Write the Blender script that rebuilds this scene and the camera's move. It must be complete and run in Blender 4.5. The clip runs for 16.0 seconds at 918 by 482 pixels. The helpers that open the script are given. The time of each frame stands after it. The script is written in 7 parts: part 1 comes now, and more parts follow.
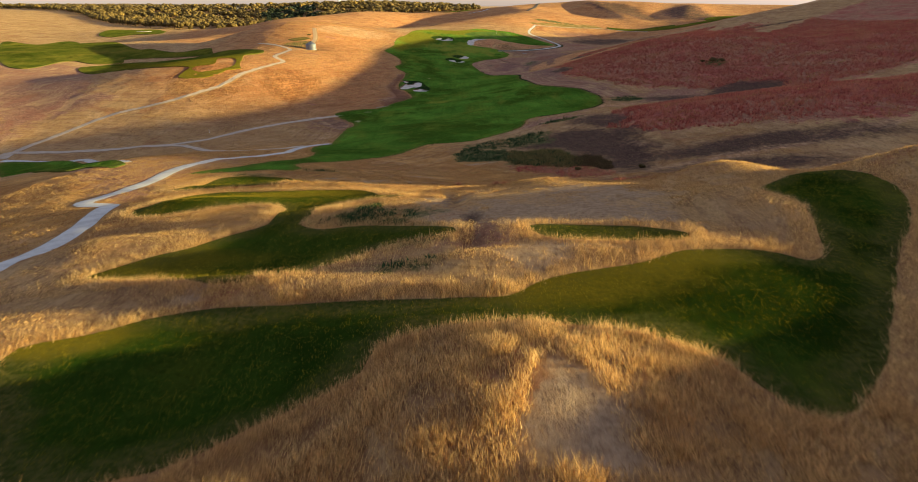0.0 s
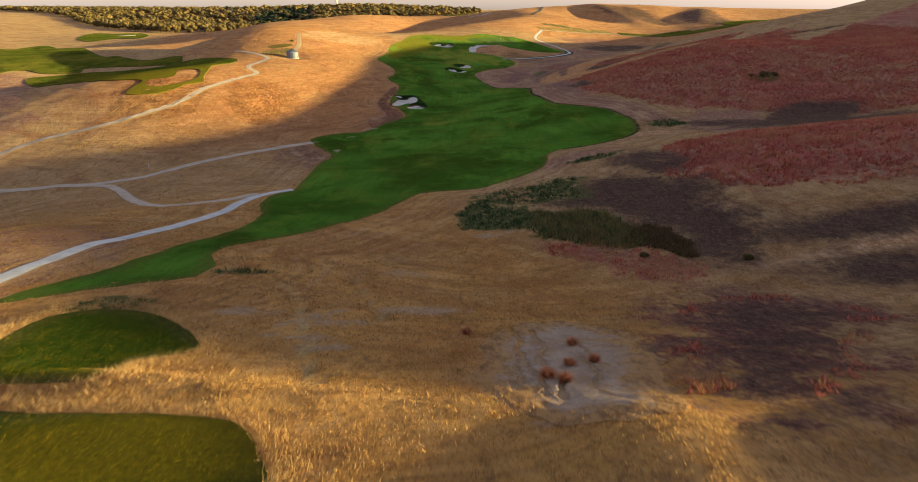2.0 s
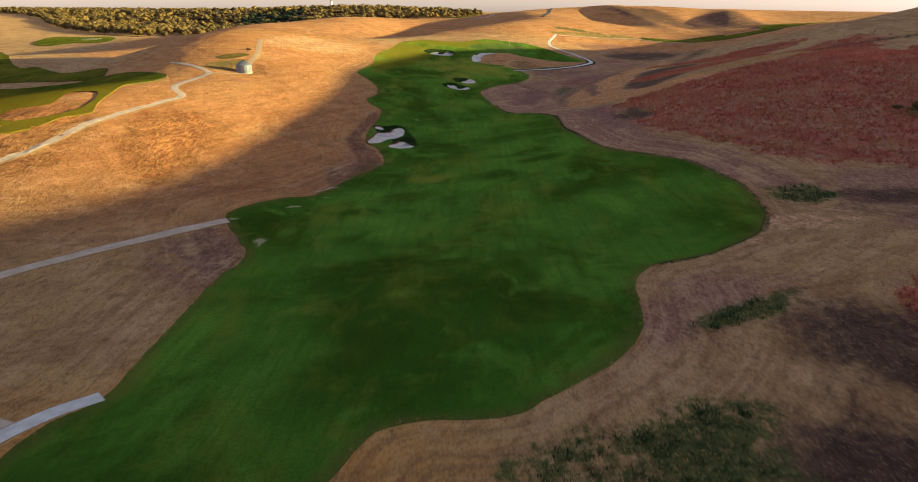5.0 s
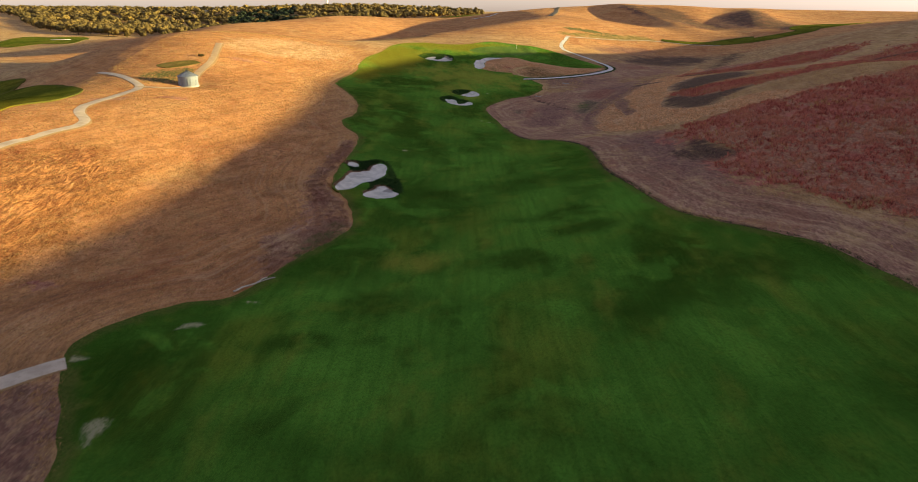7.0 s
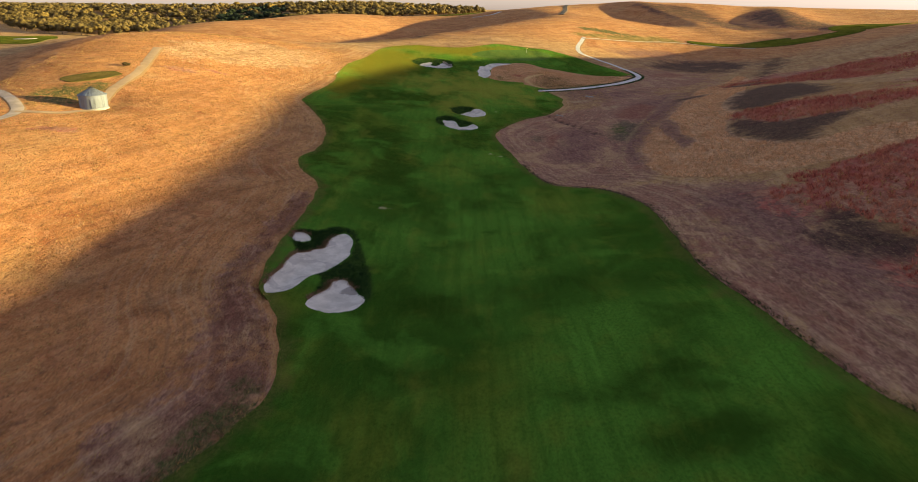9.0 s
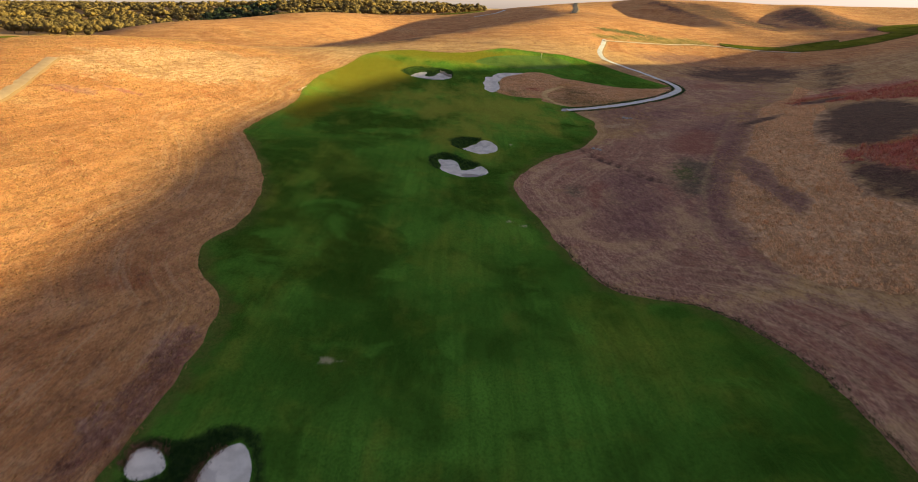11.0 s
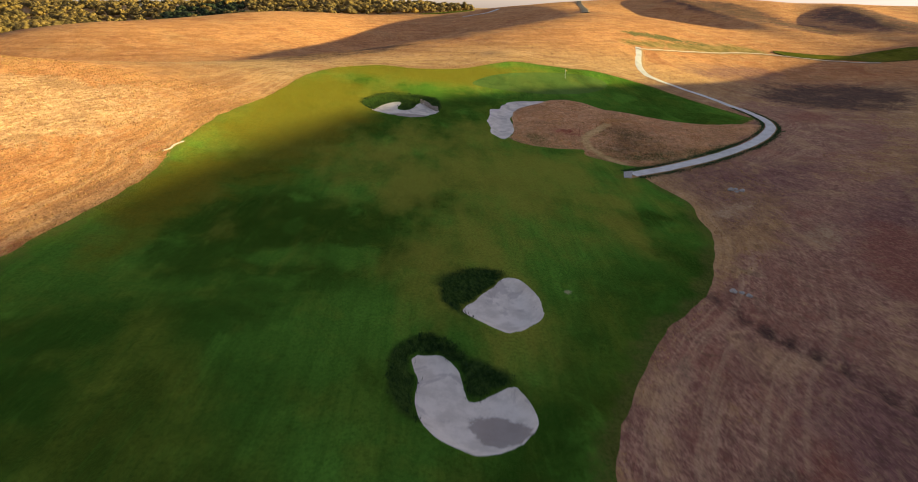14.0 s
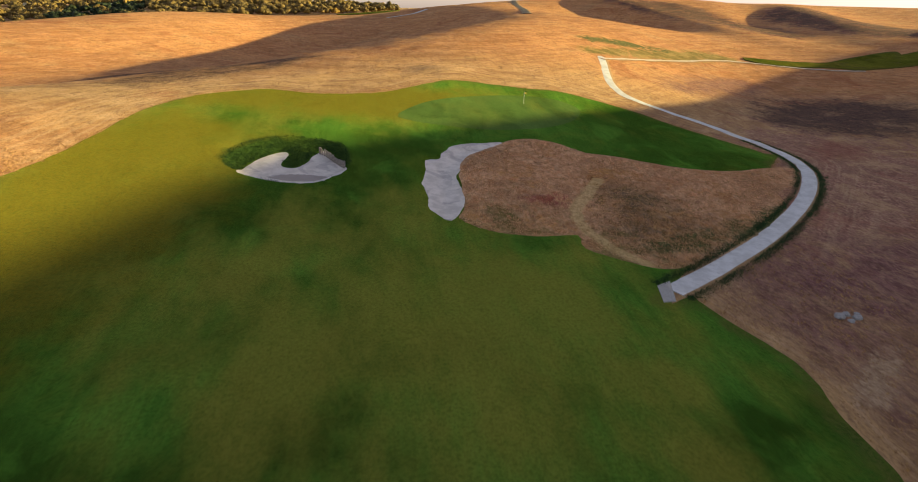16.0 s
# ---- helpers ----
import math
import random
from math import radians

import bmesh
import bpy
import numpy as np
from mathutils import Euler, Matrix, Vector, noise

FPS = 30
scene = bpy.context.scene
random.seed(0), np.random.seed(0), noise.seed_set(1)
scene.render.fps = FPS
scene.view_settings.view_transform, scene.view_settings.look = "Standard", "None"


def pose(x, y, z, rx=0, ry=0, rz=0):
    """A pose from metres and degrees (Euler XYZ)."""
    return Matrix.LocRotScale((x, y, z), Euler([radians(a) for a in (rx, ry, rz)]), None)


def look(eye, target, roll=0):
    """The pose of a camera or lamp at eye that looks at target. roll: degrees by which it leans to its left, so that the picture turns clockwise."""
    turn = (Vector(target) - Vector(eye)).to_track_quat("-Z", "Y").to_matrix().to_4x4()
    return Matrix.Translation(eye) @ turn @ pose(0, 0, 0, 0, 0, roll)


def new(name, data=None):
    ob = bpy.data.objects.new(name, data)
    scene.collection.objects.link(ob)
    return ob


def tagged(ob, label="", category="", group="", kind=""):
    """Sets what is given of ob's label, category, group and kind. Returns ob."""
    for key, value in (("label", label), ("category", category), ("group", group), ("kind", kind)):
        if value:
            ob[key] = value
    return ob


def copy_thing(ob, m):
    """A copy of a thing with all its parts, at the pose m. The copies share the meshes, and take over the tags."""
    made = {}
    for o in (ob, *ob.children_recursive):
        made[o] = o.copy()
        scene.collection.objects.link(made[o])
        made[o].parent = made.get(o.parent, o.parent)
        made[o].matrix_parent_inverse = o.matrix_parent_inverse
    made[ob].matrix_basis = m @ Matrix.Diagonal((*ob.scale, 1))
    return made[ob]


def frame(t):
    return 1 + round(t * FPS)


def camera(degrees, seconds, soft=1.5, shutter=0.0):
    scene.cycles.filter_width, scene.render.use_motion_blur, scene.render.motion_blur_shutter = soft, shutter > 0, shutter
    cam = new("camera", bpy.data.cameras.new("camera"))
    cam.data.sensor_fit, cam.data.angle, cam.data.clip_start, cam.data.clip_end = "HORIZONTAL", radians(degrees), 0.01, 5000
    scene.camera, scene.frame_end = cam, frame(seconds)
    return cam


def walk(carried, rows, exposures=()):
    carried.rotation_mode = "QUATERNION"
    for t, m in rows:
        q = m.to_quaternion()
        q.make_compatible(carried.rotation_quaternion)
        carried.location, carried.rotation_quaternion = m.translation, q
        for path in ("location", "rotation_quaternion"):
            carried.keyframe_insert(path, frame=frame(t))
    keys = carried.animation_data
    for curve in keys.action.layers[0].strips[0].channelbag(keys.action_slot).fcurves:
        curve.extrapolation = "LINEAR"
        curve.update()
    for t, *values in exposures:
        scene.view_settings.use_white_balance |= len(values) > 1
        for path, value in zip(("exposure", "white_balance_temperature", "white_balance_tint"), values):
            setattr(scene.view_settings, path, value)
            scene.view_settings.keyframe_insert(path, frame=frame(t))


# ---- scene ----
cam = camera(71.6, 16.0, soft=0.9, shutter=0.25)
METRES, EYE, TILT, LEAN, TURN = 400.0, 34.0, -20.3, 0.0, 0.0
EXPOSURE = 1.53
ROWS = [
    (0.0, 0.0, 0.0, 0.0, -0.0, -0.0, -0.0),
    (0.5, -0.0004, 0.0231, 0.0086, -0.02, 0.03, -0.02),
    (1.0, -0.001, 0.0481, 0.0179, -0.04, 0.09, -0.06),
    (1.5, -0.0016, 0.0746, 0.0276, -0.04, 0.17, -0.05),
    (2.0, -0.0019, 0.1023, 0.0377, -0.06, 0.26, -0.11),
    (2.5, -0.0027, 0.1305, 0.0479, -0.07, 0.35, -0.14),
    (3.0, -0.0032, 0.1592, 0.0584, -0.09, 0.39, -0.14),
    (3.5, -0.0032, 0.1884, 0.0691, -0.1, 0.42, -0.14),
    (4.0, -0.0033, 0.2181, 0.0795, -0.1, 0.45, -0.16),
    (6.5, -0.0044, 0.369, 0.133, -0.17, 0.44, -0.24),
    (7.0, -0.0046, 0.3993, 0.1439, -0.19, 0.41, -0.26),
    (7.5, -0.0048, 0.4295, 0.1548, -0.2, 0.38, -0.28),
    (8.0, -0.005, 0.4598, 0.1657, -0.22, 0.34, -0.31),
    (8.5, -0.0052, 0.49, 0.1766, -0.22, 0.3, -0.35),
    (9.0, -0.0054, 0.5203, 0.1875, -0.24, 0.27, -0.38),
    (11.5, -0.0066, 0.6723, 0.242, -0.29, 0.17, -0.39),
    (12.0, -0.0067, 0.7028, 0.2529, -0.28, 0.17, -0.41),
    (12.5, -0.0071, 0.733, 0.2638, -0.28, 0.14, -0.41),
    (13.0, -0.0073, 0.7634, 0.2748, -0.27, 0.12, -0.39),
    (13.5, -0.0075, 0.7938, 0.2858, -0.56, 0.12, -0.3),
    (14.0, -0.0092, 0.8238, 0.2967, -1.58, 0.14, 0.01),
    (14.5, -0.011, 0.8525, 0.3081, -3.0, 0.11, 0.53),
    (15.0, -0.0091, 0.8816, 0.3186, -4.91, 0.07, 1.17),
    (15.5, -0.0056, 0.9109, 0.3291, -6.56, 0.04, 1.78),
    (16.0, -0.0016, 0.9398, 0.3398, -7.45, 0.02, 2.1),
]
walk(cam, [(t, pose(0, 0, EYE, TILT, LEAN, TURN) @ pose(METRES * x, METRES * y, METRES * z, 90 + pitch, roll, yaw)) for t, x, y, z, yaw, pitch, roll in ROWS], [(0.0, EXPOSURE), (16.0, EXPOSURE)])

# ---------------------------------------------------------------- light
SUN_TURN, SUN_UP = 90.0, 6.6
world = bpy.data.worlds.new("evening_sky")
scene.world = world
world.use_nodes = True
wn = world.node_tree
wn.nodes.clear()
sky = wn.nodes.new("ShaderNodeTexSky")
sky.sky_type, sky.sun_disc = "NISHITA", False
sky.sun_elevation, sky.sun_rotation = radians(SUN_UP), radians(SUN_TURN)
sky.air_density, sky.dust_density, sky.ozone_density = 1.0, 0.6, 1.0
back = wn.nodes.new("ShaderNodeBackground")
back.inputs["Strength"].default_value = 0.085
wout = wn.nodes.new("ShaderNodeOutputWorld")
tone = wn.nodes.new("ShaderNodeHueSaturation")
tone.inputs["Saturation"].default_value = 0.56
wn.links.new(sky.outputs[0], tone.inputs["Color"])
cool = wn.nodes.new("ShaderNodeMix")
cool.data_type, cool.blend_type = "RGBA", "MULTIPLY"
cool.inputs[0].default_value = 1.0
cool.inputs[7].default_value = (1.0, 0.965, 1.15, 1)
wn.links.new(tone.outputs[0], cool.inputs[6])
wn.links.new(cool.outputs[2], back.inputs[0])
wn.links.new(back.outputs[0], wout.inputs[0])

lamp = bpy.data.lights.new("sun", "SUN")
lamp.energy, lamp.angle, lamp.color = 5.0, radians(0.55), (1.0, 0.86, 0.38)
a, e = radians(SUN_TURN), radians(SUN_UP)
sun = new("sun", lamp)
sun.matrix_world = look((math.sin(a) * math.cos(e) * 900, math.cos(a) * math.cos(e) * 900, math.sin(e) * 900), (0, 0, 0))

# ---------------------------------------------------------------- landform
BASE = 28.0
# swells of the country round the valley: x, y, rise
COUNTRY_A = [
    (-600, -150, 0.6), (-600, 37.5, -2.1), (-600, 225, -14.1), (-600, 412.5, -9.7), (-600, 600, 0.2), (-600, 787.5, -1.4), (-600, 975,
    -1.8), (-600, 1162.5, -5.7), (-600, 1350, -1.0), (-400, -150, -5.4), (-400, 37.5, -9.9), (-400, 225, -4.8), (-400, 412.5, -2.5),
    (-400, 600, -20.6), (-400, 787.5, -10.0), (-400, 975, -4.3), (-400, 1162.5, -16.7), (-400, 1350, 3.4), (-200, -150, -7.7), (-200,
    37.5, -6.5), (-200, 225, -5.4), (-200, 412.5, -4.1), (-200, 600, 6.5), (-200, 787.5, -1.7), (-200, 975, -11.8), (-200, 1162.5,
    0.4), (-200, 1350, 8.4), (0, -150, 0.9), (0, 37.5, 6.0), (0, 225, -23.1), (0, 412.5, -8.5), (0, 600, -5.8)
]
COUNTRY_B = [
    (0, 787.5, 3.8), (0, 975, -1.0), (0, 1162.5, -4.4), (0, 1350, 0.8), (200, -150, -3.3), (200, 37.5, -1.3), (200, 225, 1.2), (200,
    412.5, 9.7), (200, 600, -11.0), (200, 787.5, -0.6), (200, 975, 5.2), (200, 1162.5, -2.1), (200, 1350, -0.7), (400, -150, -1.9),
    (400, 37.5, 4.3), (400, 225, 8.3), (400, 412.5, 6.5), (400, 600, 2.5), (400, 787.5, 2.0), (400, 975, 1.4), (400, 1162.5, 2.3),
    (600, -150, -2.1), (600, 37.5, -4.2), (600, 225, 2.5), (600, 412.5, 3.3), (600, 600, 2.6), (600, 787.5, 2.9), (600, 975, 0.3),
    (600, 1350, -1.4), (800, -150, -0.3), (800, 37.5, -0.4), (800, 225, 2.7)
]
COUNTRY_C = [
    (800, 412.5, 2.6), (800, 787.5, -0.3), (800, 975, 1.7), (800, 1162.5, 0.8), (800, 1350, -0.5)
]
COUNTRY = (COUNTRY_A, COUNTRY_B, COUNTRY_C)

# the valley, its slopes and the tee hill
VALLEY_A = [
    (-156, 0, 0.42), (-130, 52, -1.40), (-156, 104, 0.16), (-130, 156, -5.72), (-156, 208, -6.78), (-130, 260, 9.10), (-156, 312,
    -3.59), (-130, 364, -4.97), (-156, 416, -3.95), (-130, 468, 1.33), (-156, 520, -8.55), (-130, 572, -2.54), (-156, 624, 7.55),
    (-104, 0, 3.99), (-78, 52, -6.65), (-104, 104, -3.39), (-78, 156, -0.78), (-104, 208, -3.71), (-78, 260, 3.25), (-104, 312, 8.13),
    (-78, 364, 6.66), (-104, 416, 19.53), (-78, 468, 9.25), (-104, 520, -0.42), (-78, 572, -2.57), (-104, 624, -1.63), (-78, 676,
    2.41), (-104, 728, 3.47), (-78, 780, 3.32), (-52, 0, 4.06), (-26, 52, -0.43), (-52, 104, 11.83)
]
VALLEY_B = [
    (-26, 156, -3.05), (-52, 208, 0.87), (-26, 260, -6.13), (-52, 312, -1.12), (-26, 364, 2.57), (-52, 416, -15.29), (-26, 468,
    -3.55), (-52, 520, 3.01), (-26, 572, 2.31), (-52, 624, -2.59), (-26, 676, -9.14), (-52, 728, -0.47), (-26, 780, -4.30), (0, 0,
    -4.60), (26, 52, 12.07), (0, 104, -10.42), (26, 156, 1.01), (0, 208, -0.40), (26, 260, 6.76), (0, 312, -1.85), (26, 364, -6.22),
    (0, 416, 11.48), (26, 468, -1.42), (26, 572, 3.96), (0, 624, 1.54), (26, 676, 2.92), (0, 728, -8.67), (26, 780, 0.29), (52, 0,
    -3.84), (78, 52, 2.59), (52, 104, -8.07), (78, 156, 13.21)
]
VALLEY_C = [
    (52, 208, -4.44), (78, 260, -1.06), (52, 312, -1.15), (78, 364, -0.79), (52, 416, -10.65), (78, 468, -3.64), (52, 520, 0.30), (78,
    572, -2.70), (52, 624, 7.34), (78, 676, 2.24), (52, 728, 6.42), (78, 780, 7.50), (104, 0, -3.73), (130, 52, -5.42), (104, 104,
    -4.60), (130, 156, 1.53), (104, 208, -10.51), (130, 260, 2.87), (104, 312, 10.08), (130, 364, 3.00), (104, 416, 6.38), (130, 468,
    -6.60), (104, 520, -4.01), (130, 572, -3.70), (104, 624, -2.03), (130, 676, 4.15), (104, 728, -0.68), (130, 780, -8.34), (156, 0,
    -0.84), (156, 104, 0.34), (182, 156, 0.76), (182, 260, 0.50)
]
VALLEY_D = [
    (156, 312, -5.66), (182, 364, -4.73), (156, 416, -7.54), (182, 468, 6.21), (156, 520, -3.10), (182, 572, -0.78), (156, 624, -0.37)
]
VALLEY = (VALLEY_A, VALLEY_B, VALLEY_C, VALLEY_D)

# the farther ridges
RIDGES_A = [
    (-352, 655, -4.78), (-352, 743, 4.00), (-352, 831, -0.95), (-352, 919, 4.79), (-264, 655, -15.78), (-264, 743, 13.60), (-264, 831,
    -10.62), (-264, 919, -3.28), (-176, 655, 6.19), (-176, 743, -3.75), (-176, 831, -1.48), (-176, 919, 8.94), (-88, 655, -4.60),
    (-88, 743, 4.04), (-88, 831, 6.05), (-88, 919, -6.24), (0, 655, -1.01), (0, 743, -5.85), (0, 831, -0.42), (0, 919, 2.20), (88,
    655, 4.61), (88, 743, 2.32), (88, 831, 0.32), (88, 919, 2.34), (176, 655, -11.80), (176, 743, 2.57), (176, 831, 0.82), (176, 919,
    4.28), (264, 655, 6.23), (264, 743, 2.05), (264, 831, -2.64), (264, 919, 0.36)
]
RIDGES_B = [
    (352, 655, -0.43), (352, 743, -10.77), (352, 831, 4.37), (352, 919, -0.18)
]
RIDGES = (RIDGES_A, RIDGES_B)

# x, y, half length, half width, turn, rise
# several lie unseen on the right, raised to throw shade over tees and valley
MOUNDS = [
    (3.0, 34.0, 9.0, 1.6, 4, 0.75), (-14.0, 33.0, 10.0, 1.4, -8, 0.8), (-24.0, 26.5, 6.0, 4.0, 0, 1.0), (-25.0, 44.0, 7.0, 3.2, 15, 1.0), (20.4, 44.0, 2.3, 5.0, 18, 1.3), (2.5, 20.0, 6.5, 5.0, 0, 1.1), (-11.0, 24.0, 7.0, 4.0, -10, -0.5), (38.5, 48.0, 4.5, 11.0, 0, 3.8), (40.0, 31.0, 5.0, 8.0, 0, 1.6), (42.0, 20.0, 6.0, 5.0, 0, 1.0), (40.0, 62.0, 4.0, 7.0, 0, 0.7), (-80.5, 361.0, 9.0, 9.0, 0, -1.6), (28.0, 65.0, 5.0, 7.0, 0, 2.0), (9.0, 66.0, 4.0, 6.0, 0, 0.7), (322.0, 500.0, 60.0, 45.0, 0, 6.0), (46.0, 15.0, 9.0, 11.0, 0, 5.0), (-12.0, 40.5, 9.0, 4.0, 0, -0.5), (2.0, 40.0, 5.0, 3.0, 0, 0.5), (25.0, 30.0, 6.0, 6.0, 0, -0.5),
    (-20.0, 76.0, 13.0, 1.5, -8, 0.9), (-27.0, 63.0, 7.0, 4.0, 0, 0.7), (-24.0, 98.0, 9.0, 1.6, -4, 0.6), (-16.0, 52.0, 8.0, 2.2, 12, 0.4),
    (22.0, 480.0, 9.0, 7.0, 0, 0.8), (3.0, 232.0, 9.0, 5.0, 0, -1.0), (-10.0, 228.0, 8.0, 5.0, 0, -0.8), (17.0, 545.0, 7.0, 3.5, 0, 1.0),
    (320.0, 430.0, 70.0, 110.0, 0, 11.0), (255.0, 135.0, 65.0, 75.0, 0, 9.5), (240.0, 80.0, 50.0, 35.0, 0, 7.0), (172.0, 780.0, 85.0, 17.0, 96, 4.0), (146.0, 775.0, 75.0, 16.0, 96, -2.5), (264.0, 765.0, 85.0, 18.0, 67, 3.5), (236.0, 785.0, 70.0, 16.0, 67, -2.5), (196.0, 800.0, 26.0, 9.0, 80, 1.4), (215.0, 850.0, 130.0, 60.0, 0, 5.0), (226.0, 742.0, 24.0, 8.0, 55, 1.3), (150.0, 812.0, 30.0, 10.0, 70, 1.2),
]


def hills(x, y, rows, radius):
    z = 0.0
    for hx, hy, rise in rows:
        z = z + rise * np.exp(-((x - hx) ** 2 + (y - hy) ** 2) / (2 * radius * radius))
    return z


def ripple(x, y, size, seed):
    r = np.random.RandomState(seed)
    z = 0.0
    for i in range(7):
        w, d, p = size * r.uniform(0.7, 1.5), r.uniform(0, math.pi), r.uniform(0, 6.3)
        z = z + np.sin((x * math.cos(d) + y * math.sin(d)) * 2 * math.pi / w + p + 1.3 * np.sin((x * math.sin(d) - y * math.cos(d)) * 2 * math.pi / (w * 1.9)))
    return z / 7


def land(x, y):
    x, y = np.asarray(x, float), np.asarray(y, float)
    z = BASE + 0.0 * x
    for rows in COUNTRY:
        z = z + hills(x, y, rows, 150.0)
    for rows in RIDGES:
        z = z + hills(x, y, rows, 75.0)
    for rows in VALLEY:
        z = z + hills(x, y, rows, 44.0)
    for mx, my, ra, rb, turn, rise in MOUNDS:
        c, s = math.cos(radians(turn)), math.sin(radians(turn))
        u, v = (x - mx) * c + (y - my) * s, -(x - mx) * s + (y - my) * c
        z = z + rise * np.exp(-(u / ra) ** 2 - (v / rb) ** 2)
    return z + 0.22 * ripple(x, y, 34.0, 3)


def land1(x, y):
    return float(land(np.array([x]), np.array([y]))[0])


# ---------------------------------------------------------------- outlines on the plan
FAIRWAY_WEST_LOW = [
    (-40.2, 95.0), (-38.8, 98.4), (-37.9, 101.1), (-36.9, 103.9), (-36.2, 107.7), (-35.2, 113.6), (-34.6, 118.5),
    (-33.2, 123.4), (-32.2, 131.0), (-32.4, 139.0), (-34.0, 146.0), (-36.3, 153.0), (-37.0, 163.5), (-34.4, 168.8),
    (-35.3, 180.9), (-35.8, 201.1), (-35.1, 212.3), (-43.9, 229.0), (-44.5, 235.5), (-37.8, 243.6), (-31.3, 246.5),
    (-26.5, 258.8), (-22.6, 266.1), (-20.1, 274.3), (-22.4, 285.8), (-24.8, 291.2), (-27.1, 295.5), (-28.1, 302.0),
    (-27.8, 311.9), (-27.3, 317.7), (-26.9, 326.8), (-28.0, 335.1), (-31.7, 339.8), (-33.7, 346.0), (-31.7, 353.4)
]
FAIRWAY_WEST_HIGH = [
    (-31.6, 360.5), (-33.2, 371.0), (-38.2, 384.5), (-42.6, 394.2), (-45.0, 399.5), (-44.8, 409.6), (-43.0, 424.2), (-42.3,
    434.4), (-43.4, 443.6), (-44.0, 439.3), (-43.2, 448.5), (-42.1, 463.9), (-38.0, 481.3), (-35.6, 502.8), (-32.1, 513.5),
    (-28.5, 519.0), (-20.3, 524.6), (-10.6, 522.6), (1.3, 525.5), (9.8, 532.6), (16.4, 537.6), (23.9, 536.9), (32.7, 535.9),
    (40.7, 536.6), (51.9, 530.5), (60.2, 522.3), (68.7, 514.3), (72.5, 509.3), (72.0, 504.6)
]
FAIRWAY_EAST_HIGH = [
    (29.2, 455.2), (30.2, 453.3), (30.8, 450.2), (31.8, 447.4), (33.0, 444.0), (33.6, 440.5), (32.4, 433.6), (32.3, 430.5),
    (31.1, 425.5), (25.2, 412.0), (17.0, 402.0), (10.8, 391.3), (7.7, 383.0), (8.7, 374.8), (11.0, 365.7), (12.1, 358.0),
    (16.4, 343.3), (25.2, 336.4), (29.1, 322.8), (28.3, 305.4), (27.5, 292.2), (28.3, 283.9), (30.6, 266.5), (33.8, 259.9)
]
FAIRWAY_EAST_LOW = [
    (39.7, 253.6), (45.4, 247.6), (47.9, 241.4), (50.3, 231.4), (48.0, 217.0), (42.0, 205.1), (31.7, 197.2), (24.7, 195.4),
    (20.5, 190.1), (17.7, 177.1), (13.5, 170.9), (7.0, 166.5), (2.7, 163.9), (-6.4, 163.6), (-9.4, 160.0), (-13.4, 149.6),
    (-16.6, 142.6), (-19.2, 138.0), (-22.2, 130.8), (-25.0, 125.6), (-27.8, 121.6), (-29.6, 117.0), (-29.7, 113.4),
    (-27.8, 109.4), (-27.4, 104.6), (-29.0, 101.8), (-31.1, 99.2), (-32.9, 97.7), (-35.1, 96.8), (-36.9, 94.9), (-38.8, 93.0),
    (-40.6, 92.4)
]
GREEN = [
    (4.1, 512.5), (9.9, 520.7), (18.6, 526.4), (28.8, 529.7), (37.4, 529.5), (40.8, 523.9), (36.6, 516.2), (28.9, 510.2),
    (19.8, 507.2), (11.8, 507.9), (5.9, 509.7)
]
SAND_LONG = [
    (-26.0, 294.2), (-26.8, 296.9), (-26.6, 298.9), (-26.0, 300.7), (-25.6, 303.0), (-25.1, 305.9), (-24.1, 307.1),
    (-23.1, 308.3), (-21.8, 309.5), (-21.5, 312.1), (-20.7, 314.0), (-19.6, 314.7), (-18.6, 313.8), (-17.8, 311.8),
    (-17.7, 309.1), (-17.7, 307.3), (-18.7, 305.0), (-19.6, 303.0), (-20.5, 301.3), (-21.9, 298.8), (-22.8, 296.2),
    (-23.7, 295.0), (-24.6, 294.4)
]
SAND_ROUND = [
    (-20.5, 291.8), (-20.3, 293.3), (-19.8, 294.4), (-19.2, 295.8), (-18.8, 297.0), (-18.7, 298.9), (-18.0, 299.8),
    (-17.0, 299.7), (-16.2, 298.4), (-15.3, 297.4), (-14.4, 295.5), (-13.7, 294.0), (-13.4, 292.6), (-14.0, 291.1),
    (-14.9, 290.2), (-16.1, 289.7), (-17.3, 289.5), (-18.6, 290.0), (-19.7, 290.8)
]
SAND_SMALL = [
    (-26.8, 311.2), (-26.8, 312.7), (-25.9, 313.3), (-24.9, 312.9), (-24.0, 311.4), (-24.6, 310.4), (-25.5, 309.8),
    (-26.3, 310.0)
]
SAND_KIDNEY = [
    (-6.1, 397.2), (-4.1, 397.9), (-2.6, 396.3), (-2.0, 393.9), (-1.6, 392.1), (-0.7, 392.2), (0.5, 393.0), (2.2, 393.2),
    (3.1, 391.5), (3.4, 388.8), (2.3, 386.9), (0.3, 385.4), (-1.3, 385.2), (-3.2, 386.2), (-4.4, 387.3), (-5.3, 389.0),
    (-5.8, 391.7), (-5.6, 394.4)
]
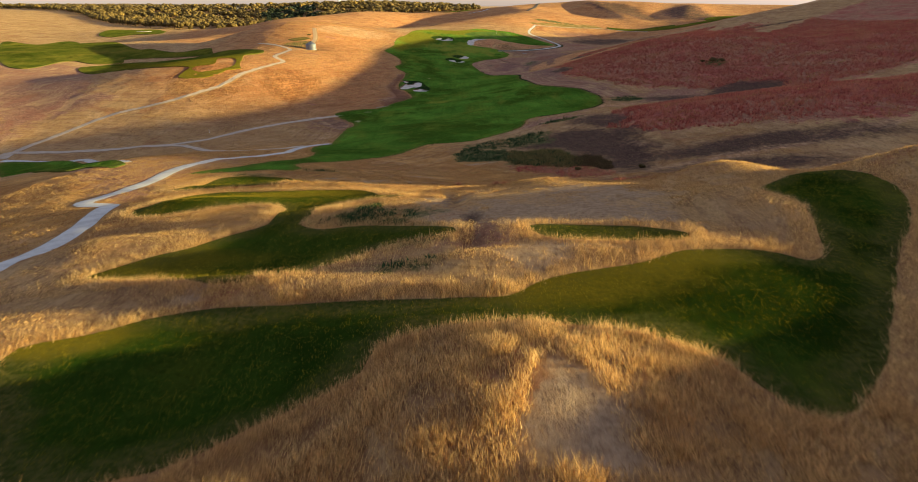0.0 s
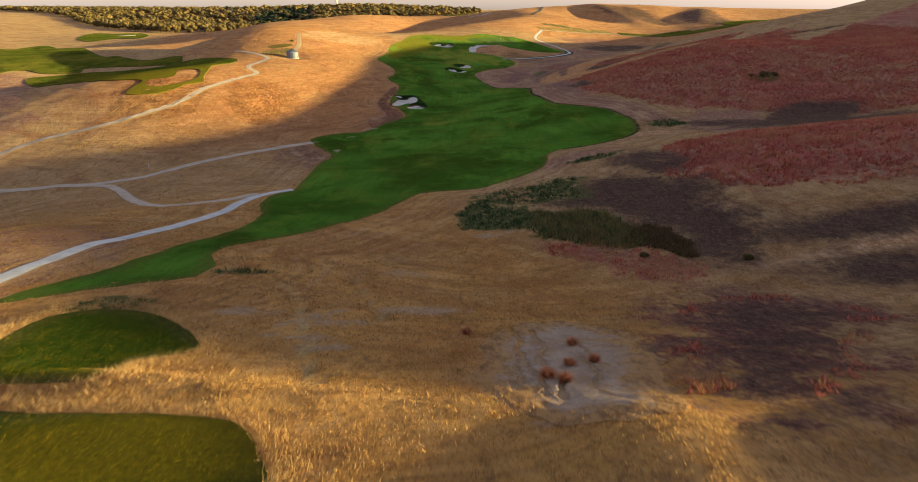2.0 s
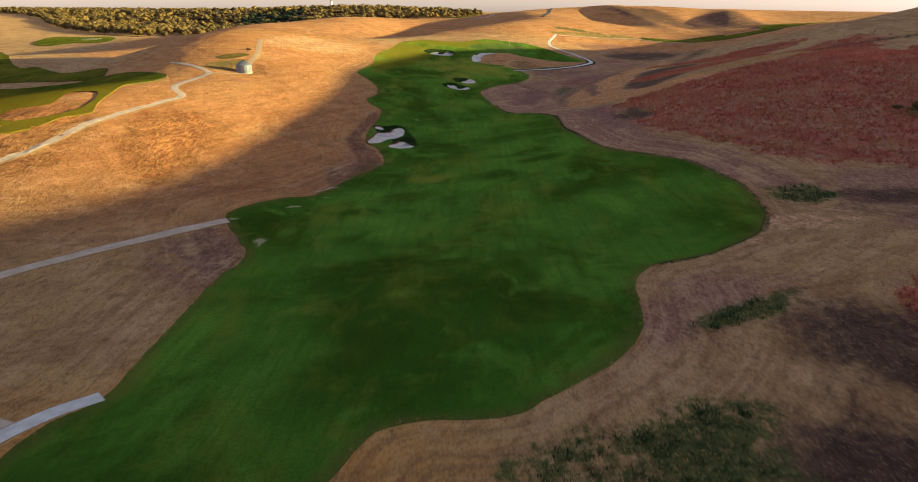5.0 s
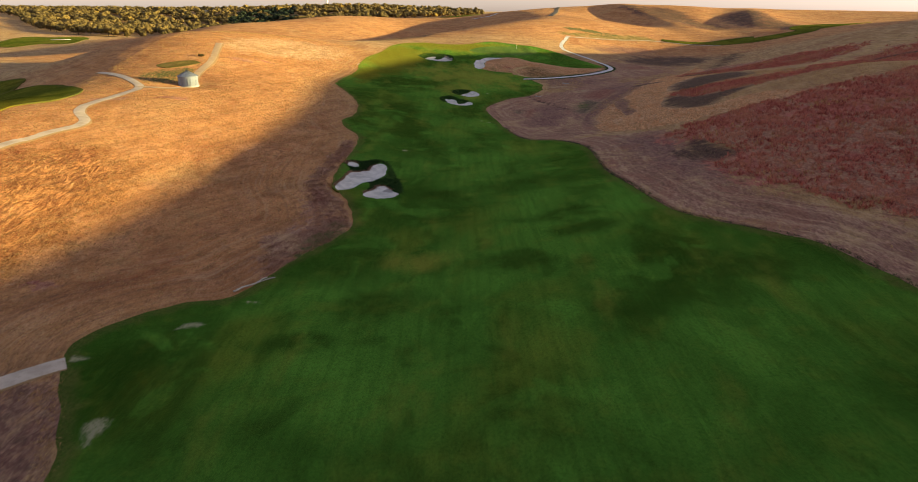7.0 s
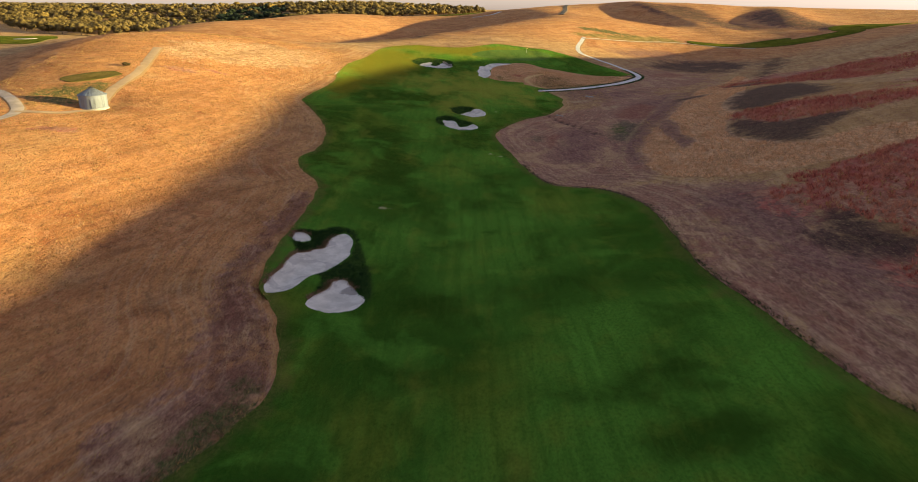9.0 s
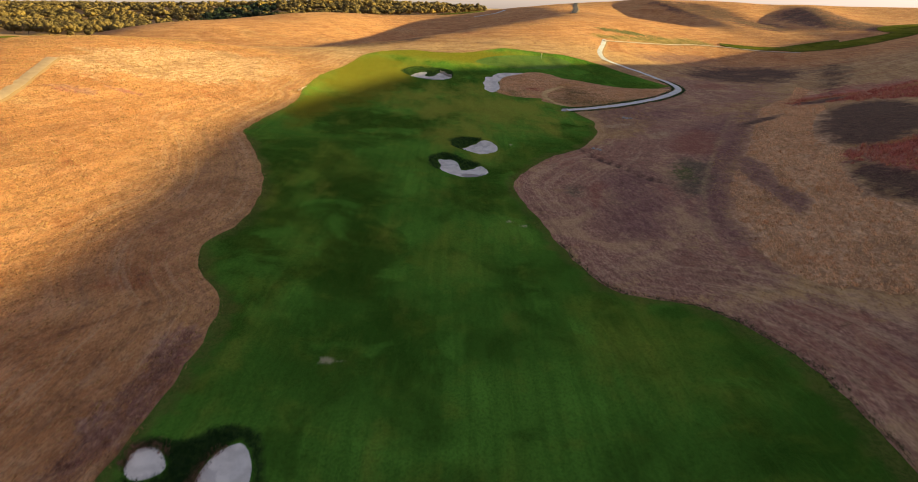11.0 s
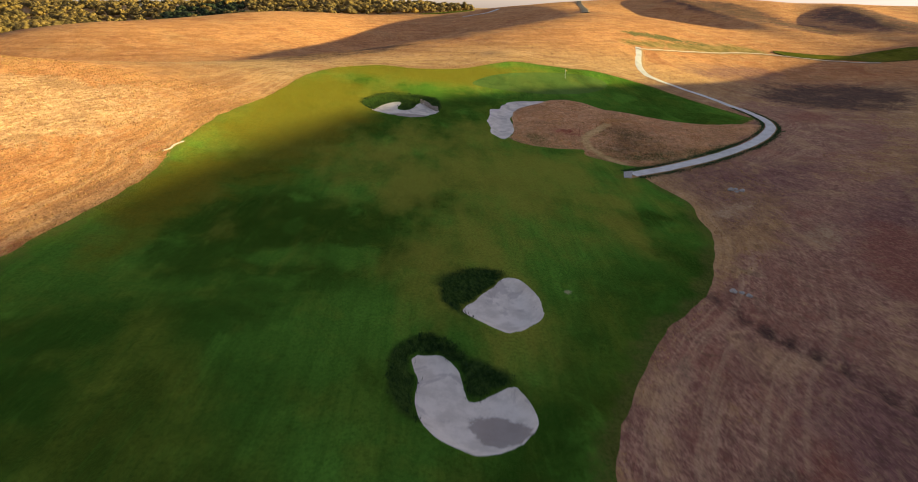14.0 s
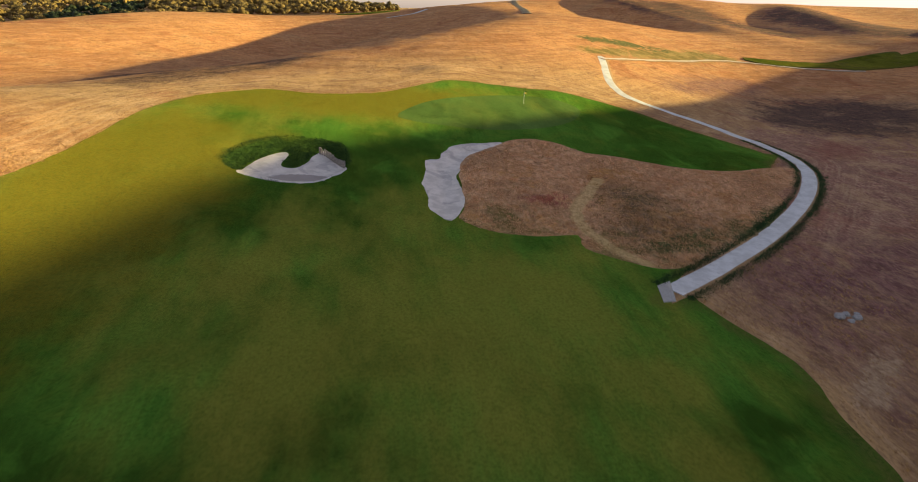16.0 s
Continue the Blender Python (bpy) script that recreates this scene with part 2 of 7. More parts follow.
SAND_OVAL = [
    (-1.8, 405.1), (-0.0, 408.3), (2.3, 411.3), (4.1, 411.4), (5.4, 409.3), (6.2, 405.5), (5.4, 403.0), (3.0, 400.9), (1.4,
    401.3), (-0.3, 403.1)
]
SAND_HORSESHOE = [
    (-17.9, 482.2), (-16.7, 487.0), (-15.0, 490.7), (-13.0, 492.2), (-12.4, 490.9), (-13.0, 487.9), (-12.5, 486.2), (-10.6,
    486.7), (-8.8, 491.8), (-7.9, 494.0), (-6.2, 491.4), (-4.3, 486.2), (-4.7, 484.0), (-7.2, 480.2), (-9.6, 479.1), (-11.9,
    479.6), (-13.7, 480.4), (-16.5, 480.5)
]
SAND_STRIP = [
    (7.1, 491.2), (9.0, 492.5), (11.5, 498.1), (14.2, 499.9), (17.3, 500.5), (20.2, 501.4), (20.2, 499.8), (17.5, 497.2),
    (14.9, 494.6), (12.5, 490.3), (11.0, 485.5), (10.9, 481.2), (11.2, 478.0), (9.8, 473.3), (8.3, 470.3), (6.8, 471.9),
    (5.7, 475.0), (6.3, 478.1), (5.7, 481.6), (6.5, 485.6)
]
PATH_TEES = [
    (-32.5, 40.4), (-32.8, 45.9), (-33.9, 52.2), (-36.6, 61.2), (-38.2, 66.6), (-42.3, 68.6), (-42.1, 75.4), (-42.1, 81.5),
    (-42.6, 87.0), (-43.6, 93.0), (-44.3, 98.0), (-44.4, 104.0), (-44.4, 110.0), (-44.1, 114.1), (-43.1, 117.2), (-42.1, 120.8),
    (-41.3, 125.3), (-40.6, 130.9), (-39.7, 137.3), (-39.6, 144.8), (-40.2, 153.3), (-39.6, 161.1), (-37.5, 166.0),
    (-34.6, 169.2)
]
PATH_LINK = [
    (-40.6, 165.0), (-43.1, 158.4), (-47.1, 154.0), (-51.2, 150.9), (-56.2, 153.1), (-65.0, 164.4), (-77.1, 181.8),
    (-85.0, 189.0), (-94.0, 191.6)
]
TRACK = [
    (-136.3, 186.9), (-137.5, 192.8), (-117.0, 192.6), (-102.8, 191.4), (-97.0, 192.3), (-88.3, 191.2), (-77.4, 194.2),
    (-69.1, 204.4), (-58.3, 214.9), (-46.4, 227.0), (-43.6, 229.4)
]
PATH_HILL = [
    (-136.3, 186.9), (-136.0, 199.4), (-123.0, 222.6), (-106.3, 234.0), (-96.6, 246.1), (-92.2, 254.9), (-89.7, 270.0),
    (-84.4, 293.9), (-81.8, 303.7), (-82.6, 308.5), (-87.2, 314.9), (-89.3, 322.5), (-88.2, 337.4), (-88.1, 345.9), (-92.8,
    353.7), (-103.0, 364.6), (-111.4, 370.6)
]
PATH_BIN = [
    (-88.8, 347.4), (-80.5, 351.6), (-82.0, 373.4), (-83.7, 388.5), (-86.9, 402.9), (-89.7, 415.4)
]
PATH_GREEN = [
    (28.5, 454.1), (33.5, 457.7), (40.8, 463.3), (49.9, 470.7), (60.4, 480.7), (68.7, 490.3), (74.8, 500.2), (76.8, 509.3),
    (74.8, 518.3), (69.4, 527.6), (62.2, 535.6), (57.8, 542.3), (58.0, 554.7), (63.9, 576.1), (66.7, 586.8)
]
NEXT_FAIRWAY = [
    (-420.6, 662.0), (-385.8, 679.7), (-221.5, 443.0), (-195.3, 421.4), (-168.6, 395.6), (-147.1, 387.9), (-139.6, 375.2),
    (-135.4, 360.1), (-147.6, 368.9), (-173.2, 382.0), (-190.6, 378.3), (-187.9, 366.1), (-200.7, 358.9), (-211.2, 364.6),
    (-215.8, 362.4), (-241.2, 346.2), (-445.9, 646.0)
]
NEXT_APPROACH = [
    (-193.3, 353.2), (-183.0, 367.0), (-170.6, 367.6), (-159.2, 366.8), (-141.6, 363.3), (-132.9, 366.1), (-121.7, 360.7),
    (-101.7, 342.9), (-97.9, 325.8), (-102.1, 315.8), (-98.1, 298.8), (-95.2, 285.8), (-92.5, 277.8), (-96.3, 272.1),
    (-98.7, 263.5), (-103.8, 258.7), (-110.4, 257.5), (-111.4, 266.2), (-112.7, 274.2), (-126.4, 276.4), (-150.0, 284.0),
    (-176.0, 312.0), (-197.0, 340.0)
]
FAR_LANE = [
    (63.0, 593.6), (83.2, 610.9), (106.5, 628.3), (130.3, 635.9), (133.3, 625.2), (124.4, 622.4), (93.4, 605.8), (70.4,
    591.5)
]
FAR_LANE_LOW = [
    (139.7, 633.5), (162.5, 628.0), (168.8, 625.8), (184.8, 631.4), (203.9, 634.2), (189.2, 612.9), (178.0, 609.4), (169.0,
    610.0), (166.0, 616.8), (142.8, 624.0)
]
PATH_FAR = [
    (65.8, 583.0), (98.8, 607.7), (130.7, 625.2), (156.6, 617.2), (170.9, 607.4)
]
PATH_RIDGE = [
    (10.6, 806.1), (26.3, 804.6), (36.3, 820.8)
]
NEXT_GREEN = [
    (-402.5, 746.4), (-429.1, 824.2), (-405.3, 835.7), (-380.4, 852.3), (-325.7, 738.7), (-358.9, 735.9), (-375.8, 721.9)
]
BIN_LAWN = [
    (-96.5, 376.5), (-92.2, 382.5), (-87.7, 385.6), (-85.3, 384.3), (-87.7, 377.6), (-92.3, 373.6)
]
TEE_BACK = [
    (-20.5, 24.8), (-18.1, 27.5), (-16.1, 29.4), (-13.4, 30.2), (-8.7, 30.0), (-5.6, 29.7), (-2.5, 29.4), (0.5, 29.2),
    (2.5, 29.1), (4.5, 30.9), (6.9, 31.8), (10.3, 32.7), (13.0, 33.9), (17.2, 33.9), (19.4, 32.3), (20.8, 34.0), (22.3, 37.8),
    (24.0, 44.3), (24.4, 49.7), (28.0, 54.6), (33.0, 59.0), (34.2, 56.7), (33.2, 48.7), (31.9, 43.6), (28.4, 38.0),
    (25.0, 33.6), (21.7, 28.9), (18.6, 24.4), (15.8, 20.7), (12.5, 18.5), (10.5, 22.2), (9.0, 23.7), (7.6, 24.7), (5.6, 25.2),
    (2.9, 26.1), (0.4, 26.0), (-1.2, 25.8), (-3.7, 24.5), (-3.9, 22.6), (-5.9, 20.7), (-7.6, 19.4), (-9.6, 17.6), (-11.3, 17.0),
    (-15.2, 17.0)
]
TEE_MIDDLE = [
    (-32.4, 60.4), (-31.0, 62.5), (-31.6, 69.7), (-28.5, 73.1), (-22.7, 72.8), (-17.2, 72.4), (-12.4, 71.2), (-9.4, 66.9),
    (-8.3, 63.5), (-6.1, 62.2), (-5.3, 60.1), (-8.2, 60.2), (-10.8, 58.6), (-11.8, 56.4), (-12.7, 54.1), (-12.4, 50.7),
    (-12.6, 47.9), (-10.8, 45.8), (-8.5, 45.7), (-6.2, 45.1), (-4.0, 44.2), (-1.9, 43.0), (-0.4, 41.3), (-0.2, 40.1),
    (-1.3, 39.7), (-3.2, 39.8), (-4.9, 39.3), (-6.1, 38.4), (-11.0, 32.9), (-15.1, 33.0), (-21.5, 36.6), (-23.9, 37.5),
    (-21.6, 40.8), (-19.1, 42.8), (-15.9, 47.5), (-15.5, 50.0), (-15.7, 53.2), (-16.2, 56.5), (-17.6, 59.3), (-19.7, 60.5),
    (-22.9, 59.7), (-25.1, 58.4), (-27.4, 57.5), (-30.2, 57.4)
]
TEE_LOW = [
    (-36.1, 76.4), (-34.5, 77.5), (-33.5, 79.5), (-33.7, 82.7), (-34.0, 86.4), (-33.6, 89.2), (-31.9, 91.1), (-29.3, 91.7),
    (-26.1, 91.0), (-22.8, 88.4), (-20.0, 85.1), (-18.9, 82.8), (-19.8, 81.5), (-22.3, 80.0), (-22.2, 76.0), (-26.7, 76.0),
    (-31.7, 75.9), (-34.4, 75.8)
]
TEE_SIDE = [
    (4.8, 40.0), (7.5, 40.2), (10.4, 39.7), (12.7, 38.7), (14.3, 37.4), (13.3, 35.9), (11.3, 36.2), (9.0, 36.6), (7.1, 37.2),
    (5.4, 38.1)
]
ISLAND = [
    (65.3, 498.4), (57.4, 496.0), (48.2, 496.3), (39.0, 498.9), (34.1, 499.4), (29.2, 503.5), (23.0, 503.0), (13.9, 494.5),
    (11.3, 485.8), (10.7, 475.3), (9.3, 470.6), (13.3, 467.4), (18.6, 466.7), (22.7, 467.5), (22.6, 463.9), (25.8, 461.2),
    (29.0, 459.4), (33.6, 460.5), (40.4, 466.5), (50.7, 474.6), (63.2, 487.0), (72.5, 499.8)
]
GULLY_BRUSH = [
    (-0.7, 146.2), (2.4, 151.8), (7.4, 148.8), (13.6, 142.8), (18.8, 142.2), (22.9, 138.5), (24.5, 132.5), (25.5, 127.9),
    (24.9, 124.2), (22.5, 122.1), (17.9, 124.5), (14.1, 128.0), (10.5, 130.9), (9.7, 135.1), (6.0, 135.6), (-0.1, 136.7)
]
GULLY_GREEN = [
    (1.6, 151.9), (3.5, 158.3), (8.6, 160.6), (16.6, 158.8), (21.9, 154.2), (21.3, 149.2), (14.7, 148.7), (7.4, 148.8)
]
RED_GULLY = [
    (10.8, 128.2), (15.5, 125.2), (21.0, 123.2), (24.2, 121.6), (26.4, 116.7), (27.7, 111.7), (28.3, 108.7), (27.3, 107.3),
    (20.7, 109.7), (17.7, 117.0), (13.9, 119.4), (11.0, 123.8)
]
BURNT_GULLY = [
    (27.0, 158.7), (32.8, 153.0), (39.4, 147.1), (40.6, 142.8), (37.5, 138.0), (38.9, 131.9), (40.3, 126.7), (30.0, 111.3),
    (28.7, 114.6), (29.1, 121.7), (28.8, 128.2), (26.3, 131.3), (24.4, 137.3), (20.4, 143.3), (15.0, 146.8), (18.9, 151.2)
]
STRAW_STREAK = [
    (28.9, 137.9), (31.5, 136.9), (33.6, 130.4), (32.5, 128.7), (30.2, 132.6)
]
# rough in shadow below the tees, darkened through its cover colours
SHADED_ROUGH = [
    (20.2, 98.6), (26.1, 101.4), (31.2, 99.1), (35.8, 93.6), (18.4, 70.0), (13.3, 70.3), (12.8, 74.9), (14.9, 85.9)
]
ERODED = [
    (2.8, 86.9), (6.2, 91.8), (11.0, 89.1), (11.4, 80.8), (10.3, 74.0), (8.9, 70.9), (4.6, 71.2), (2.7, 74.5), (1.7, 79.6)
]
CRACK_A = [
    (3.8, 100.6), (3.5, 91.7), (3.6, 82.9), (3.1, 78.1), (2.6, 76.2), (2.7, 74.4)
]
CRACK_B = [
    (5.6, 89.9), (4.9, 83.4), (5.3, 79.5), (5.2, 76.1), (5.4, 73.5)
]
CRACK_C = [
    (8.1, 85.3), (7.8, 80.2), (7.3, 76.0)
]
CRACK_D = [
    (3.6, 82.9), (4.0, 77.8), (4.0, 74.4)
]
TUSSOCKS = [
    (6.5, 79.9), (8.3, 80.8), (4.7, 77.3), (5.6, 76.4), (7.7, 85.5), (-0.1, 88.5)
]
KNOLL_BARE = [
    (2.3, 20.1), (3.4, 21.9), (4.9, 21.4), (5.4, 19.5), (5.6, 17.6), (6.3, 16.5), (6.6, 15.8), (1.9, 16.1)
]
HOLLOW_BARE = [
    (2.3, 34.1), (3.4, 34.5), (5.3, 34.3), (6.1, 33.1), (4.4, 32.3), (2.9, 33.3)
]
TRAIL_BARE = [
    (-15.5, 31.0), (-15.1, 32.4), (-13.9, 32.8), (-13.3, 32.7), (-13.9, 32.3), (-14.6, 30.6)
]
RIDGE_A = [
    (-20.3, 104.3), (-16.5, 99.3), (-13.5, 90.1), (-10.6, 79.9), (-9.3, 75.8)
]
RIDGE_B = [
    (-12.1, 107.6), (-9.6, 100.3), (-6.8, 90.9)
]
RILL = [
    (5.2, 127.0), (8.1, 125.1), (10.0, 121.5), (12.2, 120.4)
]
BACK_GREEN = [
    (-133.3, 181.1), (-123.3, 181.5), (-104.7, 173.1), (-56.3, 105.3), (-61.8, 103.6), (-70.3, 105.9), (-120.4, 162.4)
]
PATH_STUB = [
    (-135.1, 185.0), (-129.8, 183.6), (-115.7, 180.3), (-101.8, 174.0), (-59.4, 110.6)
]
STRAW_FIELD = [
    (38.0, 352.0), (39.5, 365.2), (44.6, 378.3), (51.6, 393.4), (59.8, 410.7), (67.7, 427.5), (87.6, 464.0), (108.0, 487.0),
    (121.0, 509.0), (117.4, 487.4), (100.0, 452.0), (87.0, 420.0), (80.0, 408.0), (69.0, 388.0), (63.0, 372.0), (61.5, 362.0),
    (64.7, 342.6), (74.0, 340.0), (79.5, 331.4), (78.5, 319.5), (69.6, 321.8), (58.9, 324.5), (50.8, 327.4), (43.0, 334.0),
    (38.5, 341.2)
]
RED_HIGH = [
    (98.8, 467.0), (122.2, 497.8), (136.5, 494.6), (149.5, 479.5), (165.8, 462.7), (172.0, 452.0), (151.5, 440.5),
    (132.2, 437.8), (120.8, 457.1), (109.3, 468.1)
]
RED_BAND = [
    (69.6, 385.8), (76.1, 396.7), (85.1, 392.6), (95.0, 384.1), (103.1, 369.8), (112.0, 358.0), (93.9, 356.1), (84.1, 357.8),
    (76.2, 365.4), (69.7, 373.1)
]
RED_HILL = [
    (52.3, 319.1), (61.6, 321.5), (73.3, 320.1), (48.0, 280.5), (50.8, 288.9), (51.2, 293.3), (49.2, 298.6), (48.8, 306.0),
    (49.7, 313.7)
]
BURNT_HIGH = [
    (78.4, 412.7), (94.0, 440.4), (107.0, 453.5), (118.5, 452.4), (102.8, 404.9), (91.3, 399.0), (80.6, 393.3), (75.7, 398.1)
]
BURNT_BAND = [
    (66.9, 381.6), (70.8, 386.1), (72.4, 366.1), (75.5, 363.9), (82.8, 357.0), (70.5, 349.6), (65.8, 342.7), (62.4, 353.0),
    (61.8, 366.7)
]
BURNT_HILL = [
    (44.4, 296.0), (47.8, 302.9), (49.6, 296.9), (50.1, 291.2), (50.4, 286.6), (46.8, 285.1), (43.6, 289.7)
]
MOWN_SLOPE = [
    (24.6, 337.7), (36.2, 335.6), (46.9, 326.0), (48.8, 311.7), (43.6, 295.5), (45.3, 288.0), (46.9, 278.9), (43.4, 273.4),
    (28.0, 279.0), (27.0, 291.1), (27.2, 315.6)
]
MOWN_FLOOR = [
    (7.8, 385.4), (23.3, 409.5), (41.1, 428.2), (56.7, 456.0), (71.1, 455.6), (82.9, 465.1), (56.0, 411.8), (42.9, 379.4),
    (38.8, 356.3), (36.0, 340.1), (25.6, 339.0), (15.4, 344.8), (10.4, 364.0)
]
FLOOR_TRAIL = [
    (33.2, 344.4), (33.9, 354.8), (36.3, 367.2), (41.7, 382.6), (54.9, 412.4), (87.2, 478.5)
]
WET_FLOOR = [
    (79.2, 568.2), (99.0, 589.2), (116.7, 597.5), (117.5, 586.0), (95.3, 567.6), (81.8, 562.1)
]
FURROWS = [
    (-79.6, 270.3), (-79.4, 287.6), (-70.2, 291.6), (-63.5, 286.6), (-62.8, 268.8), (-63.9, 255.9), (-65.6, 247.7)
]
EDGE_DARK = [
    (-32.6, 264.2), (-30.4, 280.5), (-32.8, 299.4), (-31.2, 314.4), (-29.2, 328.8), (-26.8, 321.3), (-29.3, 303.4), (-27.8,
    293.1), (-22.0, 281.6), (-20.3, 268.6), (-23.3, 263.0), (-28.0, 251.5)
]
EDGE_WEEDS = [
    (-28.2, 254.5), (-24.6, 269.6), (-23.6, 275.9), (-20.3, 270.6), (-20.4, 261.0), (-26.1, 250.8)
]
DITCH = [
    (23.2, 411.4), (25.2, 409.1), (28.3, 402.7), (32.2, 397.0), (35.3, 390.7), (37.9, 388.4)
]
WET_PATCH = [
    (42.3, 399.7), (46.9, 404.8), (48.5, 400.9), (45.7, 391.4), (41.2, 382.1), (38.1, 378.8), (37.4, 381.9), (39.0, 390.8)
]
MOWN_RED = [
    (54.9, 434.3), (74.3, 454.7), (73.1, 441.0), (57.8, 409.1), (48.8, 407.0), (47.3, 418.1)
]
DARK_FAR = [
    (156.4, 560.6), (161.5, 545.4), (121.7, 485.4), (122.5, 495.5)
]
ISLAND_DARK = [
    (33.2, 484.3), (39.2, 483.7), (40.1, 474.8), (43.6, 472.4), (35.0, 463.9), (28.6, 465.5), (28.7, 473.2)
]
ISLAND_TRAIL = [
    (32.2, 487.2), (29.6, 483.0), (27.4, 478.8), (24.8, 474.8), (24.3, 471.0), (25.0, 466.9), (26.5, 463.1), (28.5, 460.2)
]
ISLAND_RED = [
    (16.6, 476.9), (20.4, 479.0), (24.9, 479.0), (23.3, 475.1), (18.9, 475.1)
]
RED_MOUND = [
    (86.3, 515.5), (98.4, 525.3), (100.5, 516.9), (93.2, 508.4), (84.5, 507.8)
]
BURNT_FLOOR = [
    (94.3, 548.3), (112.0, 568.0), (129.0, 571.0), (141.0, 569.0), (145.0, 551.0), (125.0, 529.3), (108.0, 530.0), (96.0, 535.6)
]
APRON = [
    (27.3, 455.1), (29.2, 456.3), (27.8, 451.9), (26.4, 451.6)
]
# valley behind the ridge, its shadow painted as dark ground
SHADED_VALE = [
    (-51.3, 525.0), (-50.6, 552.7), (-39.5, 566.2), (-26.2, 567.6), (-10.3, 567.0), (-18.8, 553.2), (-30.0, 536.9), (-41.2,
    526.5)
]
BANK_OVAL = [
    (-4.0, 407.0), (-3.7, 410.4), (-1.9, 412.4), (1.3, 413.3), (3.4, 412.1), (5.4, 409.7), (6.2, 406.1), (5.5, 403.0), (2.9,
    400.9), (0.6, 401.7), (-2.1, 403.5), (-3.5, 405.2)
]
BANK_KIDNEY = [
    (-8.2, 394.2), (-8.0, 396.9), (-6.6, 399.2), (-4.8, 400.0), (-2.9, 399.0), (-1.5, 397.1), (0.6, 395.7), (2.2, 394.3),
    (3.3, 391.5), (3.3, 388.6), (1.5, 386.4), (-0.7, 385.2), (-2.7, 385.7), (-5.0, 387.4), (-6.8, 389.2), (-7.9, 391.8)
]
BANK_HORSESHOE = [
    (-20.8, 485.9), (-19.5, 491.3), (-16.7, 495.4), (-12.8, 497.6), (-9.1, 497.0), (-5.4, 496.0), (-3.7, 491.4), (-4.0,
    485.7), (-6.6, 481.9), (-10.1, 479.1), (-13.6, 479.0), (-17.9, 481.2)
]
BANK_TRIO = [
    (-27.2, 312.1), (-26.5, 314.0), (-23.8, 314.0), (-21.3, 316.0), (-18.2, 315.6), (-16.2, 310.0), (-14.4, 303.2),
    (-12.9, 296.8), (-12.9, 292.4), (-14.9, 291.0), (-17.7, 291.0), (-20.2, 292.9), (-20.0, 298.2), (-20.9, 299.8),
    (-22.8, 301.2), (-25.1, 306.3), (-26.2, 309.0)
]
LEFT_DARK = [
    (-234.6, 336.2), (-218.7, 354.5), (-180.9, 324.3), (-143.5, 251.4), (-129.0, 240.0), (-138.4, 228.6), (-147.2, 221.9),
    (-153.1, 211.7)
]
MOWN_STRIP = [
    (31.0, 332.1), (43.8, 292.4), (43.7, 272.3), (51.0, 258.6), (58.7, 248.7), (55.4, 243.5), (46.7, 250.1), (34.4, 259.2),
    (28.8, 277.6)
]
# gullies of the far hills: their shadow is painted in with the dark plants
FAR_BAND_A = [
    (205.5, 820.0), (209.9, 699.4), (187.3, 687.5), (173.0, 764.0), (159.4, 839.7)
]
FAR_BAND_B = [
    (240.1, 792.0), (283.0, 816.1), (257.7, 675.8), (232.6, 659.2), (222.6, 708.1)
]
TEE_GULLY = [
    (-1.0, 61.8), (-0.3, 52.9), (0.8, 47.3), (1.4, 43.2), (1.5, 39.6), (1.2, 36.7)
]
TEE_WEEDS = [
    (-9.8, 49.2), (-8.8, 51.6), (-8.1, 54.4), (-6.5, 53.0), (-6.5, 48.7), (-4.2, 45.6), (-2.0, 44.0), (-0.5, 41.4),
    (-2.4, 43.2), (-5.2, 44.9), (-7.7, 45.7)
]
TEE_SLOPE = [
    (-66.8, 108.9), (-63.4, 123.5), (-53.1, 126.7), (-39.9, 111.9), (-41.7, 91.2), (-39.5, 78.7), (-38.3, 69.0)
]
TRACK_DARK = [
    (-51.0, 217.1), (-44.1, 225.6), (-39.4, 221.5), (-34.6, 213.2), (-32.9, 208.3), (-33.4, 201.9), (-34.0, 198.0), (-38.1,
    198.1)
]



def smooth(points, step, closed=True):
    """Points at about that step along a Catmull-Rom curve."""
    p = [Vector(q) for q in points]
    n, out = len(p), []
    for i in range(n if closed else n - 1):
        p0, p1 = (p[i - 1] if closed or i else p[0]), p[i]
        p2, p3 = p[(i + 1) % n], (p[(i + 2) % n] if closed or i + 2 < n else p[n - 1])
        k = max(1, round((p2 - p1).length / step))
        for j in range(k):
            t = j / k
            out.append(0.5 * (2 * p1 + (p2 - p0) * t + (2 * p0 - 5 * p1 + 4 * p2 - p3) * t * t + (3 * p1 - p0 - 3 * p2 + p3) * t ** 3))
    if not closed:
        out.append(p[-1])
    return np.array([(q.x, q.y) for q in out])


def wavy(line, amount, seed):
    """A natural, slightly ragged version of an outline."""
    r = np.random.RandomState(seed)
    out = line.copy()
    out[:, 0] += amount * (ripple(line[:, 0], line[:, 1], 5.0, seed) * 1.6 + r.uniform(-0.25, 0.25, len(line)))
    out[:, 1] += amount * (ripple(line[:, 0], line[:, 1], 5.0, seed + 9) * 1.6 + r.uniform(-0.25, 0.25, len(line)))
    return out


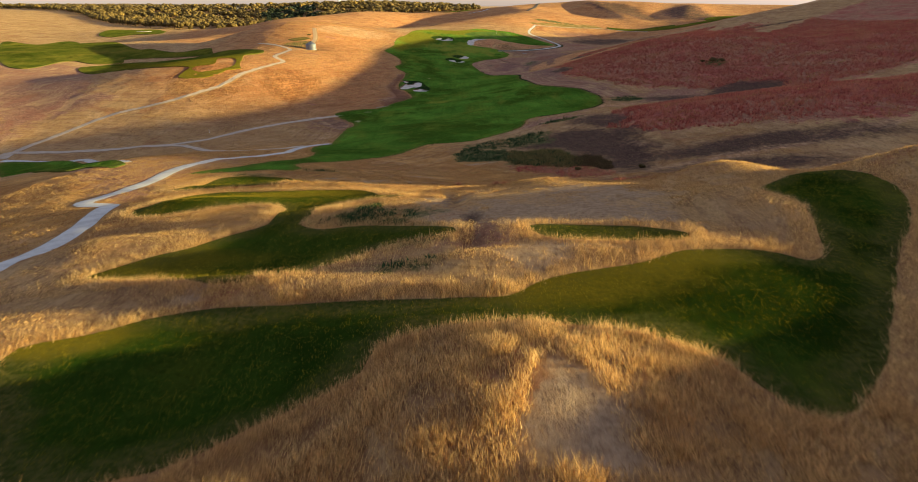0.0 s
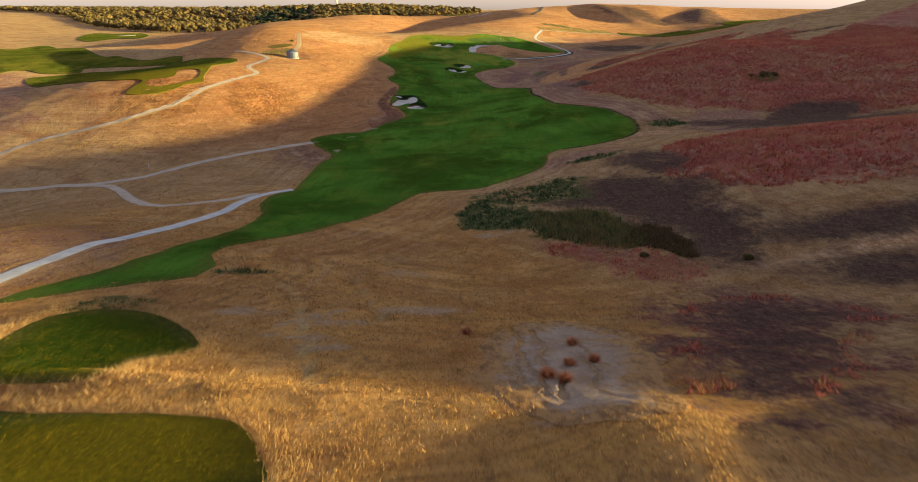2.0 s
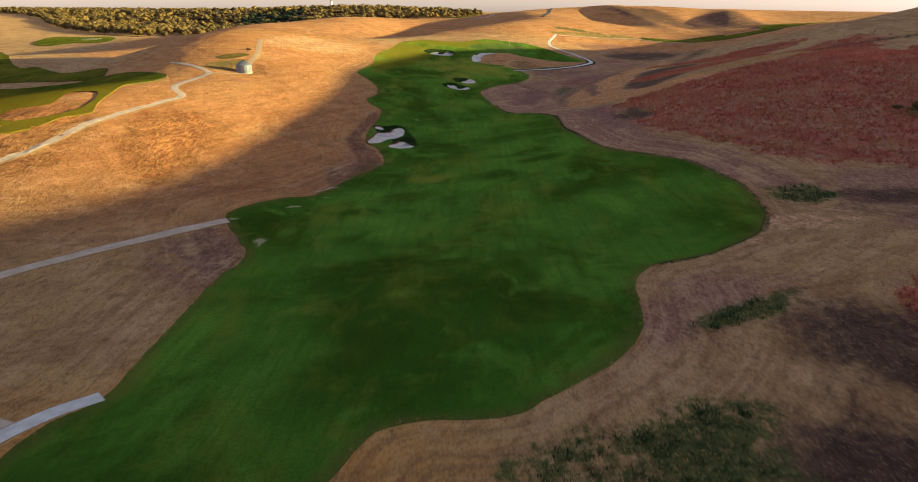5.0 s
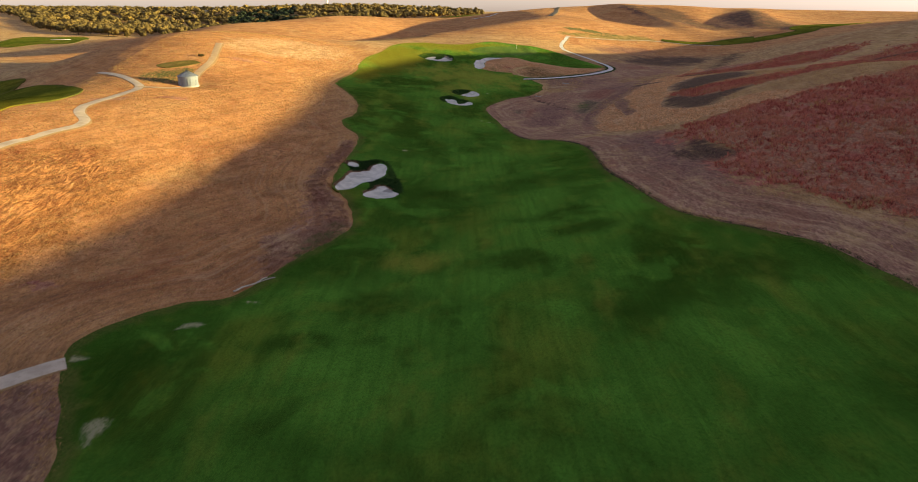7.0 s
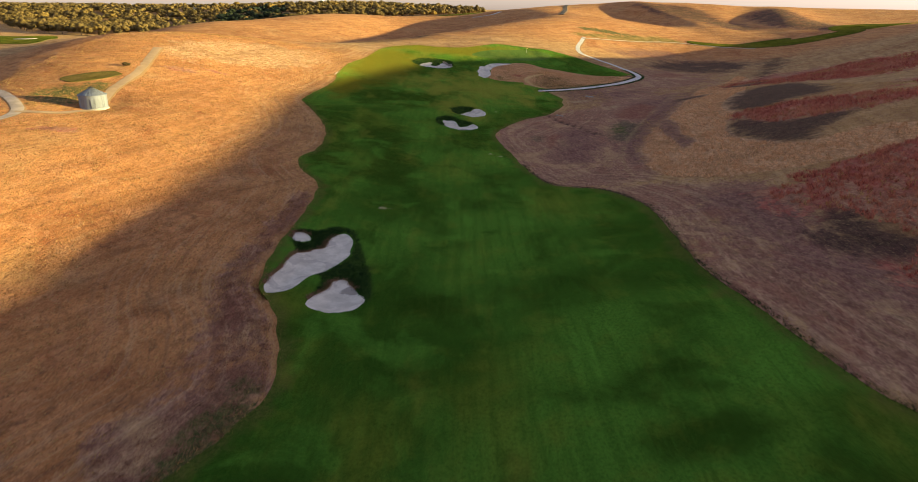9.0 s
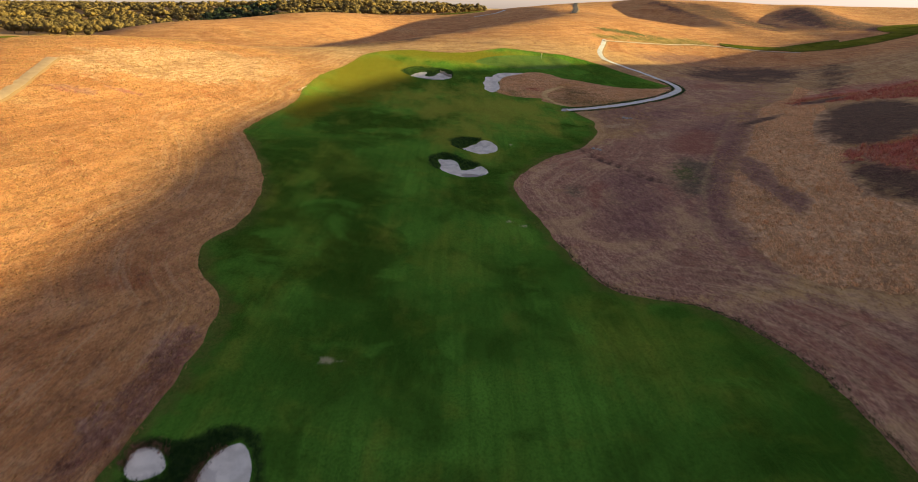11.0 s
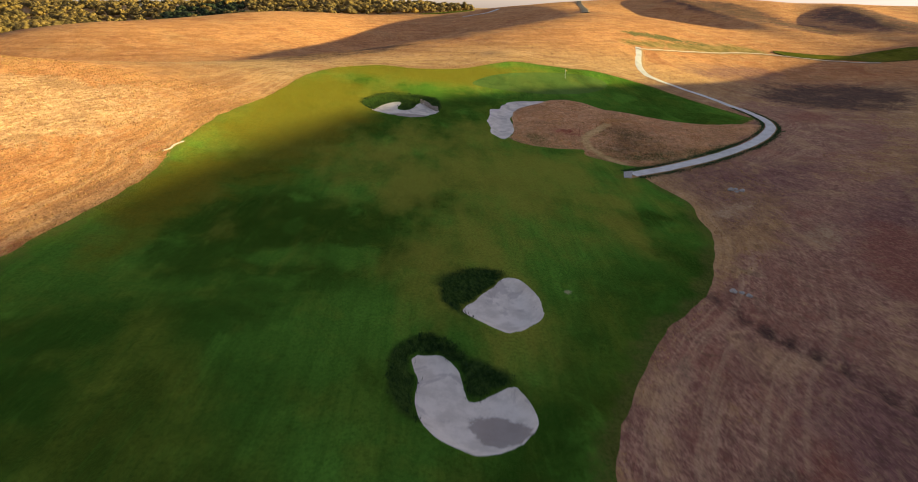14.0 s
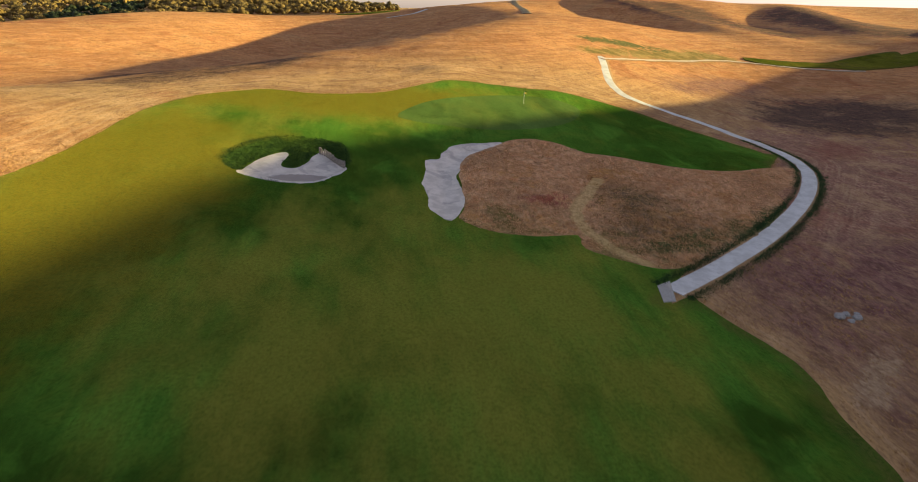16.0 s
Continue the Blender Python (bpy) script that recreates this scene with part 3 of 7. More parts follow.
def inside(px, py, poly):
    hit = np.zeros(px.shape, bool)
    x0, y0 = poly[:, 0], poly[:, 1]
    x1, y1 = np.roll(x0, -1), np.roll(y0, -1)
    for a0, b0, a1, b1 in zip(x0, y0, x1, y1):
        if b0 == b1:
            continue
        hit ^= ((b0 > py) != (b1 > py)) & (px < (a1 - a0) * (py - b0) / (b1 - b0) + a0)
    return hit


def away(px, py, poly, closed=True):
    """Distance to an outline."""
    best = np.full(px.shape, 1e9)
    q = np.roll(poly, -1, 0) if closed else poly[1:]
    for (a0, b0), (a1, b1) in zip(poly if closed else poly[:-1], q):
        dx, dy = a1 - a0, b1 - b0
        t = np.clip(((px - a0) * dx + (py - b0) * dy) / max(1e-9, dx * dx + dy * dy), 0, 1)
        best = np.minimum(best, (px - a0 - t * dx) ** 2 + (py - b0 - t * dy) ** 2)
    return np.sqrt(best)


def signed(px, py, poly):
    d = np.full(px.shape, 99.0)
    near = (px > poly[:, 0].min() - 30) & (px < poly[:, 0].max() + 30) & (py > poly[:, 1].min() - 30) & (py < poly[:, 1].max() + 30)
    if near.any():
        u, v = px[near], py[near]
        d[near] = away(u, v, poly) * np.where(inside(u, v, poly), -1, 1)
    return d


FAIRWAY = wavy(smooth(FAIRWAY_WEST_LOW + FAIRWAY_WEST_HIGH + FAIRWAY_EAST_HIGH + FAIRWAY_EAST_LOW, 1.2), 0.20, 5)
ISLAND_LINE = wavy(smooth(ISLAND, 1.2), 0.15, 8)
TEES = [wavy(smooth(t, 1.0), 0.10, 20 + i) for i, t in enumerate((TEE_BACK, TEE_MIDDLE, TEE_LOW, TEE_SIDE))]
FAIRWAY_TWO = wavy(smooth(NEXT_FAIRWAY, 2.5), 0.3, 31)
GREEN_TWO = smooth(NEXT_GREEN, 2.5)
APPROACH_TWO = wavy(smooth(NEXT_APPROACH, 2.5), 0.3, 32)
APPROACH_ROUGH = smooth([(-109.8, 269.9), (-109.7, 275.4), (-104.4, 281.2), (-108.2, 296.8), (-103.2, 300.3), (-99.1, 293.4), (-96.4, 281.5), (-98.3, 273.7), (-102.4, 268.6), (-105.8, 266.5)], 1.5)
FAR_LANE_END = [(171, 622), (205, 628), (234, 638), (250, 650), (247, 630), (234, 618), (204, 607), (178, 608)]
FAR_GREEN = [(236, 640), (250, 632), (275, 640), (300, 660), (296, 680), (270, 684), (245, 668)]
FAR_TEE = [(-20, 850), (0, 842), (20, 848), (14, 866), (-12, 868)]
ROAD_CUT = [(71, 700), (80, 745), (88, 790), (96, 840), (104, 880)]
BIN_LAWN_LINE = smooth(BIN_LAWN, 2.0)
GREEN_LINE = smooth(GREEN, 1.2)
# outline, depth, way of the high lip, width of its grass bank
BUNKERS = [
    (wavy(smooth(SAND_LONG, 0.6), 0.18, 41), 0.55, BANK_TRIO), (wavy(smooth(SAND_ROUND, 0.6), 0.18, 42), 0.65, BANK_TRIO),
    (wavy(smooth(SAND_SMALL, 0.5), 0.12, 43), 0.35, BANK_TRIO), (wavy(smooth(SAND_KIDNEY, 0.5), 0.18, 44), 0.95, BANK_KIDNEY),
    (wavy(smooth(SAND_OVAL, 0.5), 0.20, 45), 0.85, BANK_OVAL), (wavy(smooth(SAND_HORSESHOE, 0.5), 0.12, 46), 0.8, BANK_HORSESHOE),
    (wavy(smooth(SAND_STRIP, 0.5), 0.22, 47), 0.35, None),
]
BUNKERS = [(line, depth, wavy(smooth(bank, 0.6), 0.08, 50) if bank else None) for line, depth, bank in BUNKERS]


def dug(x, y):
    """How far the bunkers are cut into the land, and how much a point lies on their grass banks."""
    z, grassy = np.zeros(x.shape), np.zeros(x.shape)
    for line, depth, bank in BUNKERS:
        cx, cy = line.mean(0)
        near = (np.abs(x - cx) < 26) & (np.abs(y - cy) < 30)
        if not near.any():
            continue
        u, v = x[near], y[near]
        d = signed(u, v, line)
        e = -signed(u, v, bank) if bank is not None else 0.55 - np.maximum(d, 0)
        wide = np.maximum(e, 0.02) + np.maximum(d, 0)
        lip = np.clip(wide / 2.0, 0.12, 1)
        t = np.clip(d / wide, 0, 1)
        outer = np.where(e > 0, -depth * lip * (1 - t * t * (3 - 2 * t)), 0)
        s = np.clip(-d / 2.4, 0, 1)
        inner = -depth * (lip + np.maximum(1.0 - lip, 0) * s * s * (3 - 2 * s)) - 0.10 * s
        z[near] = np.minimum(z[near], np.where(d > 0, outer, inner))
        if bank is not None:
            grassy[near] = np.maximum(grassy[near], np.where(d > 0, np.clip(e / 0.35, 0, 1) * np.clip(wide / 0.8 - 0.6, 0, 1), 0))
    for line, depth, bank in BUNKERS:
        grassy[signed(x, y, line) < 0.05] = 0
    return z, grassy


def top(x, y):
    return land(x, y) + dug(np.asarray(x, float), np.asarray(y, float))[0]


# ---------------------------------------------------------------- materials
class Nodes:
    """A small helper to write node materials."""

    def __init__(self, name, rough=0.8, metal=0.0, spec=0.3):
        self.mat = bpy.data.materials.new(name)
        self.mat.use_nodes = True
        self.t = self.mat.node_tree
        self.p = self.t.nodes["Principled BSDF"]
        self.p.inputs["Roughness"].default_value = rough
        self.p.inputs["Metallic"].default_value = metal
        self.p.inputs["Specular IOR Level"].default_value = spec
        self.co = self.t.nodes.new("ShaderNodeNewGeometry").outputs["Position"]

    def put(self, value, socket):
        if hasattr(value, "is_linked"):
            self.t.links.new(value, socket)
        else:
            socket.default_value = (*value, 1) if isinstance(value, tuple) and len(value) == 3 and socket.type == "RGBA" else value

    def noise(self, scale, detail=4.0, rough=0.55, stretch=None, warp=0.0, at=None):
        n = self.t.nodes.new("ShaderNodeTexNoise")
        n.inputs["Scale"].default_value, n.inputs["Detail"].default_value = scale, detail
        n.inputs["Roughness"].default_value, n.inputs["Distortion"].default_value = rough, warp
        co = at or self.co
        if stretch:
            m = self.t.nodes.new("ShaderNodeMapping")
            m.inputs["Scale"].default_value = stretch[:3]
            if len(stretch) > 3:
                m.inputs["Rotation"].default_value = (0, 0, radians(stretch[3]))
            self.t.links.new(co, m.inputs["Vector"])
            co = m.outputs[0]
        self.t.links.new(co, n.inputs["Vector"])
        return n.outputs["Fac"]

    def ramp(self, value, low, high):
        n = self.t.nodes.new("ShaderNodeMapRange")
        n.interpolation_type = "SMOOTHSTEP"
        self.put(value, n.inputs["Value"])
        n.inputs["From Min"].default_value, n.inputs["From Max"].default_value = low, high
        return n.outputs["Result"]

    def math(self, op, a, b=0.0):
        n = self.t.nodes.new("ShaderNodeMath")
        n.operation = op
        self.put(a, n.inputs[0])
        self.put(b, n.inputs[1])
        return n.outputs[0]

    def mix(self, fac, a, b, blend="MIX"):
        n = self.t.nodes.new("ShaderNodeMix")
        n.data_type, n.blend_type = "RGBA", blend
        self.put(fac, n.inputs[0])
        self.put(a, n.inputs[6])
        self.put(b, n.inputs[7])
        return n.outputs[2]

    def attribute(self, name):
        n = self.t.nodes.new("ShaderNodeAttribute")
        n.attribute_name = name
        return n.outputs["Fac"]

    def island(self):
        return self.t.nodes.new("ShaderNodeNewGeometry").outputs["Random Per Island"]

    def combine(self, x, y, z=0.0):
        n = self.t.nodes.new("ShaderNodeCombineXYZ")
        for value, socket in zip((x, y, z), n.inputs):
            self.put(value, socket)
        return n.outputs[0]

    def chance(self):
        return self.t.nodes.new("ShaderNodeObjectInfo").outputs["Random"]

    def done(self, colour, height=None, depth=0.05, strength=1.0):
        self.put(colour, self.p.inputs["Base Color"])
        if height is not None:
            b = self.t.nodes.new("ShaderNodeBump")
            b.inputs["Distance"].default_value, b.inputs["Strength"].default_value = depth, strength
            self.t.links.new(height, b.inputs["Height"])
            self.t.links.new(b.outputs[0], self.p.inputs["Normal"])
        return self.mat


def sheen(n, weight, tint, rough=0.5):
    n.p.inputs["Sheen Weight"].default_value = weight
    n.p.inputs["Sheen Roughness"].default_value = rough
    n.p.inputs["Sheen Tint"].default_value = (*tint, 1)


def rough_ground():
    n = Nodes("dry_prairie", 0.95, spec=0.05)
    sheen(n, 0.06, (0.95, 0.62, 0.22))
    big, mid, fine = n.noise(0.018, 5, 0.6, warp=0.6), n.noise(0.16, 6, 0.68), n.noise(1.7, 7, 0.75)
    tufts = n.noise(0.9, 6, 0.75, (1.0, 0.45, 1.0))
    grain = n.noise(4.5, 5, 0.75, (1.0, 0.4, 1.0, 12))
    c = n.mix(n.ramp(big, 0.36, 0.62), (0.43, 0.228, 0.098), (0.54, 0.318, 0.138))
    c = n.mix(n.ramp(mid, 0.45, 0.66), c, (0.60, 0.365, 0.180))
    c = n.mix(n.math("MULTIPLY", n.ramp(n.noise(0.055, 5, 0.65, warp=1.0), 0.55, 0.70), 0.8), c, (0.34, 0.125, 0.058))
    c = n.mix(n.math("MULTIPLY", n.ramp(n.noise(0.028, 5, 0.62, (1.0, 1.6, 1.0), 1.2), 0.56, 0.70), 0.40), c, (0.31, 0.175, 0.070))
    flow = n.noise(1.0, 5, 0.6, (0.050, 0.050, 1.5), 0.3)
    lines = n.noise(1.0, 4, 0.6, (0.10, 0.10, 5.0), 0.4)
    c = n.mix(n.math("MULTIPLY", n.ramp(flow, 0.46, 0.66), 0.45), c, (0.27, 0.120, 0.058))
    c = n.mix(n.math("MULTIPLY", n.ramp(flow, 0.48, 0.32), 0.40), c, (0.60, 0.385, 0.170))
    c = n.mix(n.math("MULTIPLY", n.ramp(lines, 0.52, 0.66), 0.40), c, (0.22, 0.110, 0.055))
    c = n.mix(n.math("MULTIPLY", n.ramp(tufts, 0.48, 0.66), 0.5), c, (0.18, 0.092, 0.045))
    c = n.mix(n.math("MULTIPLY", n.attribute("russet"), n.ramp(n.noise(0.05, 6, 0.65), 0.15, 0.5)), c, (1.10, 0.80, 0.68), "MULTIPLY")
    c = n.mix(n.math("MULTIPLY", n.attribute("golden"), n.ramp(n.noise(0.07, 6, 0.65), 0.2, 0.5)), c, (1.18, 1.0, 0.62), "MULTIPLY")
    edge = n.math("MULTIPLY", n.math("SUBTRACT", n.noise(0.13, 7, 0.72, warp=0.6), 0.5), 3.0)
    fray = n.math("MULTIPLY", n.math("SUBTRACT", n.noise(1.1, 6, 0.75, (1.0, 0.5, 1.0)), 0.5), 2.0)

    def patch(name, soft=0.18, ragged=1.0):
        here = n.attribute(name)
        v = n.math("ADD", here, n.math("MULTIPLY", n.math("MULTIPLY", n.math("ADD", edge, fray), n.ramp(here, 0.0, 0.3)), ragged))
        return n.ramp(v, 0.5 - soft, 0.5 + soft)

    red = n.mix(n.ramp(mid, 0.4, 0.65), (0.370, 0.088, 0.072), (0.530, 0.158, 0.120))
    red = n.mix(n.ramp(tufts, 0.5, 0.7), red, (0.170, 0.046, 0.042))
    red = n.mix(n.ramp(n.noise(0.5, 5, 0.7, (1.0, 0.4, 1.0)), 0.56, 0.72), red, (0.46, 0.225, 0.135))
    red = n.mix(n.math("MULTIPLY", n.ramp(n.noise(0.045, 5, 0.65, (1.0, 0.6, 1.0), 0.8), 0.47, 0.60), 0.85), red, n.mix(n.ramp(fine, 0.4, 0.65), (0.26, 0.105, 0.070), (0.58, 0.310, 0.185)))
    red = n.mix(n.math("MULTIPLY", n.ramp(flow, 0.48, 0.62), 0.8), red, n.mix(n.ramp(fine, 0.4, 0.6), (0.30, 0.130, 0.085), (0.54, 0.290, 0.180)))
    red = n.mix(n.math("MULTIPLY", n.ramp(lines, 0.55, 0.68), 0.5), red, (0.16, 0.050, 0.045))
    mowing = n.math("MULTIPLY", n.ramp(lines, 0.46, 0.60), 0.5)
    c = n.mix(patch("mown", 0.30), c, n.mix(n.ramp(n.noise(1.6, 6, 0.75, (1.4, 0.6, 1, 25)), 0.42, 0.62), (0.250, 0.106, 0.080), (0.51, 0.272, 0.180)))
    cut = n.ramp(n.attribute("mown"), 0.3, 0.7)
    c = n.mix(n.math("MULTIPLY", mowing, cut), c, (0.24, 0.110, 0.078))
    reach = n.noise(0.10, 6, 0.66, (1.0, 0.7, 1, 20), 0.9)
    c = n.mix(n.math("MULTIPLY", n.math("MULTIPLY", n.ramp(reach, 0.52, 0.64), 0.55), cut), c, (0.33, 0.118, 0.080))
    c = n.mix(n.math("MULTIPLY", n.math("MULTIPLY", n.ramp(reach, 0.49, 0.36), 0.60), cut), c, (0.58, 0.350, 0.175))
    c = n.mix(n.math("MULTIPLY", n.math("MULTIPLY", n.ramp(n.noise(0.33, 6, 0.7, warp=0.6), 0.58, 0.68), 0.45), cut), c, (0.130, 0.098, 0.050))
    # swaths that the mower left beside the fairway
    edge_d = n.attribute("edge")
    place = n.t.nodes.new("ShaderNodeSeparateXYZ")
    n.t.links.new(n.co, place.inputs[0])
    swath = n.noise(1.0, 5, 0.65, None, 0.5, n.combine(n.math("MULTIPLY", edge_d, 0.85), n.math("MULTIPLY", place.outputs[0], 0.035), n.math("MULTIPLY", place.outputs[1], 0.035)))
    beside = n.math("MULTIPLY", n.ramp(edge_d, 26.0, 8.0), n.ramp(edge_d, -0.5, 1.0))
    c = n.mix(n.math("MULTIPLY", n.math("MULTIPLY", beside, n.ramp(n.math("ADD", swath, n.math("MULTIPLY", fray, 0.06)), 0.50, 0.64)), 0.40), c, (0.20, 0.100, 0.066))
    c = n.mix(n.math("MULTIPLY", n.math("MULTIPLY", beside, n.ramp(n.math("ADD", swath, n.math("MULTIPLY", fray, 0.06)), 0.50, 0.36)), 0.35), c, (0.62, 0.410, 0.240))
    straw = n.mix(n.ramp(n.noise(1.3, 6, 0.75, (1.0, 0.5, 1, -30)), 0.40, 0.62), (0.50, 0.262, 0.135), (0.80, 0.480, 0.265))
    straw = n.mix(n.math("MULTIPLY", n.ramp(n.noise(0.12, 5, 0.65, (1, 0.6, 1, -25), 0.7), 0.50, 0.64), 0.6), straw, (0.26, 0.135, 0.065))
    straw = n.mix(n.math("MULTIPLY", n.ramp(lines, 0.48, 0.62), 0.55), straw, (0.33, 0.175, 0.085))
    c = n.mix(patch("straw", 0.12, 0.45), c, straw)
    c = n.mix(n.math("MULTIPLY", patch("plum", 0.45, 0.5), 0.85), c, n.mix(n.ramp(n.noise(1.1, 6, 0.75, (1.3, 0.5, 1, 25)), 0.40, 0.64), (0.125, 0.050, 0.056), (0.290, 0.132, 0.115)))
    c = n.mix(n.math("MULTIPLY", patch("rust", 0.40, 0.6), 0.75), c, n.mix(n.ramp(fine, 0.4, 0.62), (0.200, 0.056, 0.044), (0.360, 0.125, 0.085)))
    c = n.mix(n.math("MULTIPLY", patch("grey", 0.45, 0.6), 0.85), c, n.mix(n.ramp(fine, 0.38, 0.66), (0.042, 0.046, 0.036), (0.165, 0.120, 0.075)))
    c = n.mix(patch("red", 0.18), c, red)
    clumps = n.noise(0.55, 6, 0.74, (1.0, 0.6, 1.0), 0.7)
    c = n.mix(n.math("MULTIPLY", n.ramp(clumps, 0.55, 0.66), 0.45), c, (0.120, 0.058, 0.042))
    c = n.mix(n.math("MULTIPLY", n.ramp(clumps, 0.46, 0.36), 0.25), c, (0.66, 0.415, 0.220))
    c = n.mix(patch("bare", 0.25), c, n.mix(n.ramp(fine, 0.35, 0.65), (0.37, 0.225, 0.130), (0.52, 0.345, 0.205)))
    # near-black of burnt grass, also used to paint shade in places
    c = n.mix(n.math("MULTIPLY", patch("char_shade", 0.42, 0.55), 0.94), c, n.mix(n.ramp(n.noise(1.2, 6, 0.8, (1.0, 0.5, 1, 20)), 0.40, 0.66), (0.022, 0.011, 0.018), (0.105, 0.050, 0.045)))
    c = n.mix(patch("olive", 0.40), c, n.mix(n.ramp(mid, 0.4, 0.62), (0.150, 0.118, 0.028), (0.330, 0.225, 0.075)))
    c = n.mix(patch("lush", 0.30), c, n.mix(n.ramp(fine, 0.35, 0.65), (0.035, 0.062, 0.016), (0.130, 0.130, 0.040)))
    c = n.mix(n.math("MULTIPLY", n.ramp(n.math("MULTIPLY", n.attribute("trail"), n.math("ADD", fray, 1.0)), 0.30, 0.8), 0.75), c, n.mix(n.ramp(fine, 0.4, 0.6), (0.50, 0.325, 0.130), (0.72, 0.500, 0.220)))
    # furrows: shade painted into the hollows, light onto the ribs, besides the bump
    ribs = n.noise(0.42, 4, 0.55, (1.7, 0.55, 1, 18), 1.8)
    furrow = patch("furrow", 0.4)
    c = n.mix(furrow, c, n.mix(n.ramp(ribs, 0.40, 0.60), (0.58, 0.50, 0.46), (1.12, 1.10, 1.0)), "MULTIPLY")
    c = n.mix(n.math("MULTIPLY", n.ramp(grain, 0.48, 0.66), 0.45), c, (0.15, 0.080, 0.045))
    c = n.mix(n.math("MULTIPLY", n.ramp(grain, 0.48, 0.34), 0.30), c, (0.62, 0.40, 0.19))
    h = n.math("ADD", n.math("MULTIPLY", tufts, 0.8), n.math("MULTIPLY", fine, 0.7))
    h = n.math("ADD", h, n.math("MULTIPLY", mid, 0.9))
    h = n.math("ADD", h, n.math("MULTIPLY", grain, 0.25))
    h = n.math("ADD", h, n.math("MULTIPLY", n.math("MULTIPLY", furrow, ribs), 2.2))
    return n.done(c, h, 0.36, 1.0)


def turf(name, dark, light, dry, glow=0.05):
    n = Nodes(name, 0.9, spec=0.0)
    sheen(n, glow, (0.55, 0.78, 0.10), 0.30)
    big, mid, fine = n.noise(0.030, 4, 0.5, warp=0.3), n.noise(0.22, 6, 0.65, warp=0.1), n.noise(3.5, 6, 0.75)
    c = n.mix(n.ramp(big, 0.36, 0.62), dark, light)
    # tired, yellower reaches and deep green hollows
    c = n.mix(n.math("MULTIPLY", n.ramp(n.noise(0.050, 5, 0.55, (1.2, 0.7, 1), 0.3), 0.50, 0.70), 0.55), c, dry)
    c = n.mix(n.math("MULTIPLY", n.ramp(n.noise(0.042, 5, 0.55, (1.1, 0.8, 1, 20), 0.5), 0.50, 0.66), 0.80), c, tuple(v * 0.42 for v in dark))
    c = n.mix(n.math("MULTIPLY", n.ramp(n.math("ADD", n.attribute("deep"), n.math("MULTIPLY", n.math("SUBTRACT", n.noise(0.16, 6, 0.65), 0.5), 1.8)), 0.15, 1.2), 0.80), c, tuple(v * 0.40 for v in dark))
    c = n.mix(n.math("MULTIPLY", n.ramp(mid, 0.50, 0.70), 0.30), c, dry)
    # soft blotches of thicker and thinner grass
    cloud = n.noise(0.11, 4, 0.55, (1.0, 0.75, 1, 30), 0.6)
    c = n.mix(n.math("MULTIPLY", n.ramp(cloud, 0.53, 0.68), 0.55), c, tuple(v * 1.35 for v in light))
    c = n.mix(n.math("MULTIPLY", n.ramp(cloud, 0.46, 0.32), 0.50), c, tuple(v * 0.45 for v in dark))
    # mower lines along the hole, and scuffs
    c = n.mix(n.math("MULTIPLY", n.ramp(n.noise(0.42, 4, 0.6, (2.4, 0.13, 1, -4)), 0.46, 0.60), 0.28), c, dark)
    c = n.mix(n.math("MULTIPLY", n.ramp(n.noise(1.3, 5, 0.7, (2.0, 0.22, 1, 3)), 0.52, 0.66), 0.22), c, light)
    c = n.mix(n.math("MULTIPLY", n.ramp(fine, 0.42, 0.66), 0.50), c, tuple(v * 0.5 for v in dark))
    c = n.mix(n.math("MULTIPLY", n.ramp(n.noise(0.9, 7, 0.8, (1.6, 0.6, 1)), 0.66, 0.74), 0.45), c, (0.16, 0.15, 0.035))
    c = n.mix(n.math("MULTIPLY", n.ramp(n.math("ADD", n.attribute("rim"), n.math("MULTIPLY", n.math("SUBTRACT", mid, 0.5), 1.6)), 0.35, 0.9), 0.6), c, n.mix(n.ramp(fine, 0.4, 0.6), (0.050, 0.058, 0.014), (0.160, 0.130, 0.040)))
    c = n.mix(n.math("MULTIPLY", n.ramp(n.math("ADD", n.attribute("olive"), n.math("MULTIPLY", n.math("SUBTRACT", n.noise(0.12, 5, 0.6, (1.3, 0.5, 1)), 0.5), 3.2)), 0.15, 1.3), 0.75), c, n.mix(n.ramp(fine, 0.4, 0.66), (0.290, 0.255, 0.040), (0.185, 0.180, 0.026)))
    # yellow of the low sun, painted over the turf in soft ellipses
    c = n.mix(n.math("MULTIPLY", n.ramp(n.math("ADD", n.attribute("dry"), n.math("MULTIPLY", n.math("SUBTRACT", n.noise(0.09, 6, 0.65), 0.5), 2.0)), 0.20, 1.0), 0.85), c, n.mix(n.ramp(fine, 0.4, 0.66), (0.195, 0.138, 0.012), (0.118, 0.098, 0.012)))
    c = n.mix(n.math("MULTIPLY", n.ramp(n.math("MULTIPLY", n.attribute("worn"), n.math("MULTIPLY", n.noise(1.6, 6, 0.8, (1.4, 0.7, 1)), 2.0)), 0.45, 0.95), 0.8), c, (0.44, 0.370, 0.225))
    c = n.mix(n.attribute("bank"), c, n.mix(n.ramp(n.noise(2.2, 6, 0.75), 0.40, 0.66), (0.011, 0.030, 0.008), (0.044, 0.080, 0.019)))
    return n.done(c, n.math("ADD", n.noise(9.0, 4, 0.75), n.math("MULTIPLY", mid, 1.2)), 0.18, 1.0)


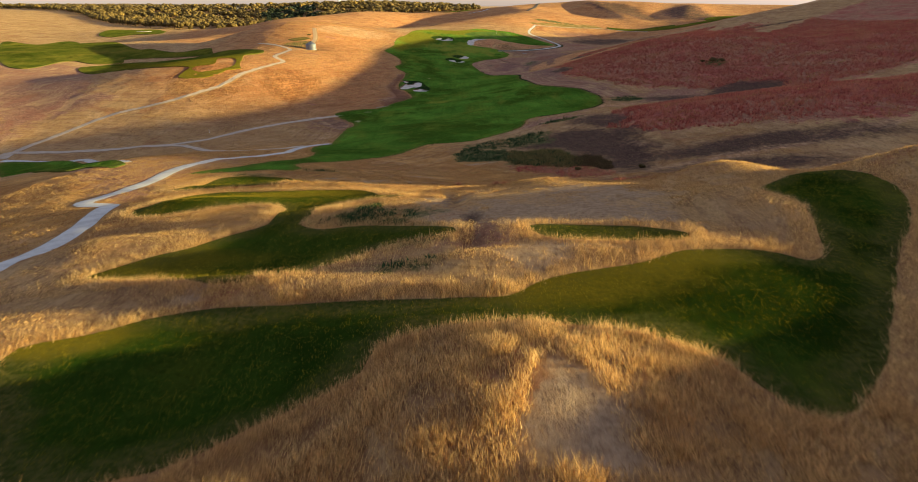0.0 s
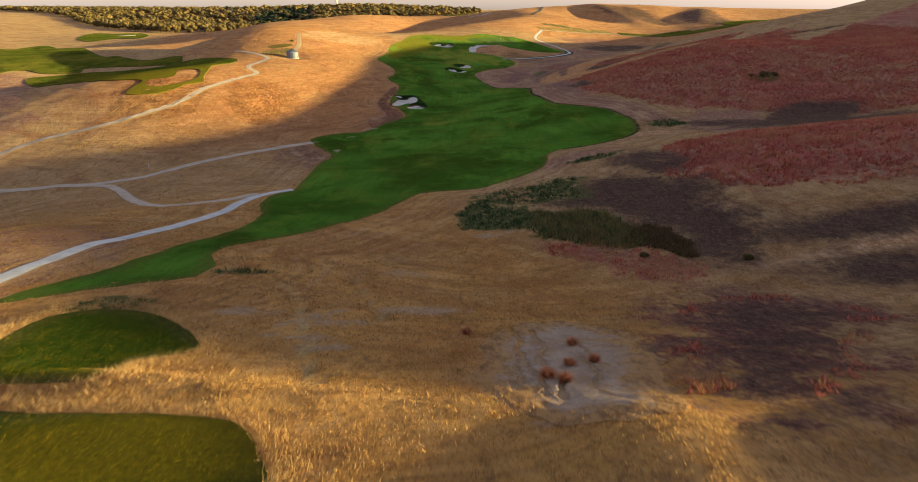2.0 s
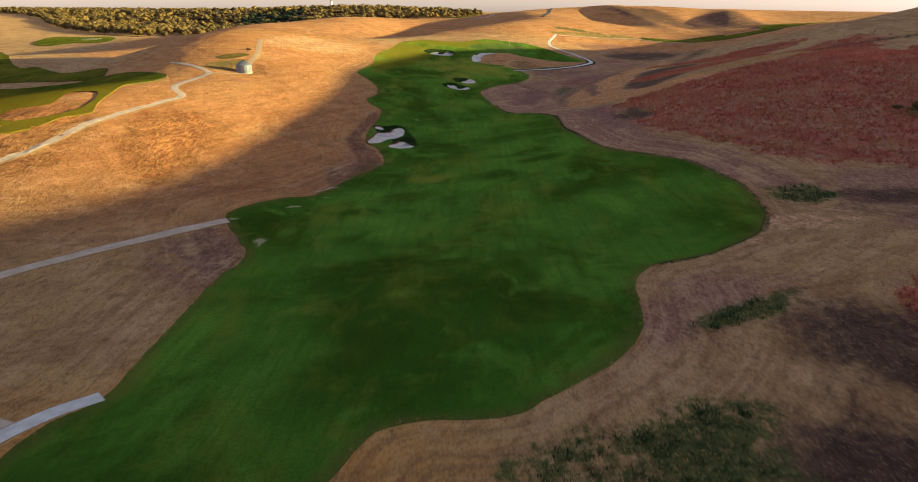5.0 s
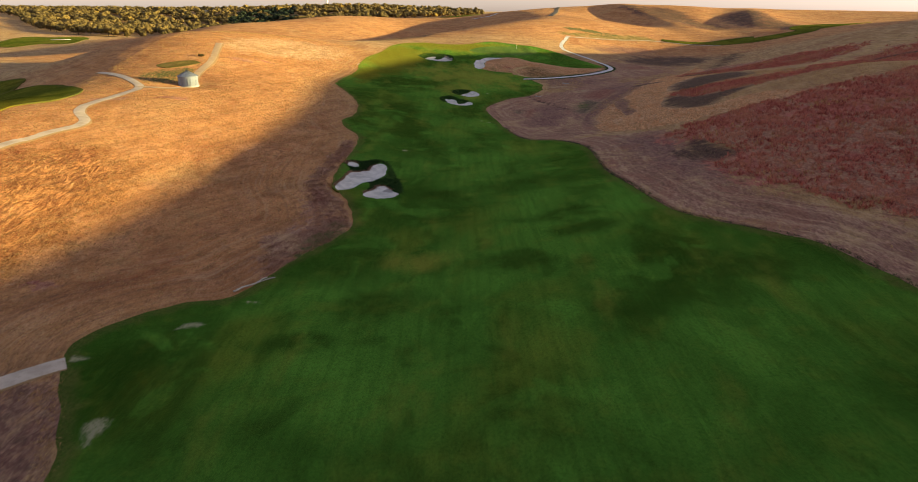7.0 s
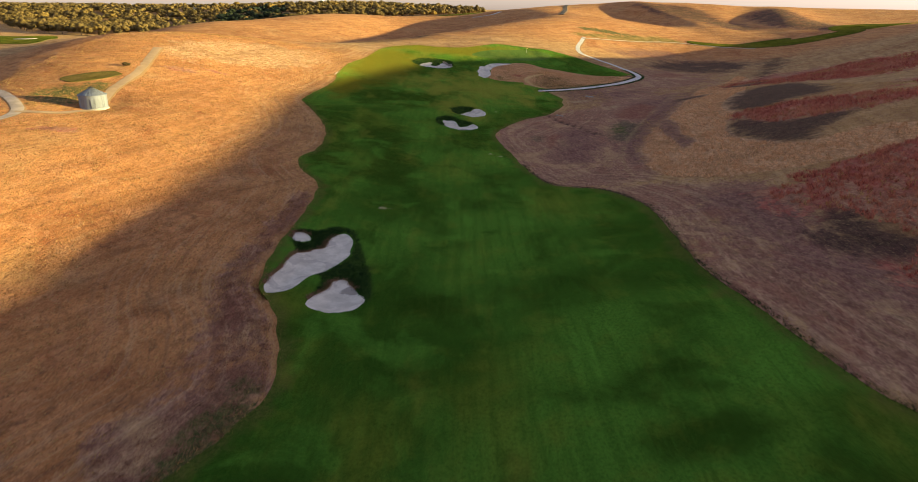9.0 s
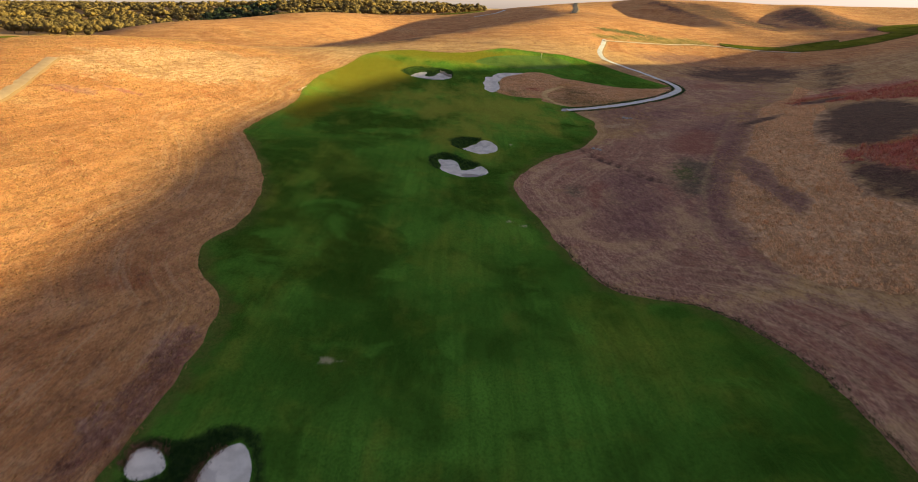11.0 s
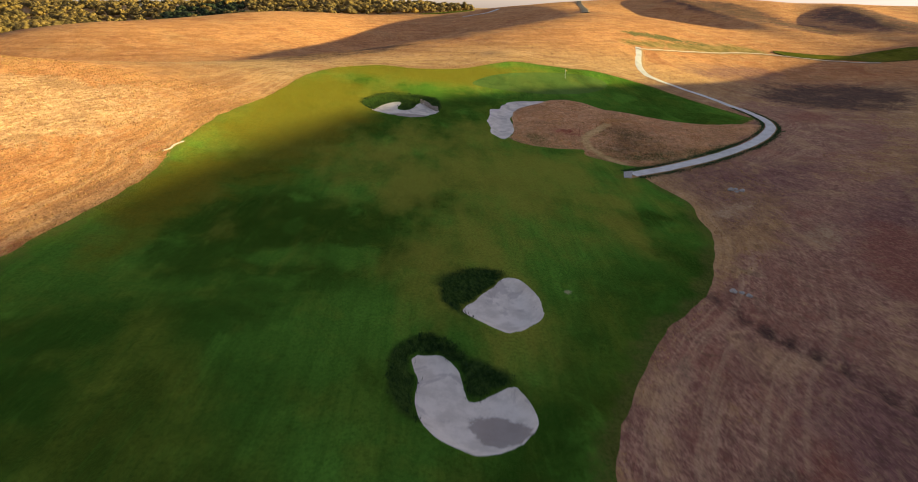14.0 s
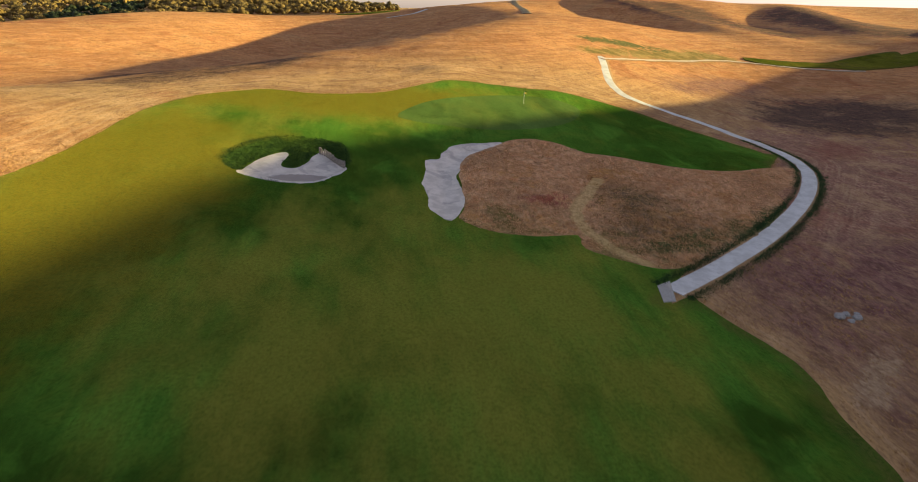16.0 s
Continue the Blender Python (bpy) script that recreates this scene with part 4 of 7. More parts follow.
def sand():
    n = Nodes("bunker_sand", 0.9, spec=0.1)
    c = n.mix(n.ramp(n.noise(0.6, 6, 0.65), 0.35, 0.65), (0.60, 0.520, 0.440), (0.75, 0.660, 0.570))
    c = n.mix(n.math("MULTIPLY", n.ramp(n.noise(0.20, 5, 0.6, warp=0.9), 0.55, 0.60), 0.45), c, (0.38, 0.315, 0.285))
    c = n.mix(n.math("MULTIPLY", n.ramp(n.noise(1.6, 6, 0.75), 0.60, 0.74), 0.25), c, (0.42, 0.34, 0.28))
    c = n.mix(n.math("MULTIPLY", n.ramp(n.math("ADD", n.attribute("damp"), n.math("MULTIPLY", n.math("SUBTRACT", n.noise(0.7, 6, 0.7), 0.5), 1.2)), 0.35, 0.55), 0.8), c, (0.29, 0.235, 0.205))
    rake = n.noise(5.0, 3, 0.5, (1, 5, 1, 30))
    return n.done(c, n.math("ADD", rake, n.noise(2.2, 5, 0.7)), 0.03, 0.6)


def paving(name, a, b, stain):
    n = Nodes(name, 0.8, spec=0.3)
    c = n.mix(n.ramp(n.noise(0.5, 5, 0.65), 0.35, 0.65), a, b)
    c = n.mix(n.math("MULTIPLY", n.ramp(n.noise(1.9, 5, 0.7), 0.55, 0.72), 0.6), c, stain)
    return n.done(c, n.noise(14.0, 3), 0.01, 0.5)


def blades(name, a, b, c3, rough=0.8):
    n = Nodes(name, rough, spec=0.15)
    r = n.island()
    c = n.mix(n.ramp(r, 0.1, 0.6), a, b)
    c = n.mix(n.math("MULTIPLY", n.ramp(n.noise(0.12, 5, 0.6), 0.45, 0.65), 0.5), c, c3)
    thin = n.t.nodes.new("ShaderNodeBsdfTranslucent")
    n.put(c, thin.inputs["Color"])
    both = n.t.nodes.new("ShaderNodeMixShader")
    both.inputs[0].default_value = 0.4
    n.t.links.new(n.p.outputs[0], both.inputs[1])
    n.t.links.new(thin.outputs[0], both.inputs[2])
    n.t.links.new(both.outputs[0], n.t.nodes["Material Output"].inputs["Surface"])
    return n.done(c)


def metal_sheet(name, colour, rough):
    n = Nodes(name, rough, 0.15, 0.4)
    c = n.mix(n.ramp(n.noise(1.2, 5, 0.65, (1, 1, 0.25)), 0.4, 0.7), colour, tuple(v * 0.72 for v in colour))
    c = n.mix(n.math("MULTIPLY", n.ramp(n.noise(3.0, 5, 0.7, (1, 1, 0.15)), 0.62, 0.75), 0.5), c, (0.24, 0.15, 0.09))
    return n.done(c, n.noise(6.0, 3), 0.01, 0.3)


def plain(name, colour, rough=0.6, worn=None):
    n = Nodes(name, rough)
    c = n.mix(n.ramp(n.noise(7.0, 4, 0.6), 0.4, 0.7), colour, worn or tuple(v * 0.75 for v in colour))
    return n.done(c)


def leaves(name, a, b, c3):
    n = Nodes(name, 0.7, spec=0.2)
    tint = n.attribute("tint")
    c = n.mix(n.ramp(tint, 0.05, 0.7), a, b)
    c = n.mix(n.ramp(tint, 0.72, 0.95), c, c3)
    c = n.mix(n.ramp(tint, -0.3, -0.8), c, (0.030, 0.045, 0.018))
    c = n.mix(n.math("MULTIPLY", n.ramp(n.noise(0.45, 5, 0.7), 0.50, 0.66), 0.45), c, tuple(v * 0.5 for v in a))
    c = n.mix(n.math("MULTIPLY", n.island(), 0.14), c, (0.020, 0.022, 0.008))
    thin = n.t.nodes.new("ShaderNodeBsdfTranslucent")
    n.put(c, thin.inputs["Color"])
    both = n.t.nodes.new("ShaderNodeMixShader")
    both.inputs[0].default_value = 0.25
    n.t.links.new(n.p.outputs[0], both.inputs[1])
    n.t.links.new(thin.outputs[0], both.inputs[2])
    n.t.links.new(both.outputs[0], n.t.nodes["Material Output"].inputs["Surface"])
    return n.done(c, n.noise(1.1, 5, 0.75), 0.9, 1.0)


M_ROUGH = rough_ground()
M_FAIRWAY = turf("fairway_turf", (0.028, 0.088, 0.010), (0.090, 0.225, 0.027), (0.205, 0.225, 0.027), 0.16)
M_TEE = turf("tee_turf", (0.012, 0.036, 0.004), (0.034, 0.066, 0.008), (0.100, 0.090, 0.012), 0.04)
M_FAR = turf("far_turf", (0.070, 0.088, 0.011), (0.165, 0.148, 0.020), (0.320, 0.225, 0.040), 0.03)
M_GREEN = turf("green_turf", (0.090, 0.160, 0.036), (0.115, 0.185, 0.042), (0.170, 0.195, 0.040))
M_SAND = sand()
M_VERGE = plain("verge_grass", (0.34, 0.200, 0.085), 0.95, (0.24, 0.135, 0.060))
M_PATH = paving("path_concrete", (0.52, 0.49, 0.45), (0.66, 0.63, 0.59), (0.40, 0.36, 0.32))
M_TRACK = paving("gravel_track", (0.46, 0.345, 0.250), (0.58, 0.450, 0.335), (0.34, 0.235, 0.160))
M_TWO = paving("worn_grass_track", (0.44, 0.285, 0.150), (0.52, 0.345, 0.190), (0.34, 0.20, 0.10))
M_LAWN = turf("lawn_turf", (0.150, 0.118, 0.026), (0.240, 0.172, 0.050), (0.330, 0.215, 0.085), 0.0)
M_DRY = blades("dry_grass_blades", (0.26, 0.135, 0.056), (0.84, 0.550, 0.235), (0.58, 0.320, 0.120))
M_PRAIRIE = blades("prairie_blades", (0.27, 0.138, 0.056), (0.60, 0.365, 0.140), (0.42, 0.200, 0.080))
M_RED = blades("bluestem_blades", (0.260, 0.058, 0.046), (0.580, 0.180, 0.118), (0.64, 0.330, 0.180))
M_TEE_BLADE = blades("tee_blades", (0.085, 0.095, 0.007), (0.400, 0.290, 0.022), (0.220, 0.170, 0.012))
M_STRAW = blades("straw_blades", (0.44, 0.212, 0.108), (0.90, 0.540, 0.285), (0.62, 0.320, 0.150))
M_LIP = blades("lip_grass", (0.20, 0.085, 0.055), (0.44, 0.230, 0.150), (0.30, 0.13, 0.08))
M_WEED = blades("weed_blades", (0.016, 0.044, 0.018), (0.060, 0.110, 0.036), (0.040, 0.072, 0.024))
M_OLIVE = blades("brush_blades", (0.085, 0.078, 0.026), (0.270, 0.205, 0.072), (0.260, 0.140, 0.062))
M_BROWN = blades("dead_brush_blades", (0.050, 0.034, 0.020), (0.170, 0.110, 0.046), (0.120, 0.060, 0.036))
M_BANK = blades("bank_fescue", (0.010, 0.030, 0.008), (0.030, 0.064, 0.018), (0.024, 0.050, 0.014))
M_BARK = plain("bark", (0.085, 0.062, 0.045), 0.9)
M_LEAF = leaves("autumn_leaves", (0.150, 0.105, 0.034), (0.250, 0.165, 0.048), (0.42, 0.270, 0.056))
M_STEEL = metal_sheet("galvanised_steel", (0.22, 0.235, 0.27), 0.65)
M_DARK = plain("dark_paint", (0.05, 0.05, 0.05), 0.6)
M_WHITE = plain("white_paint", (0.80, 0.78, 0.74), 0.5)
M_FLAG = plain("flag_cloth", (0.80, 0.62, 0.16), 0.8)
M_CONCRETE = plain("old_concrete", (0.40, 0.37, 0.33), 0.9)
M_STONE = plain("field_stone", (0.30, 0.28, 0.26), 0.9, (0.42, 0.38, 0.33))
M_ROOF = plain("roof_shingle", (0.12, 0.11, 0.11), 0.85)


# ---------------------------------------------------------------- meshes
def quick(name, verts, faces, material, parent=None, smooth_shade=True, label=""):
    me = bpy.data.meshes.new(name)
    me.from_pydata(verts if isinstance(verts, list) else verts.tolist(), [], faces if isinstance(faces, list) else faces.tolist())
    me.materials.append(material)
    if smooth_shade:
        me.shade_smooth()
    ob = new(name, me)
    ob.parent = parent
    if label:
        ob["label"] = label
    return ob


def part(name, bm, material, parent=None, label="", smooth_shade=False):
    me = bpy.data.meshes.new(name)
    bm.to_mesh(me)
    bm.free()
    me.materials.append(material)
    if smooth_shade:
        me.shade_smooth()
    ob = new(name, me)
    ob.parent = parent
    if label:
        ob["label"] = label
    return ob


def set_values(ob, name, values):
    at = ob.data.attributes.new(name, "FLOAT", "POINT")
    at.data.foreach_set("value", np.asarray(values, np.float32))


def ellipses(x, y, rows):
    """How deep points lie in soft ellipses: x, y, half length, half width, turn."""
    best = np.zeros(x.shape)
    for ex, ey, ra, rb, turn in rows:
        c, s = math.cos(radians(turn)), math.sin(radians(turn))
        u, v = ((x - ex) * c + (y - ey) * s) / ra, (-(x - ex) * s + (y - ey) * c) / rb
        best = np.maximum(best, np.clip(1.5 - np.sqrt(u * u + v * v), 0, 1))
    return best


# where low sun is painted yellow into the mown turf, and where the sand is damp
SUNLIT_TURF = [(-30, 475, 13, 38, -8), (-5, 520, 34, 12, 8), (8, 31, 7, 3, 15), (-20, 38, 6, 5, 20), (-19, 27, 4, 2, 20), (-17, 68.5, 13, 4.0, 0), (-38, 430, 5, 20, 0), (-112, 290, 26, 44, 20), (-150, 335, 40, 14, -35), (-330, 620, 60, 40, 125)]
# the ellipses at (-30, 475) and (-5, 520) repeat sunlit ones from above
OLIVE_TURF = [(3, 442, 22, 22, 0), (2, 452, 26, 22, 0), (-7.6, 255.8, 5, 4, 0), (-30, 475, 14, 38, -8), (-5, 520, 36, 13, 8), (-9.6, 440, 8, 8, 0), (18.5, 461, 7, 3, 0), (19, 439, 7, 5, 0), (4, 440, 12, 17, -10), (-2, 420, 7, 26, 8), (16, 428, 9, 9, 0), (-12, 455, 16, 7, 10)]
DEEP_TURF = [(4.6, 251.6, 7, 5, 0), (-11.6, 242.7, 6, 5, 0), (-15.9, 201, 9, 6, 20), (-20, 233.5, 5, 2.5, 0), (17.3, 262, 6, 3, 10), (-25.7, 341, 3, 14, 0), (-20, 370, 6, 12, 0), (-34, 378, 6, 18, 10), (-29, 355, 6, 12, 0), (-15, 349, 7, 12, 0), (-30, 447, 8, 10, 0), (24, 432, 7, 3, 30), (-6, 290, 5, 4, 0), (-24, 110, 3, 3, 0), (-30, 122, 3, 10, 20)]
WORN_TURF = [(5.3, 366.6, 0.4, 1.6, 20), (8.0, 364.0, 0.4, 1.3, 15), (6.3, 359.2, 0.4, 1.0, 10), (-14.6, 326.4, 1.3, 0.8, 0), (-33.6, 238.0, 2.6, 0.7, 30), (-43.0, 230.4, 2.2, 0.6, 15), (-34.5, 217.6, 1.2, 2.6, 10), (-28.3, 244.9, 1.0, 0.6, 0), (-12.0, 389.1, 0.5, 0.8, 0), (9.3, 408.7, 0.7, 0.6, 0), (-6.5, 178.0, 1.2, 0.5, 20), (-2.0, 183.0, 1.6, 0.5, 10)]
DAMP_SAND = [(0.6, 388.6, 2.4, 1.5, -25), (-15.5, 297, 1.6, 1.2, 30), (-10, 483, 4, 1.2, 10)]


def sheet(name, outline, holes, step, lift, material, height=top, fine=(), fine_step=0.5, skirt=0.35, rim=3.4):
    """A surface laid on the land inside an outline, without the holes; its rim turns down into the ground."""
    from mathutils.geometry import delaunay_2d_cdt
    r = np.random.RandomState(len(outline))
    lo, hi = outline.min(0), outline.max(0)

    def grid(l, h, s):
        gx, gy = np.meshgrid(np.arange(l[0], h[0], s), np.arange(l[1], h[1], s))
        gx, gy = gx.ravel() + r.uniform(-0.25, 0.25, gx.size) * s, gy.ravel() + r.uniform(-0.25, 0.25, gy.size) * s
        return gx, gy

    gx, gy = grid(lo, hi, step)
    keep = inside(gx, gy, outline)
    gx, gy = gx[keep], gy[keep]
    keep = away(gx, gy, outline) > 0.45 * step
    for f in fine:
        keep &= ~((np.abs(signed(gx, gy, f)) < 3.2))
    for h in holes:
        keep &= signed(gx, gy, h) > 0.3 * step
    pts = [outline] + list(holes)
    sizes = [len(q) for q in pts]
    inner = [np.stack([gx[keep], gy[keep]], 1)]
    for f in fine:
        fx, fy = grid(f.min(0) - 3.4, f.max(0) + 3.4, fine_step)
        d = signed(fx, fy, f)
        k = (np.abs(d) < 3.4) & (np.abs(d) > 0.35 * fine_step) & inside(fx, fy, outline)
        for h in holes:
            k &= signed(fx, fy, h) > 0.3 * fine_step
        inner.append(np.stack([fx[k], fy[k]], 1))
    allp = np.concatenate(pts + inner)
    edges, at = [], 0
    for s in sizes:
        edges += [(at + i, at + (i + 1) % s) for i in range(s)]
        at += s
    v, ed, fa, *_ = delaunay_2d_cdt([Vector(q) for q in allp], edges, [], 0, 1e-4)
    v = np.array([(q.x, q.y) for q in v])
    tri = np.array([f for f in fa if len(f) == 3])
    c = v[tri].mean(1)
    ok = inside(c[:, 0], c[:, 1], outline)
    for h in holes:
        ok &= ~inside(c[:, 0], c[:, 1], h)
    tri = tri[ok]
    z = height(v[:, 0], v[:, 1]) + lift
    faces = [tuple(map(int, f)) for f in tri]
    verts = np.column_stack([v, z])
    if skirt:
        n0, m = len(verts), sizes[0]
        verts = np.vstack([verts, verts[:m], verts[:m] - [0, 0, skirt]])
        faces += [(n0 + i, n0 + (i + 1) % m, n0 + m + (i + 1) % m, n0 + m + i) for i in range(m)]
    ob = quick(name, verts, faces, material)
    set_values(ob, "bank", dug(verts[:, 0], verts[:, 1])[1])
    set_values(ob, "rim", np.clip(1 - away(verts[:, 0], verts[:, 1], outline) / rim, 0, 1) if rim else np.zeros(len(verts)))
    # this value carries the painted sunlight, not the grass's dryness
    set_values(ob, "dry", ellipses(verts[:, 0], verts[:, 1], SUNLIT_TURF) if rim else np.zeros(len(verts)))
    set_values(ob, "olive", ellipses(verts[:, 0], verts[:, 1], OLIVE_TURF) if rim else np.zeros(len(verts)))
    set_values(ob, "deep", ellipses(verts[:, 0], verts[:, 1], DEEP_TURF) if rim else np.zeros(len(verts)))
    set_values(ob, "worn", ellipses(verts[:, 0], verts[:, 1], WORN_TURF) if rim else np.zeros(len(verts)))
    set_values(ob, "damp", ellipses(verts[:, 0], verts[:, 1], DAMP_SAND))
    return ob


def ribbon(name, line, width, lift, material, cross=5, crown=0.03):
    """A path with a slightly cambered top and edges that stand out of the ground."""
    p = smooth(line, 1.2, False)
    d = np.gradient(p, axis=0)
    d /= np.linalg.norm(d, axis=1)[:, None] + 1e-9
    side = np.stack([-d[:, 1], d[:, 0]], 1)
    wide = width * (1 + 0.06 * ripple(p[:, 0], p[:, 1], 11, 4))
    rows = [(-0.78, -0.16), *[(s, crown * (1 - 4 * s * s)) for s in np.linspace(-0.5, 0.5, cross)], (0.78, -0.16)]
    vs, k = [], len(rows)
    zc = soil(p[:, 0], p[:, 1])
    for s, up in rows:
        q = p + side * (s * wide)[:, None]
        vs.append(np.column_stack([q, 0.7 * soil(q[:, 0], q[:, 1]) + 0.3 * zc + lift + up]))
    verts = np.stack(vs, 1).reshape(-1, 3)
    faces = [(i * k + j, (i + 1) * k + j, (i + 1) * k + j + 1, i * k + j + 1) for i in range(len(p) - 1) for j in range(k - 1)]
    faces += [tuple(range(k)), tuple((len(p) - 1) * k + j for j in reversed(range(k)))]
    ob = quick(name, verts, faces, material, smooth_shade=False)
    # grass grows up against both sides
    ob.data.materials.append(M_VERGE)
    for i in range(len(p) - 1):
        for j in (0, k - 2):
            ob.data.polygons[i * (k - 1) + j].material_index = 1
    return ob


# ---------------------------------------------------------------- ground
def axis(*runs):
    out = [runs[0][0]]
    for start, stop, step in runs:
        n = max(1, round((stop - start) / step))
        out += list(start + (stop - start) * (np.arange(n) + 1) / n)
    return np.array(out)


gx = axis((-4600, -1600, 300), (-1600, -700, 45), (-700, -300, 14), (-300, -150, 5), (-150, -110, 2), (-110, 60, 1.4), (60, 150, 2), (150, 300, 5), (300, 800, 14), (800, 1600, 50), (1600, 4600, 300))
gy = axis((-1500, -300, 120), (-300, -20, 14), (-20, 330, 1.4), (330, 600, 2), (600, 760, 4), (760, 1200, 11), (1200, 1900, 50), (1900, 4900, 250))
X, Y = np.meshgrid(gx, gy)
X, Y = X.ravel(), Y.ravel()
Zg = land(X, Y)


# plant cover
RED_GRASS = [(150, 400, 50, 20, 40), (-77, 400, 5, 2, 20), (-71, 406, 4, 1.5, 10), (-75.7, 337.7, 4, 1.5, 20), (-56, 245.6, 2.5, 1.6, 0), (-88, 330, 6, 2, 30)]
RED_SLOPE = [(46, 277), (46, 284), (49.4, 285.9), (50.4, 293.6), (46.9, 304.5), (46, 315), (53.1, 319), (59.1, 316.7), (65.6, 312.9), (77, 321), (89, 320), (102, 320), (120, 334), (190, 390), (260, 400), (250, 300), (190, 225), (120, 214), (97, 224), (82, 238), (66, 246.7), (59.2, 252.6), (51.4, 265.9)]
GULLY_CHAR = [(29.0, 129.8), (30.4, 127.4), (31.4, 123.4), (32.2, 119.3), (28.7, 114.1), (28.7, 116.4), (29.0, 120.5), (28.7, 124.6)]
GULLY_BROWN = [(26.1, 131.3), (28.1, 129.4), (29.0, 125.2), (29.3, 120.4), (28.5, 116.4), (27.0, 117.2), (26.1, 119.9), (24.1, 122.6), (22.5, 124.6), (23.5, 128.3)]
GULLY_RED = [(10.9, 128.1), (13.9, 126.4), (17.4, 124.7), (21.8, 122.9), (24.4, 119.6), (26.0, 117.3), (23.7, 115.7), (20.4, 117.1), (16.7, 118.5), (13.4, 122.1)]
PLUM_EAST = [(34.6, 459.7), (47.2, 465.1), (67.2, 466.6), (39.4, 433.4), (36.2, 438.1), (34.7, 449.6)]
TEE_BARE = [(2.5, 46.3), (5.7, 47.8), (11.3, 47.7), (15.6, 44.5), (14.4, 40.2), (10.6, 40.2), (6.5, 40.6), (3.4, 40.6), (2.5, 42.4)]
TEE_RUST = [(-1.6, 47.0), (0.1, 49.8), (2.5, 43.7), (3.8, 40.2), (3.7, 36.5), (-1.6, 37.1), (-0.7, 39.4)]
PLUM_SLOPE = [(42.2, 321.7), (49.2, 314.0), (46.8, 302.0), (43.0, 293.1), (46.8, 283.8), (43.0, 275.9), (38.0, 281.2), (36.8, 298.4), (36.5, 318.8)]
PLUM_FLOOR = [(56.7, 415.2), (71.1, 439.0), (90.4, 471.8), (69.5, 428.2), (57.1, 403.4), (49.9, 391.4), (41.4, 370.8), (38.6, 355.9), (35.5, 361.0), (38.0, 377.9), (44.9, 396.3)]
PLUM_WEST = [(22.8, 382.5), (30.6, 399.6), (36.3, 390.6), (31.8, 371.0), (26.7, 360.7), (22.1, 364.6)]
PLUM_ARC = [(57.8, 405.6), (58.4, 398.8), (56.4, 389.4), (54.4, 381.5), (54.2, 371.0), (49.4, 364.4), (51.0, 377.6), (50.7, 381.2), (51.9, 389.4), (53.4, 397.0)]
RUST_FLOOR = [(47.0, 419.1), (54.8, 431.2), (60.4, 433.2), (60.6, 426.2), (54.7, 412.5), (50.2, 407.7), (46.7, 410.9)]
RUST_STREAK = [(21.6, 385.2), (24.1, 388.5), (24.4, 385.6), (22.0, 377.3), (20.7, 373.8), (20.1, 377.2)]
GREY_SPOT = [(16.4, 382.9), (18.4, 384.9), (20.0, 383.5), (18.8, 379.4), (16.7, 378.1)]
BIN_BRUSH = [(-96.9, 361.8), (-94.2, 372.5), (-86.9, 376.0), (-84.9, 381.4), (-82.3, 367.8), (-85.6, 359.3), (-90.5, 354.5)]
RED_KNOLL = [(39.4, 170.8), (44.6, 176.8), (54, 183.6), (61, 184.5), (80, 188), (150, 186), (150, 118), (90, 122), (62, 132), (47, 138), (41.2, 146.6), (38.5, 149.2), (37.1, 155), (36.5, 162.7)]
HILL_STRAW = [(95, 234), (93, 250), (105, 288), (127, 289), (114, 258), (107, 237)]
CHAR_DRAW = [(88.2, 228.0), (99.4, 235.3), (107.0, 233.2), (112.6, 225.1), (95, 200), (74.2, 182.3), (70.7, 189.8), (80.6, 208.4)]
BROWN_DRAW = [(66.8, 233.2), (79.1, 237.2), (89.3, 231.7), (79.7, 209.1), (62.9, 193.4), (61.8, 213.1)]
GOLDEN_HILL = [(-70, 60), (-70, 130), (-40, 168), (-8, 168), (6, 140), (18, 105), (20, 70), (-10, 55)]
RUSSET_FAR = [(-260, 545), (-60, 545), (90, 570), (420, 600), (420, 1100), (-260, 1100)]
MOWN = [(52, 240, 22, 6, 130), (24, 180, 14, 6, 40), (85, 500, 40, 22, 60), (62, 470, 30, 16, 80)]
TEE_FLAT = [(-4, 37), (6, 41), (15, 41), (19, 50), (12, 60), (-2, 60), (-6, 48)]
STRAW = [(38, 472, 12, 8, 20), (-70, 440, 34, 14, 60), (60, 115, 30, 3, 10), (48, 208, 30, 5, 20), (36, 135, 8, 2, 130)]
BARE = [(-18.5, 92.5, 3.0, 1.4, 10), (-10.9, 90.2, 3.2, 1.3, 0), (-13.1, 86.6, 2.6, 1.1, 0), (-6.4, 112.0, 4.0, 1.8, 0), (5.7, 133.8, 4.0, 1.4, 20), (-10.6, 83.9, 2.2, 1.0, 0), (6, 36, 3, 1.5, 0), (48, 430, 5, 2, 60), (-24, 61, 5, 1.6, 30), (40, 440, 7, 1.5, 40), (-13, 91, 4, 1.0, 60), (-4, 96, 4, 1.2, 10)]
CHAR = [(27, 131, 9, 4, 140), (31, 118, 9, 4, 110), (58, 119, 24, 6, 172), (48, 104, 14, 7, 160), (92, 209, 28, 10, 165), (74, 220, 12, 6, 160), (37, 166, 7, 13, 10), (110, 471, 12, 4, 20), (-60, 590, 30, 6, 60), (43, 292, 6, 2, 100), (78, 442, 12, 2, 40)]
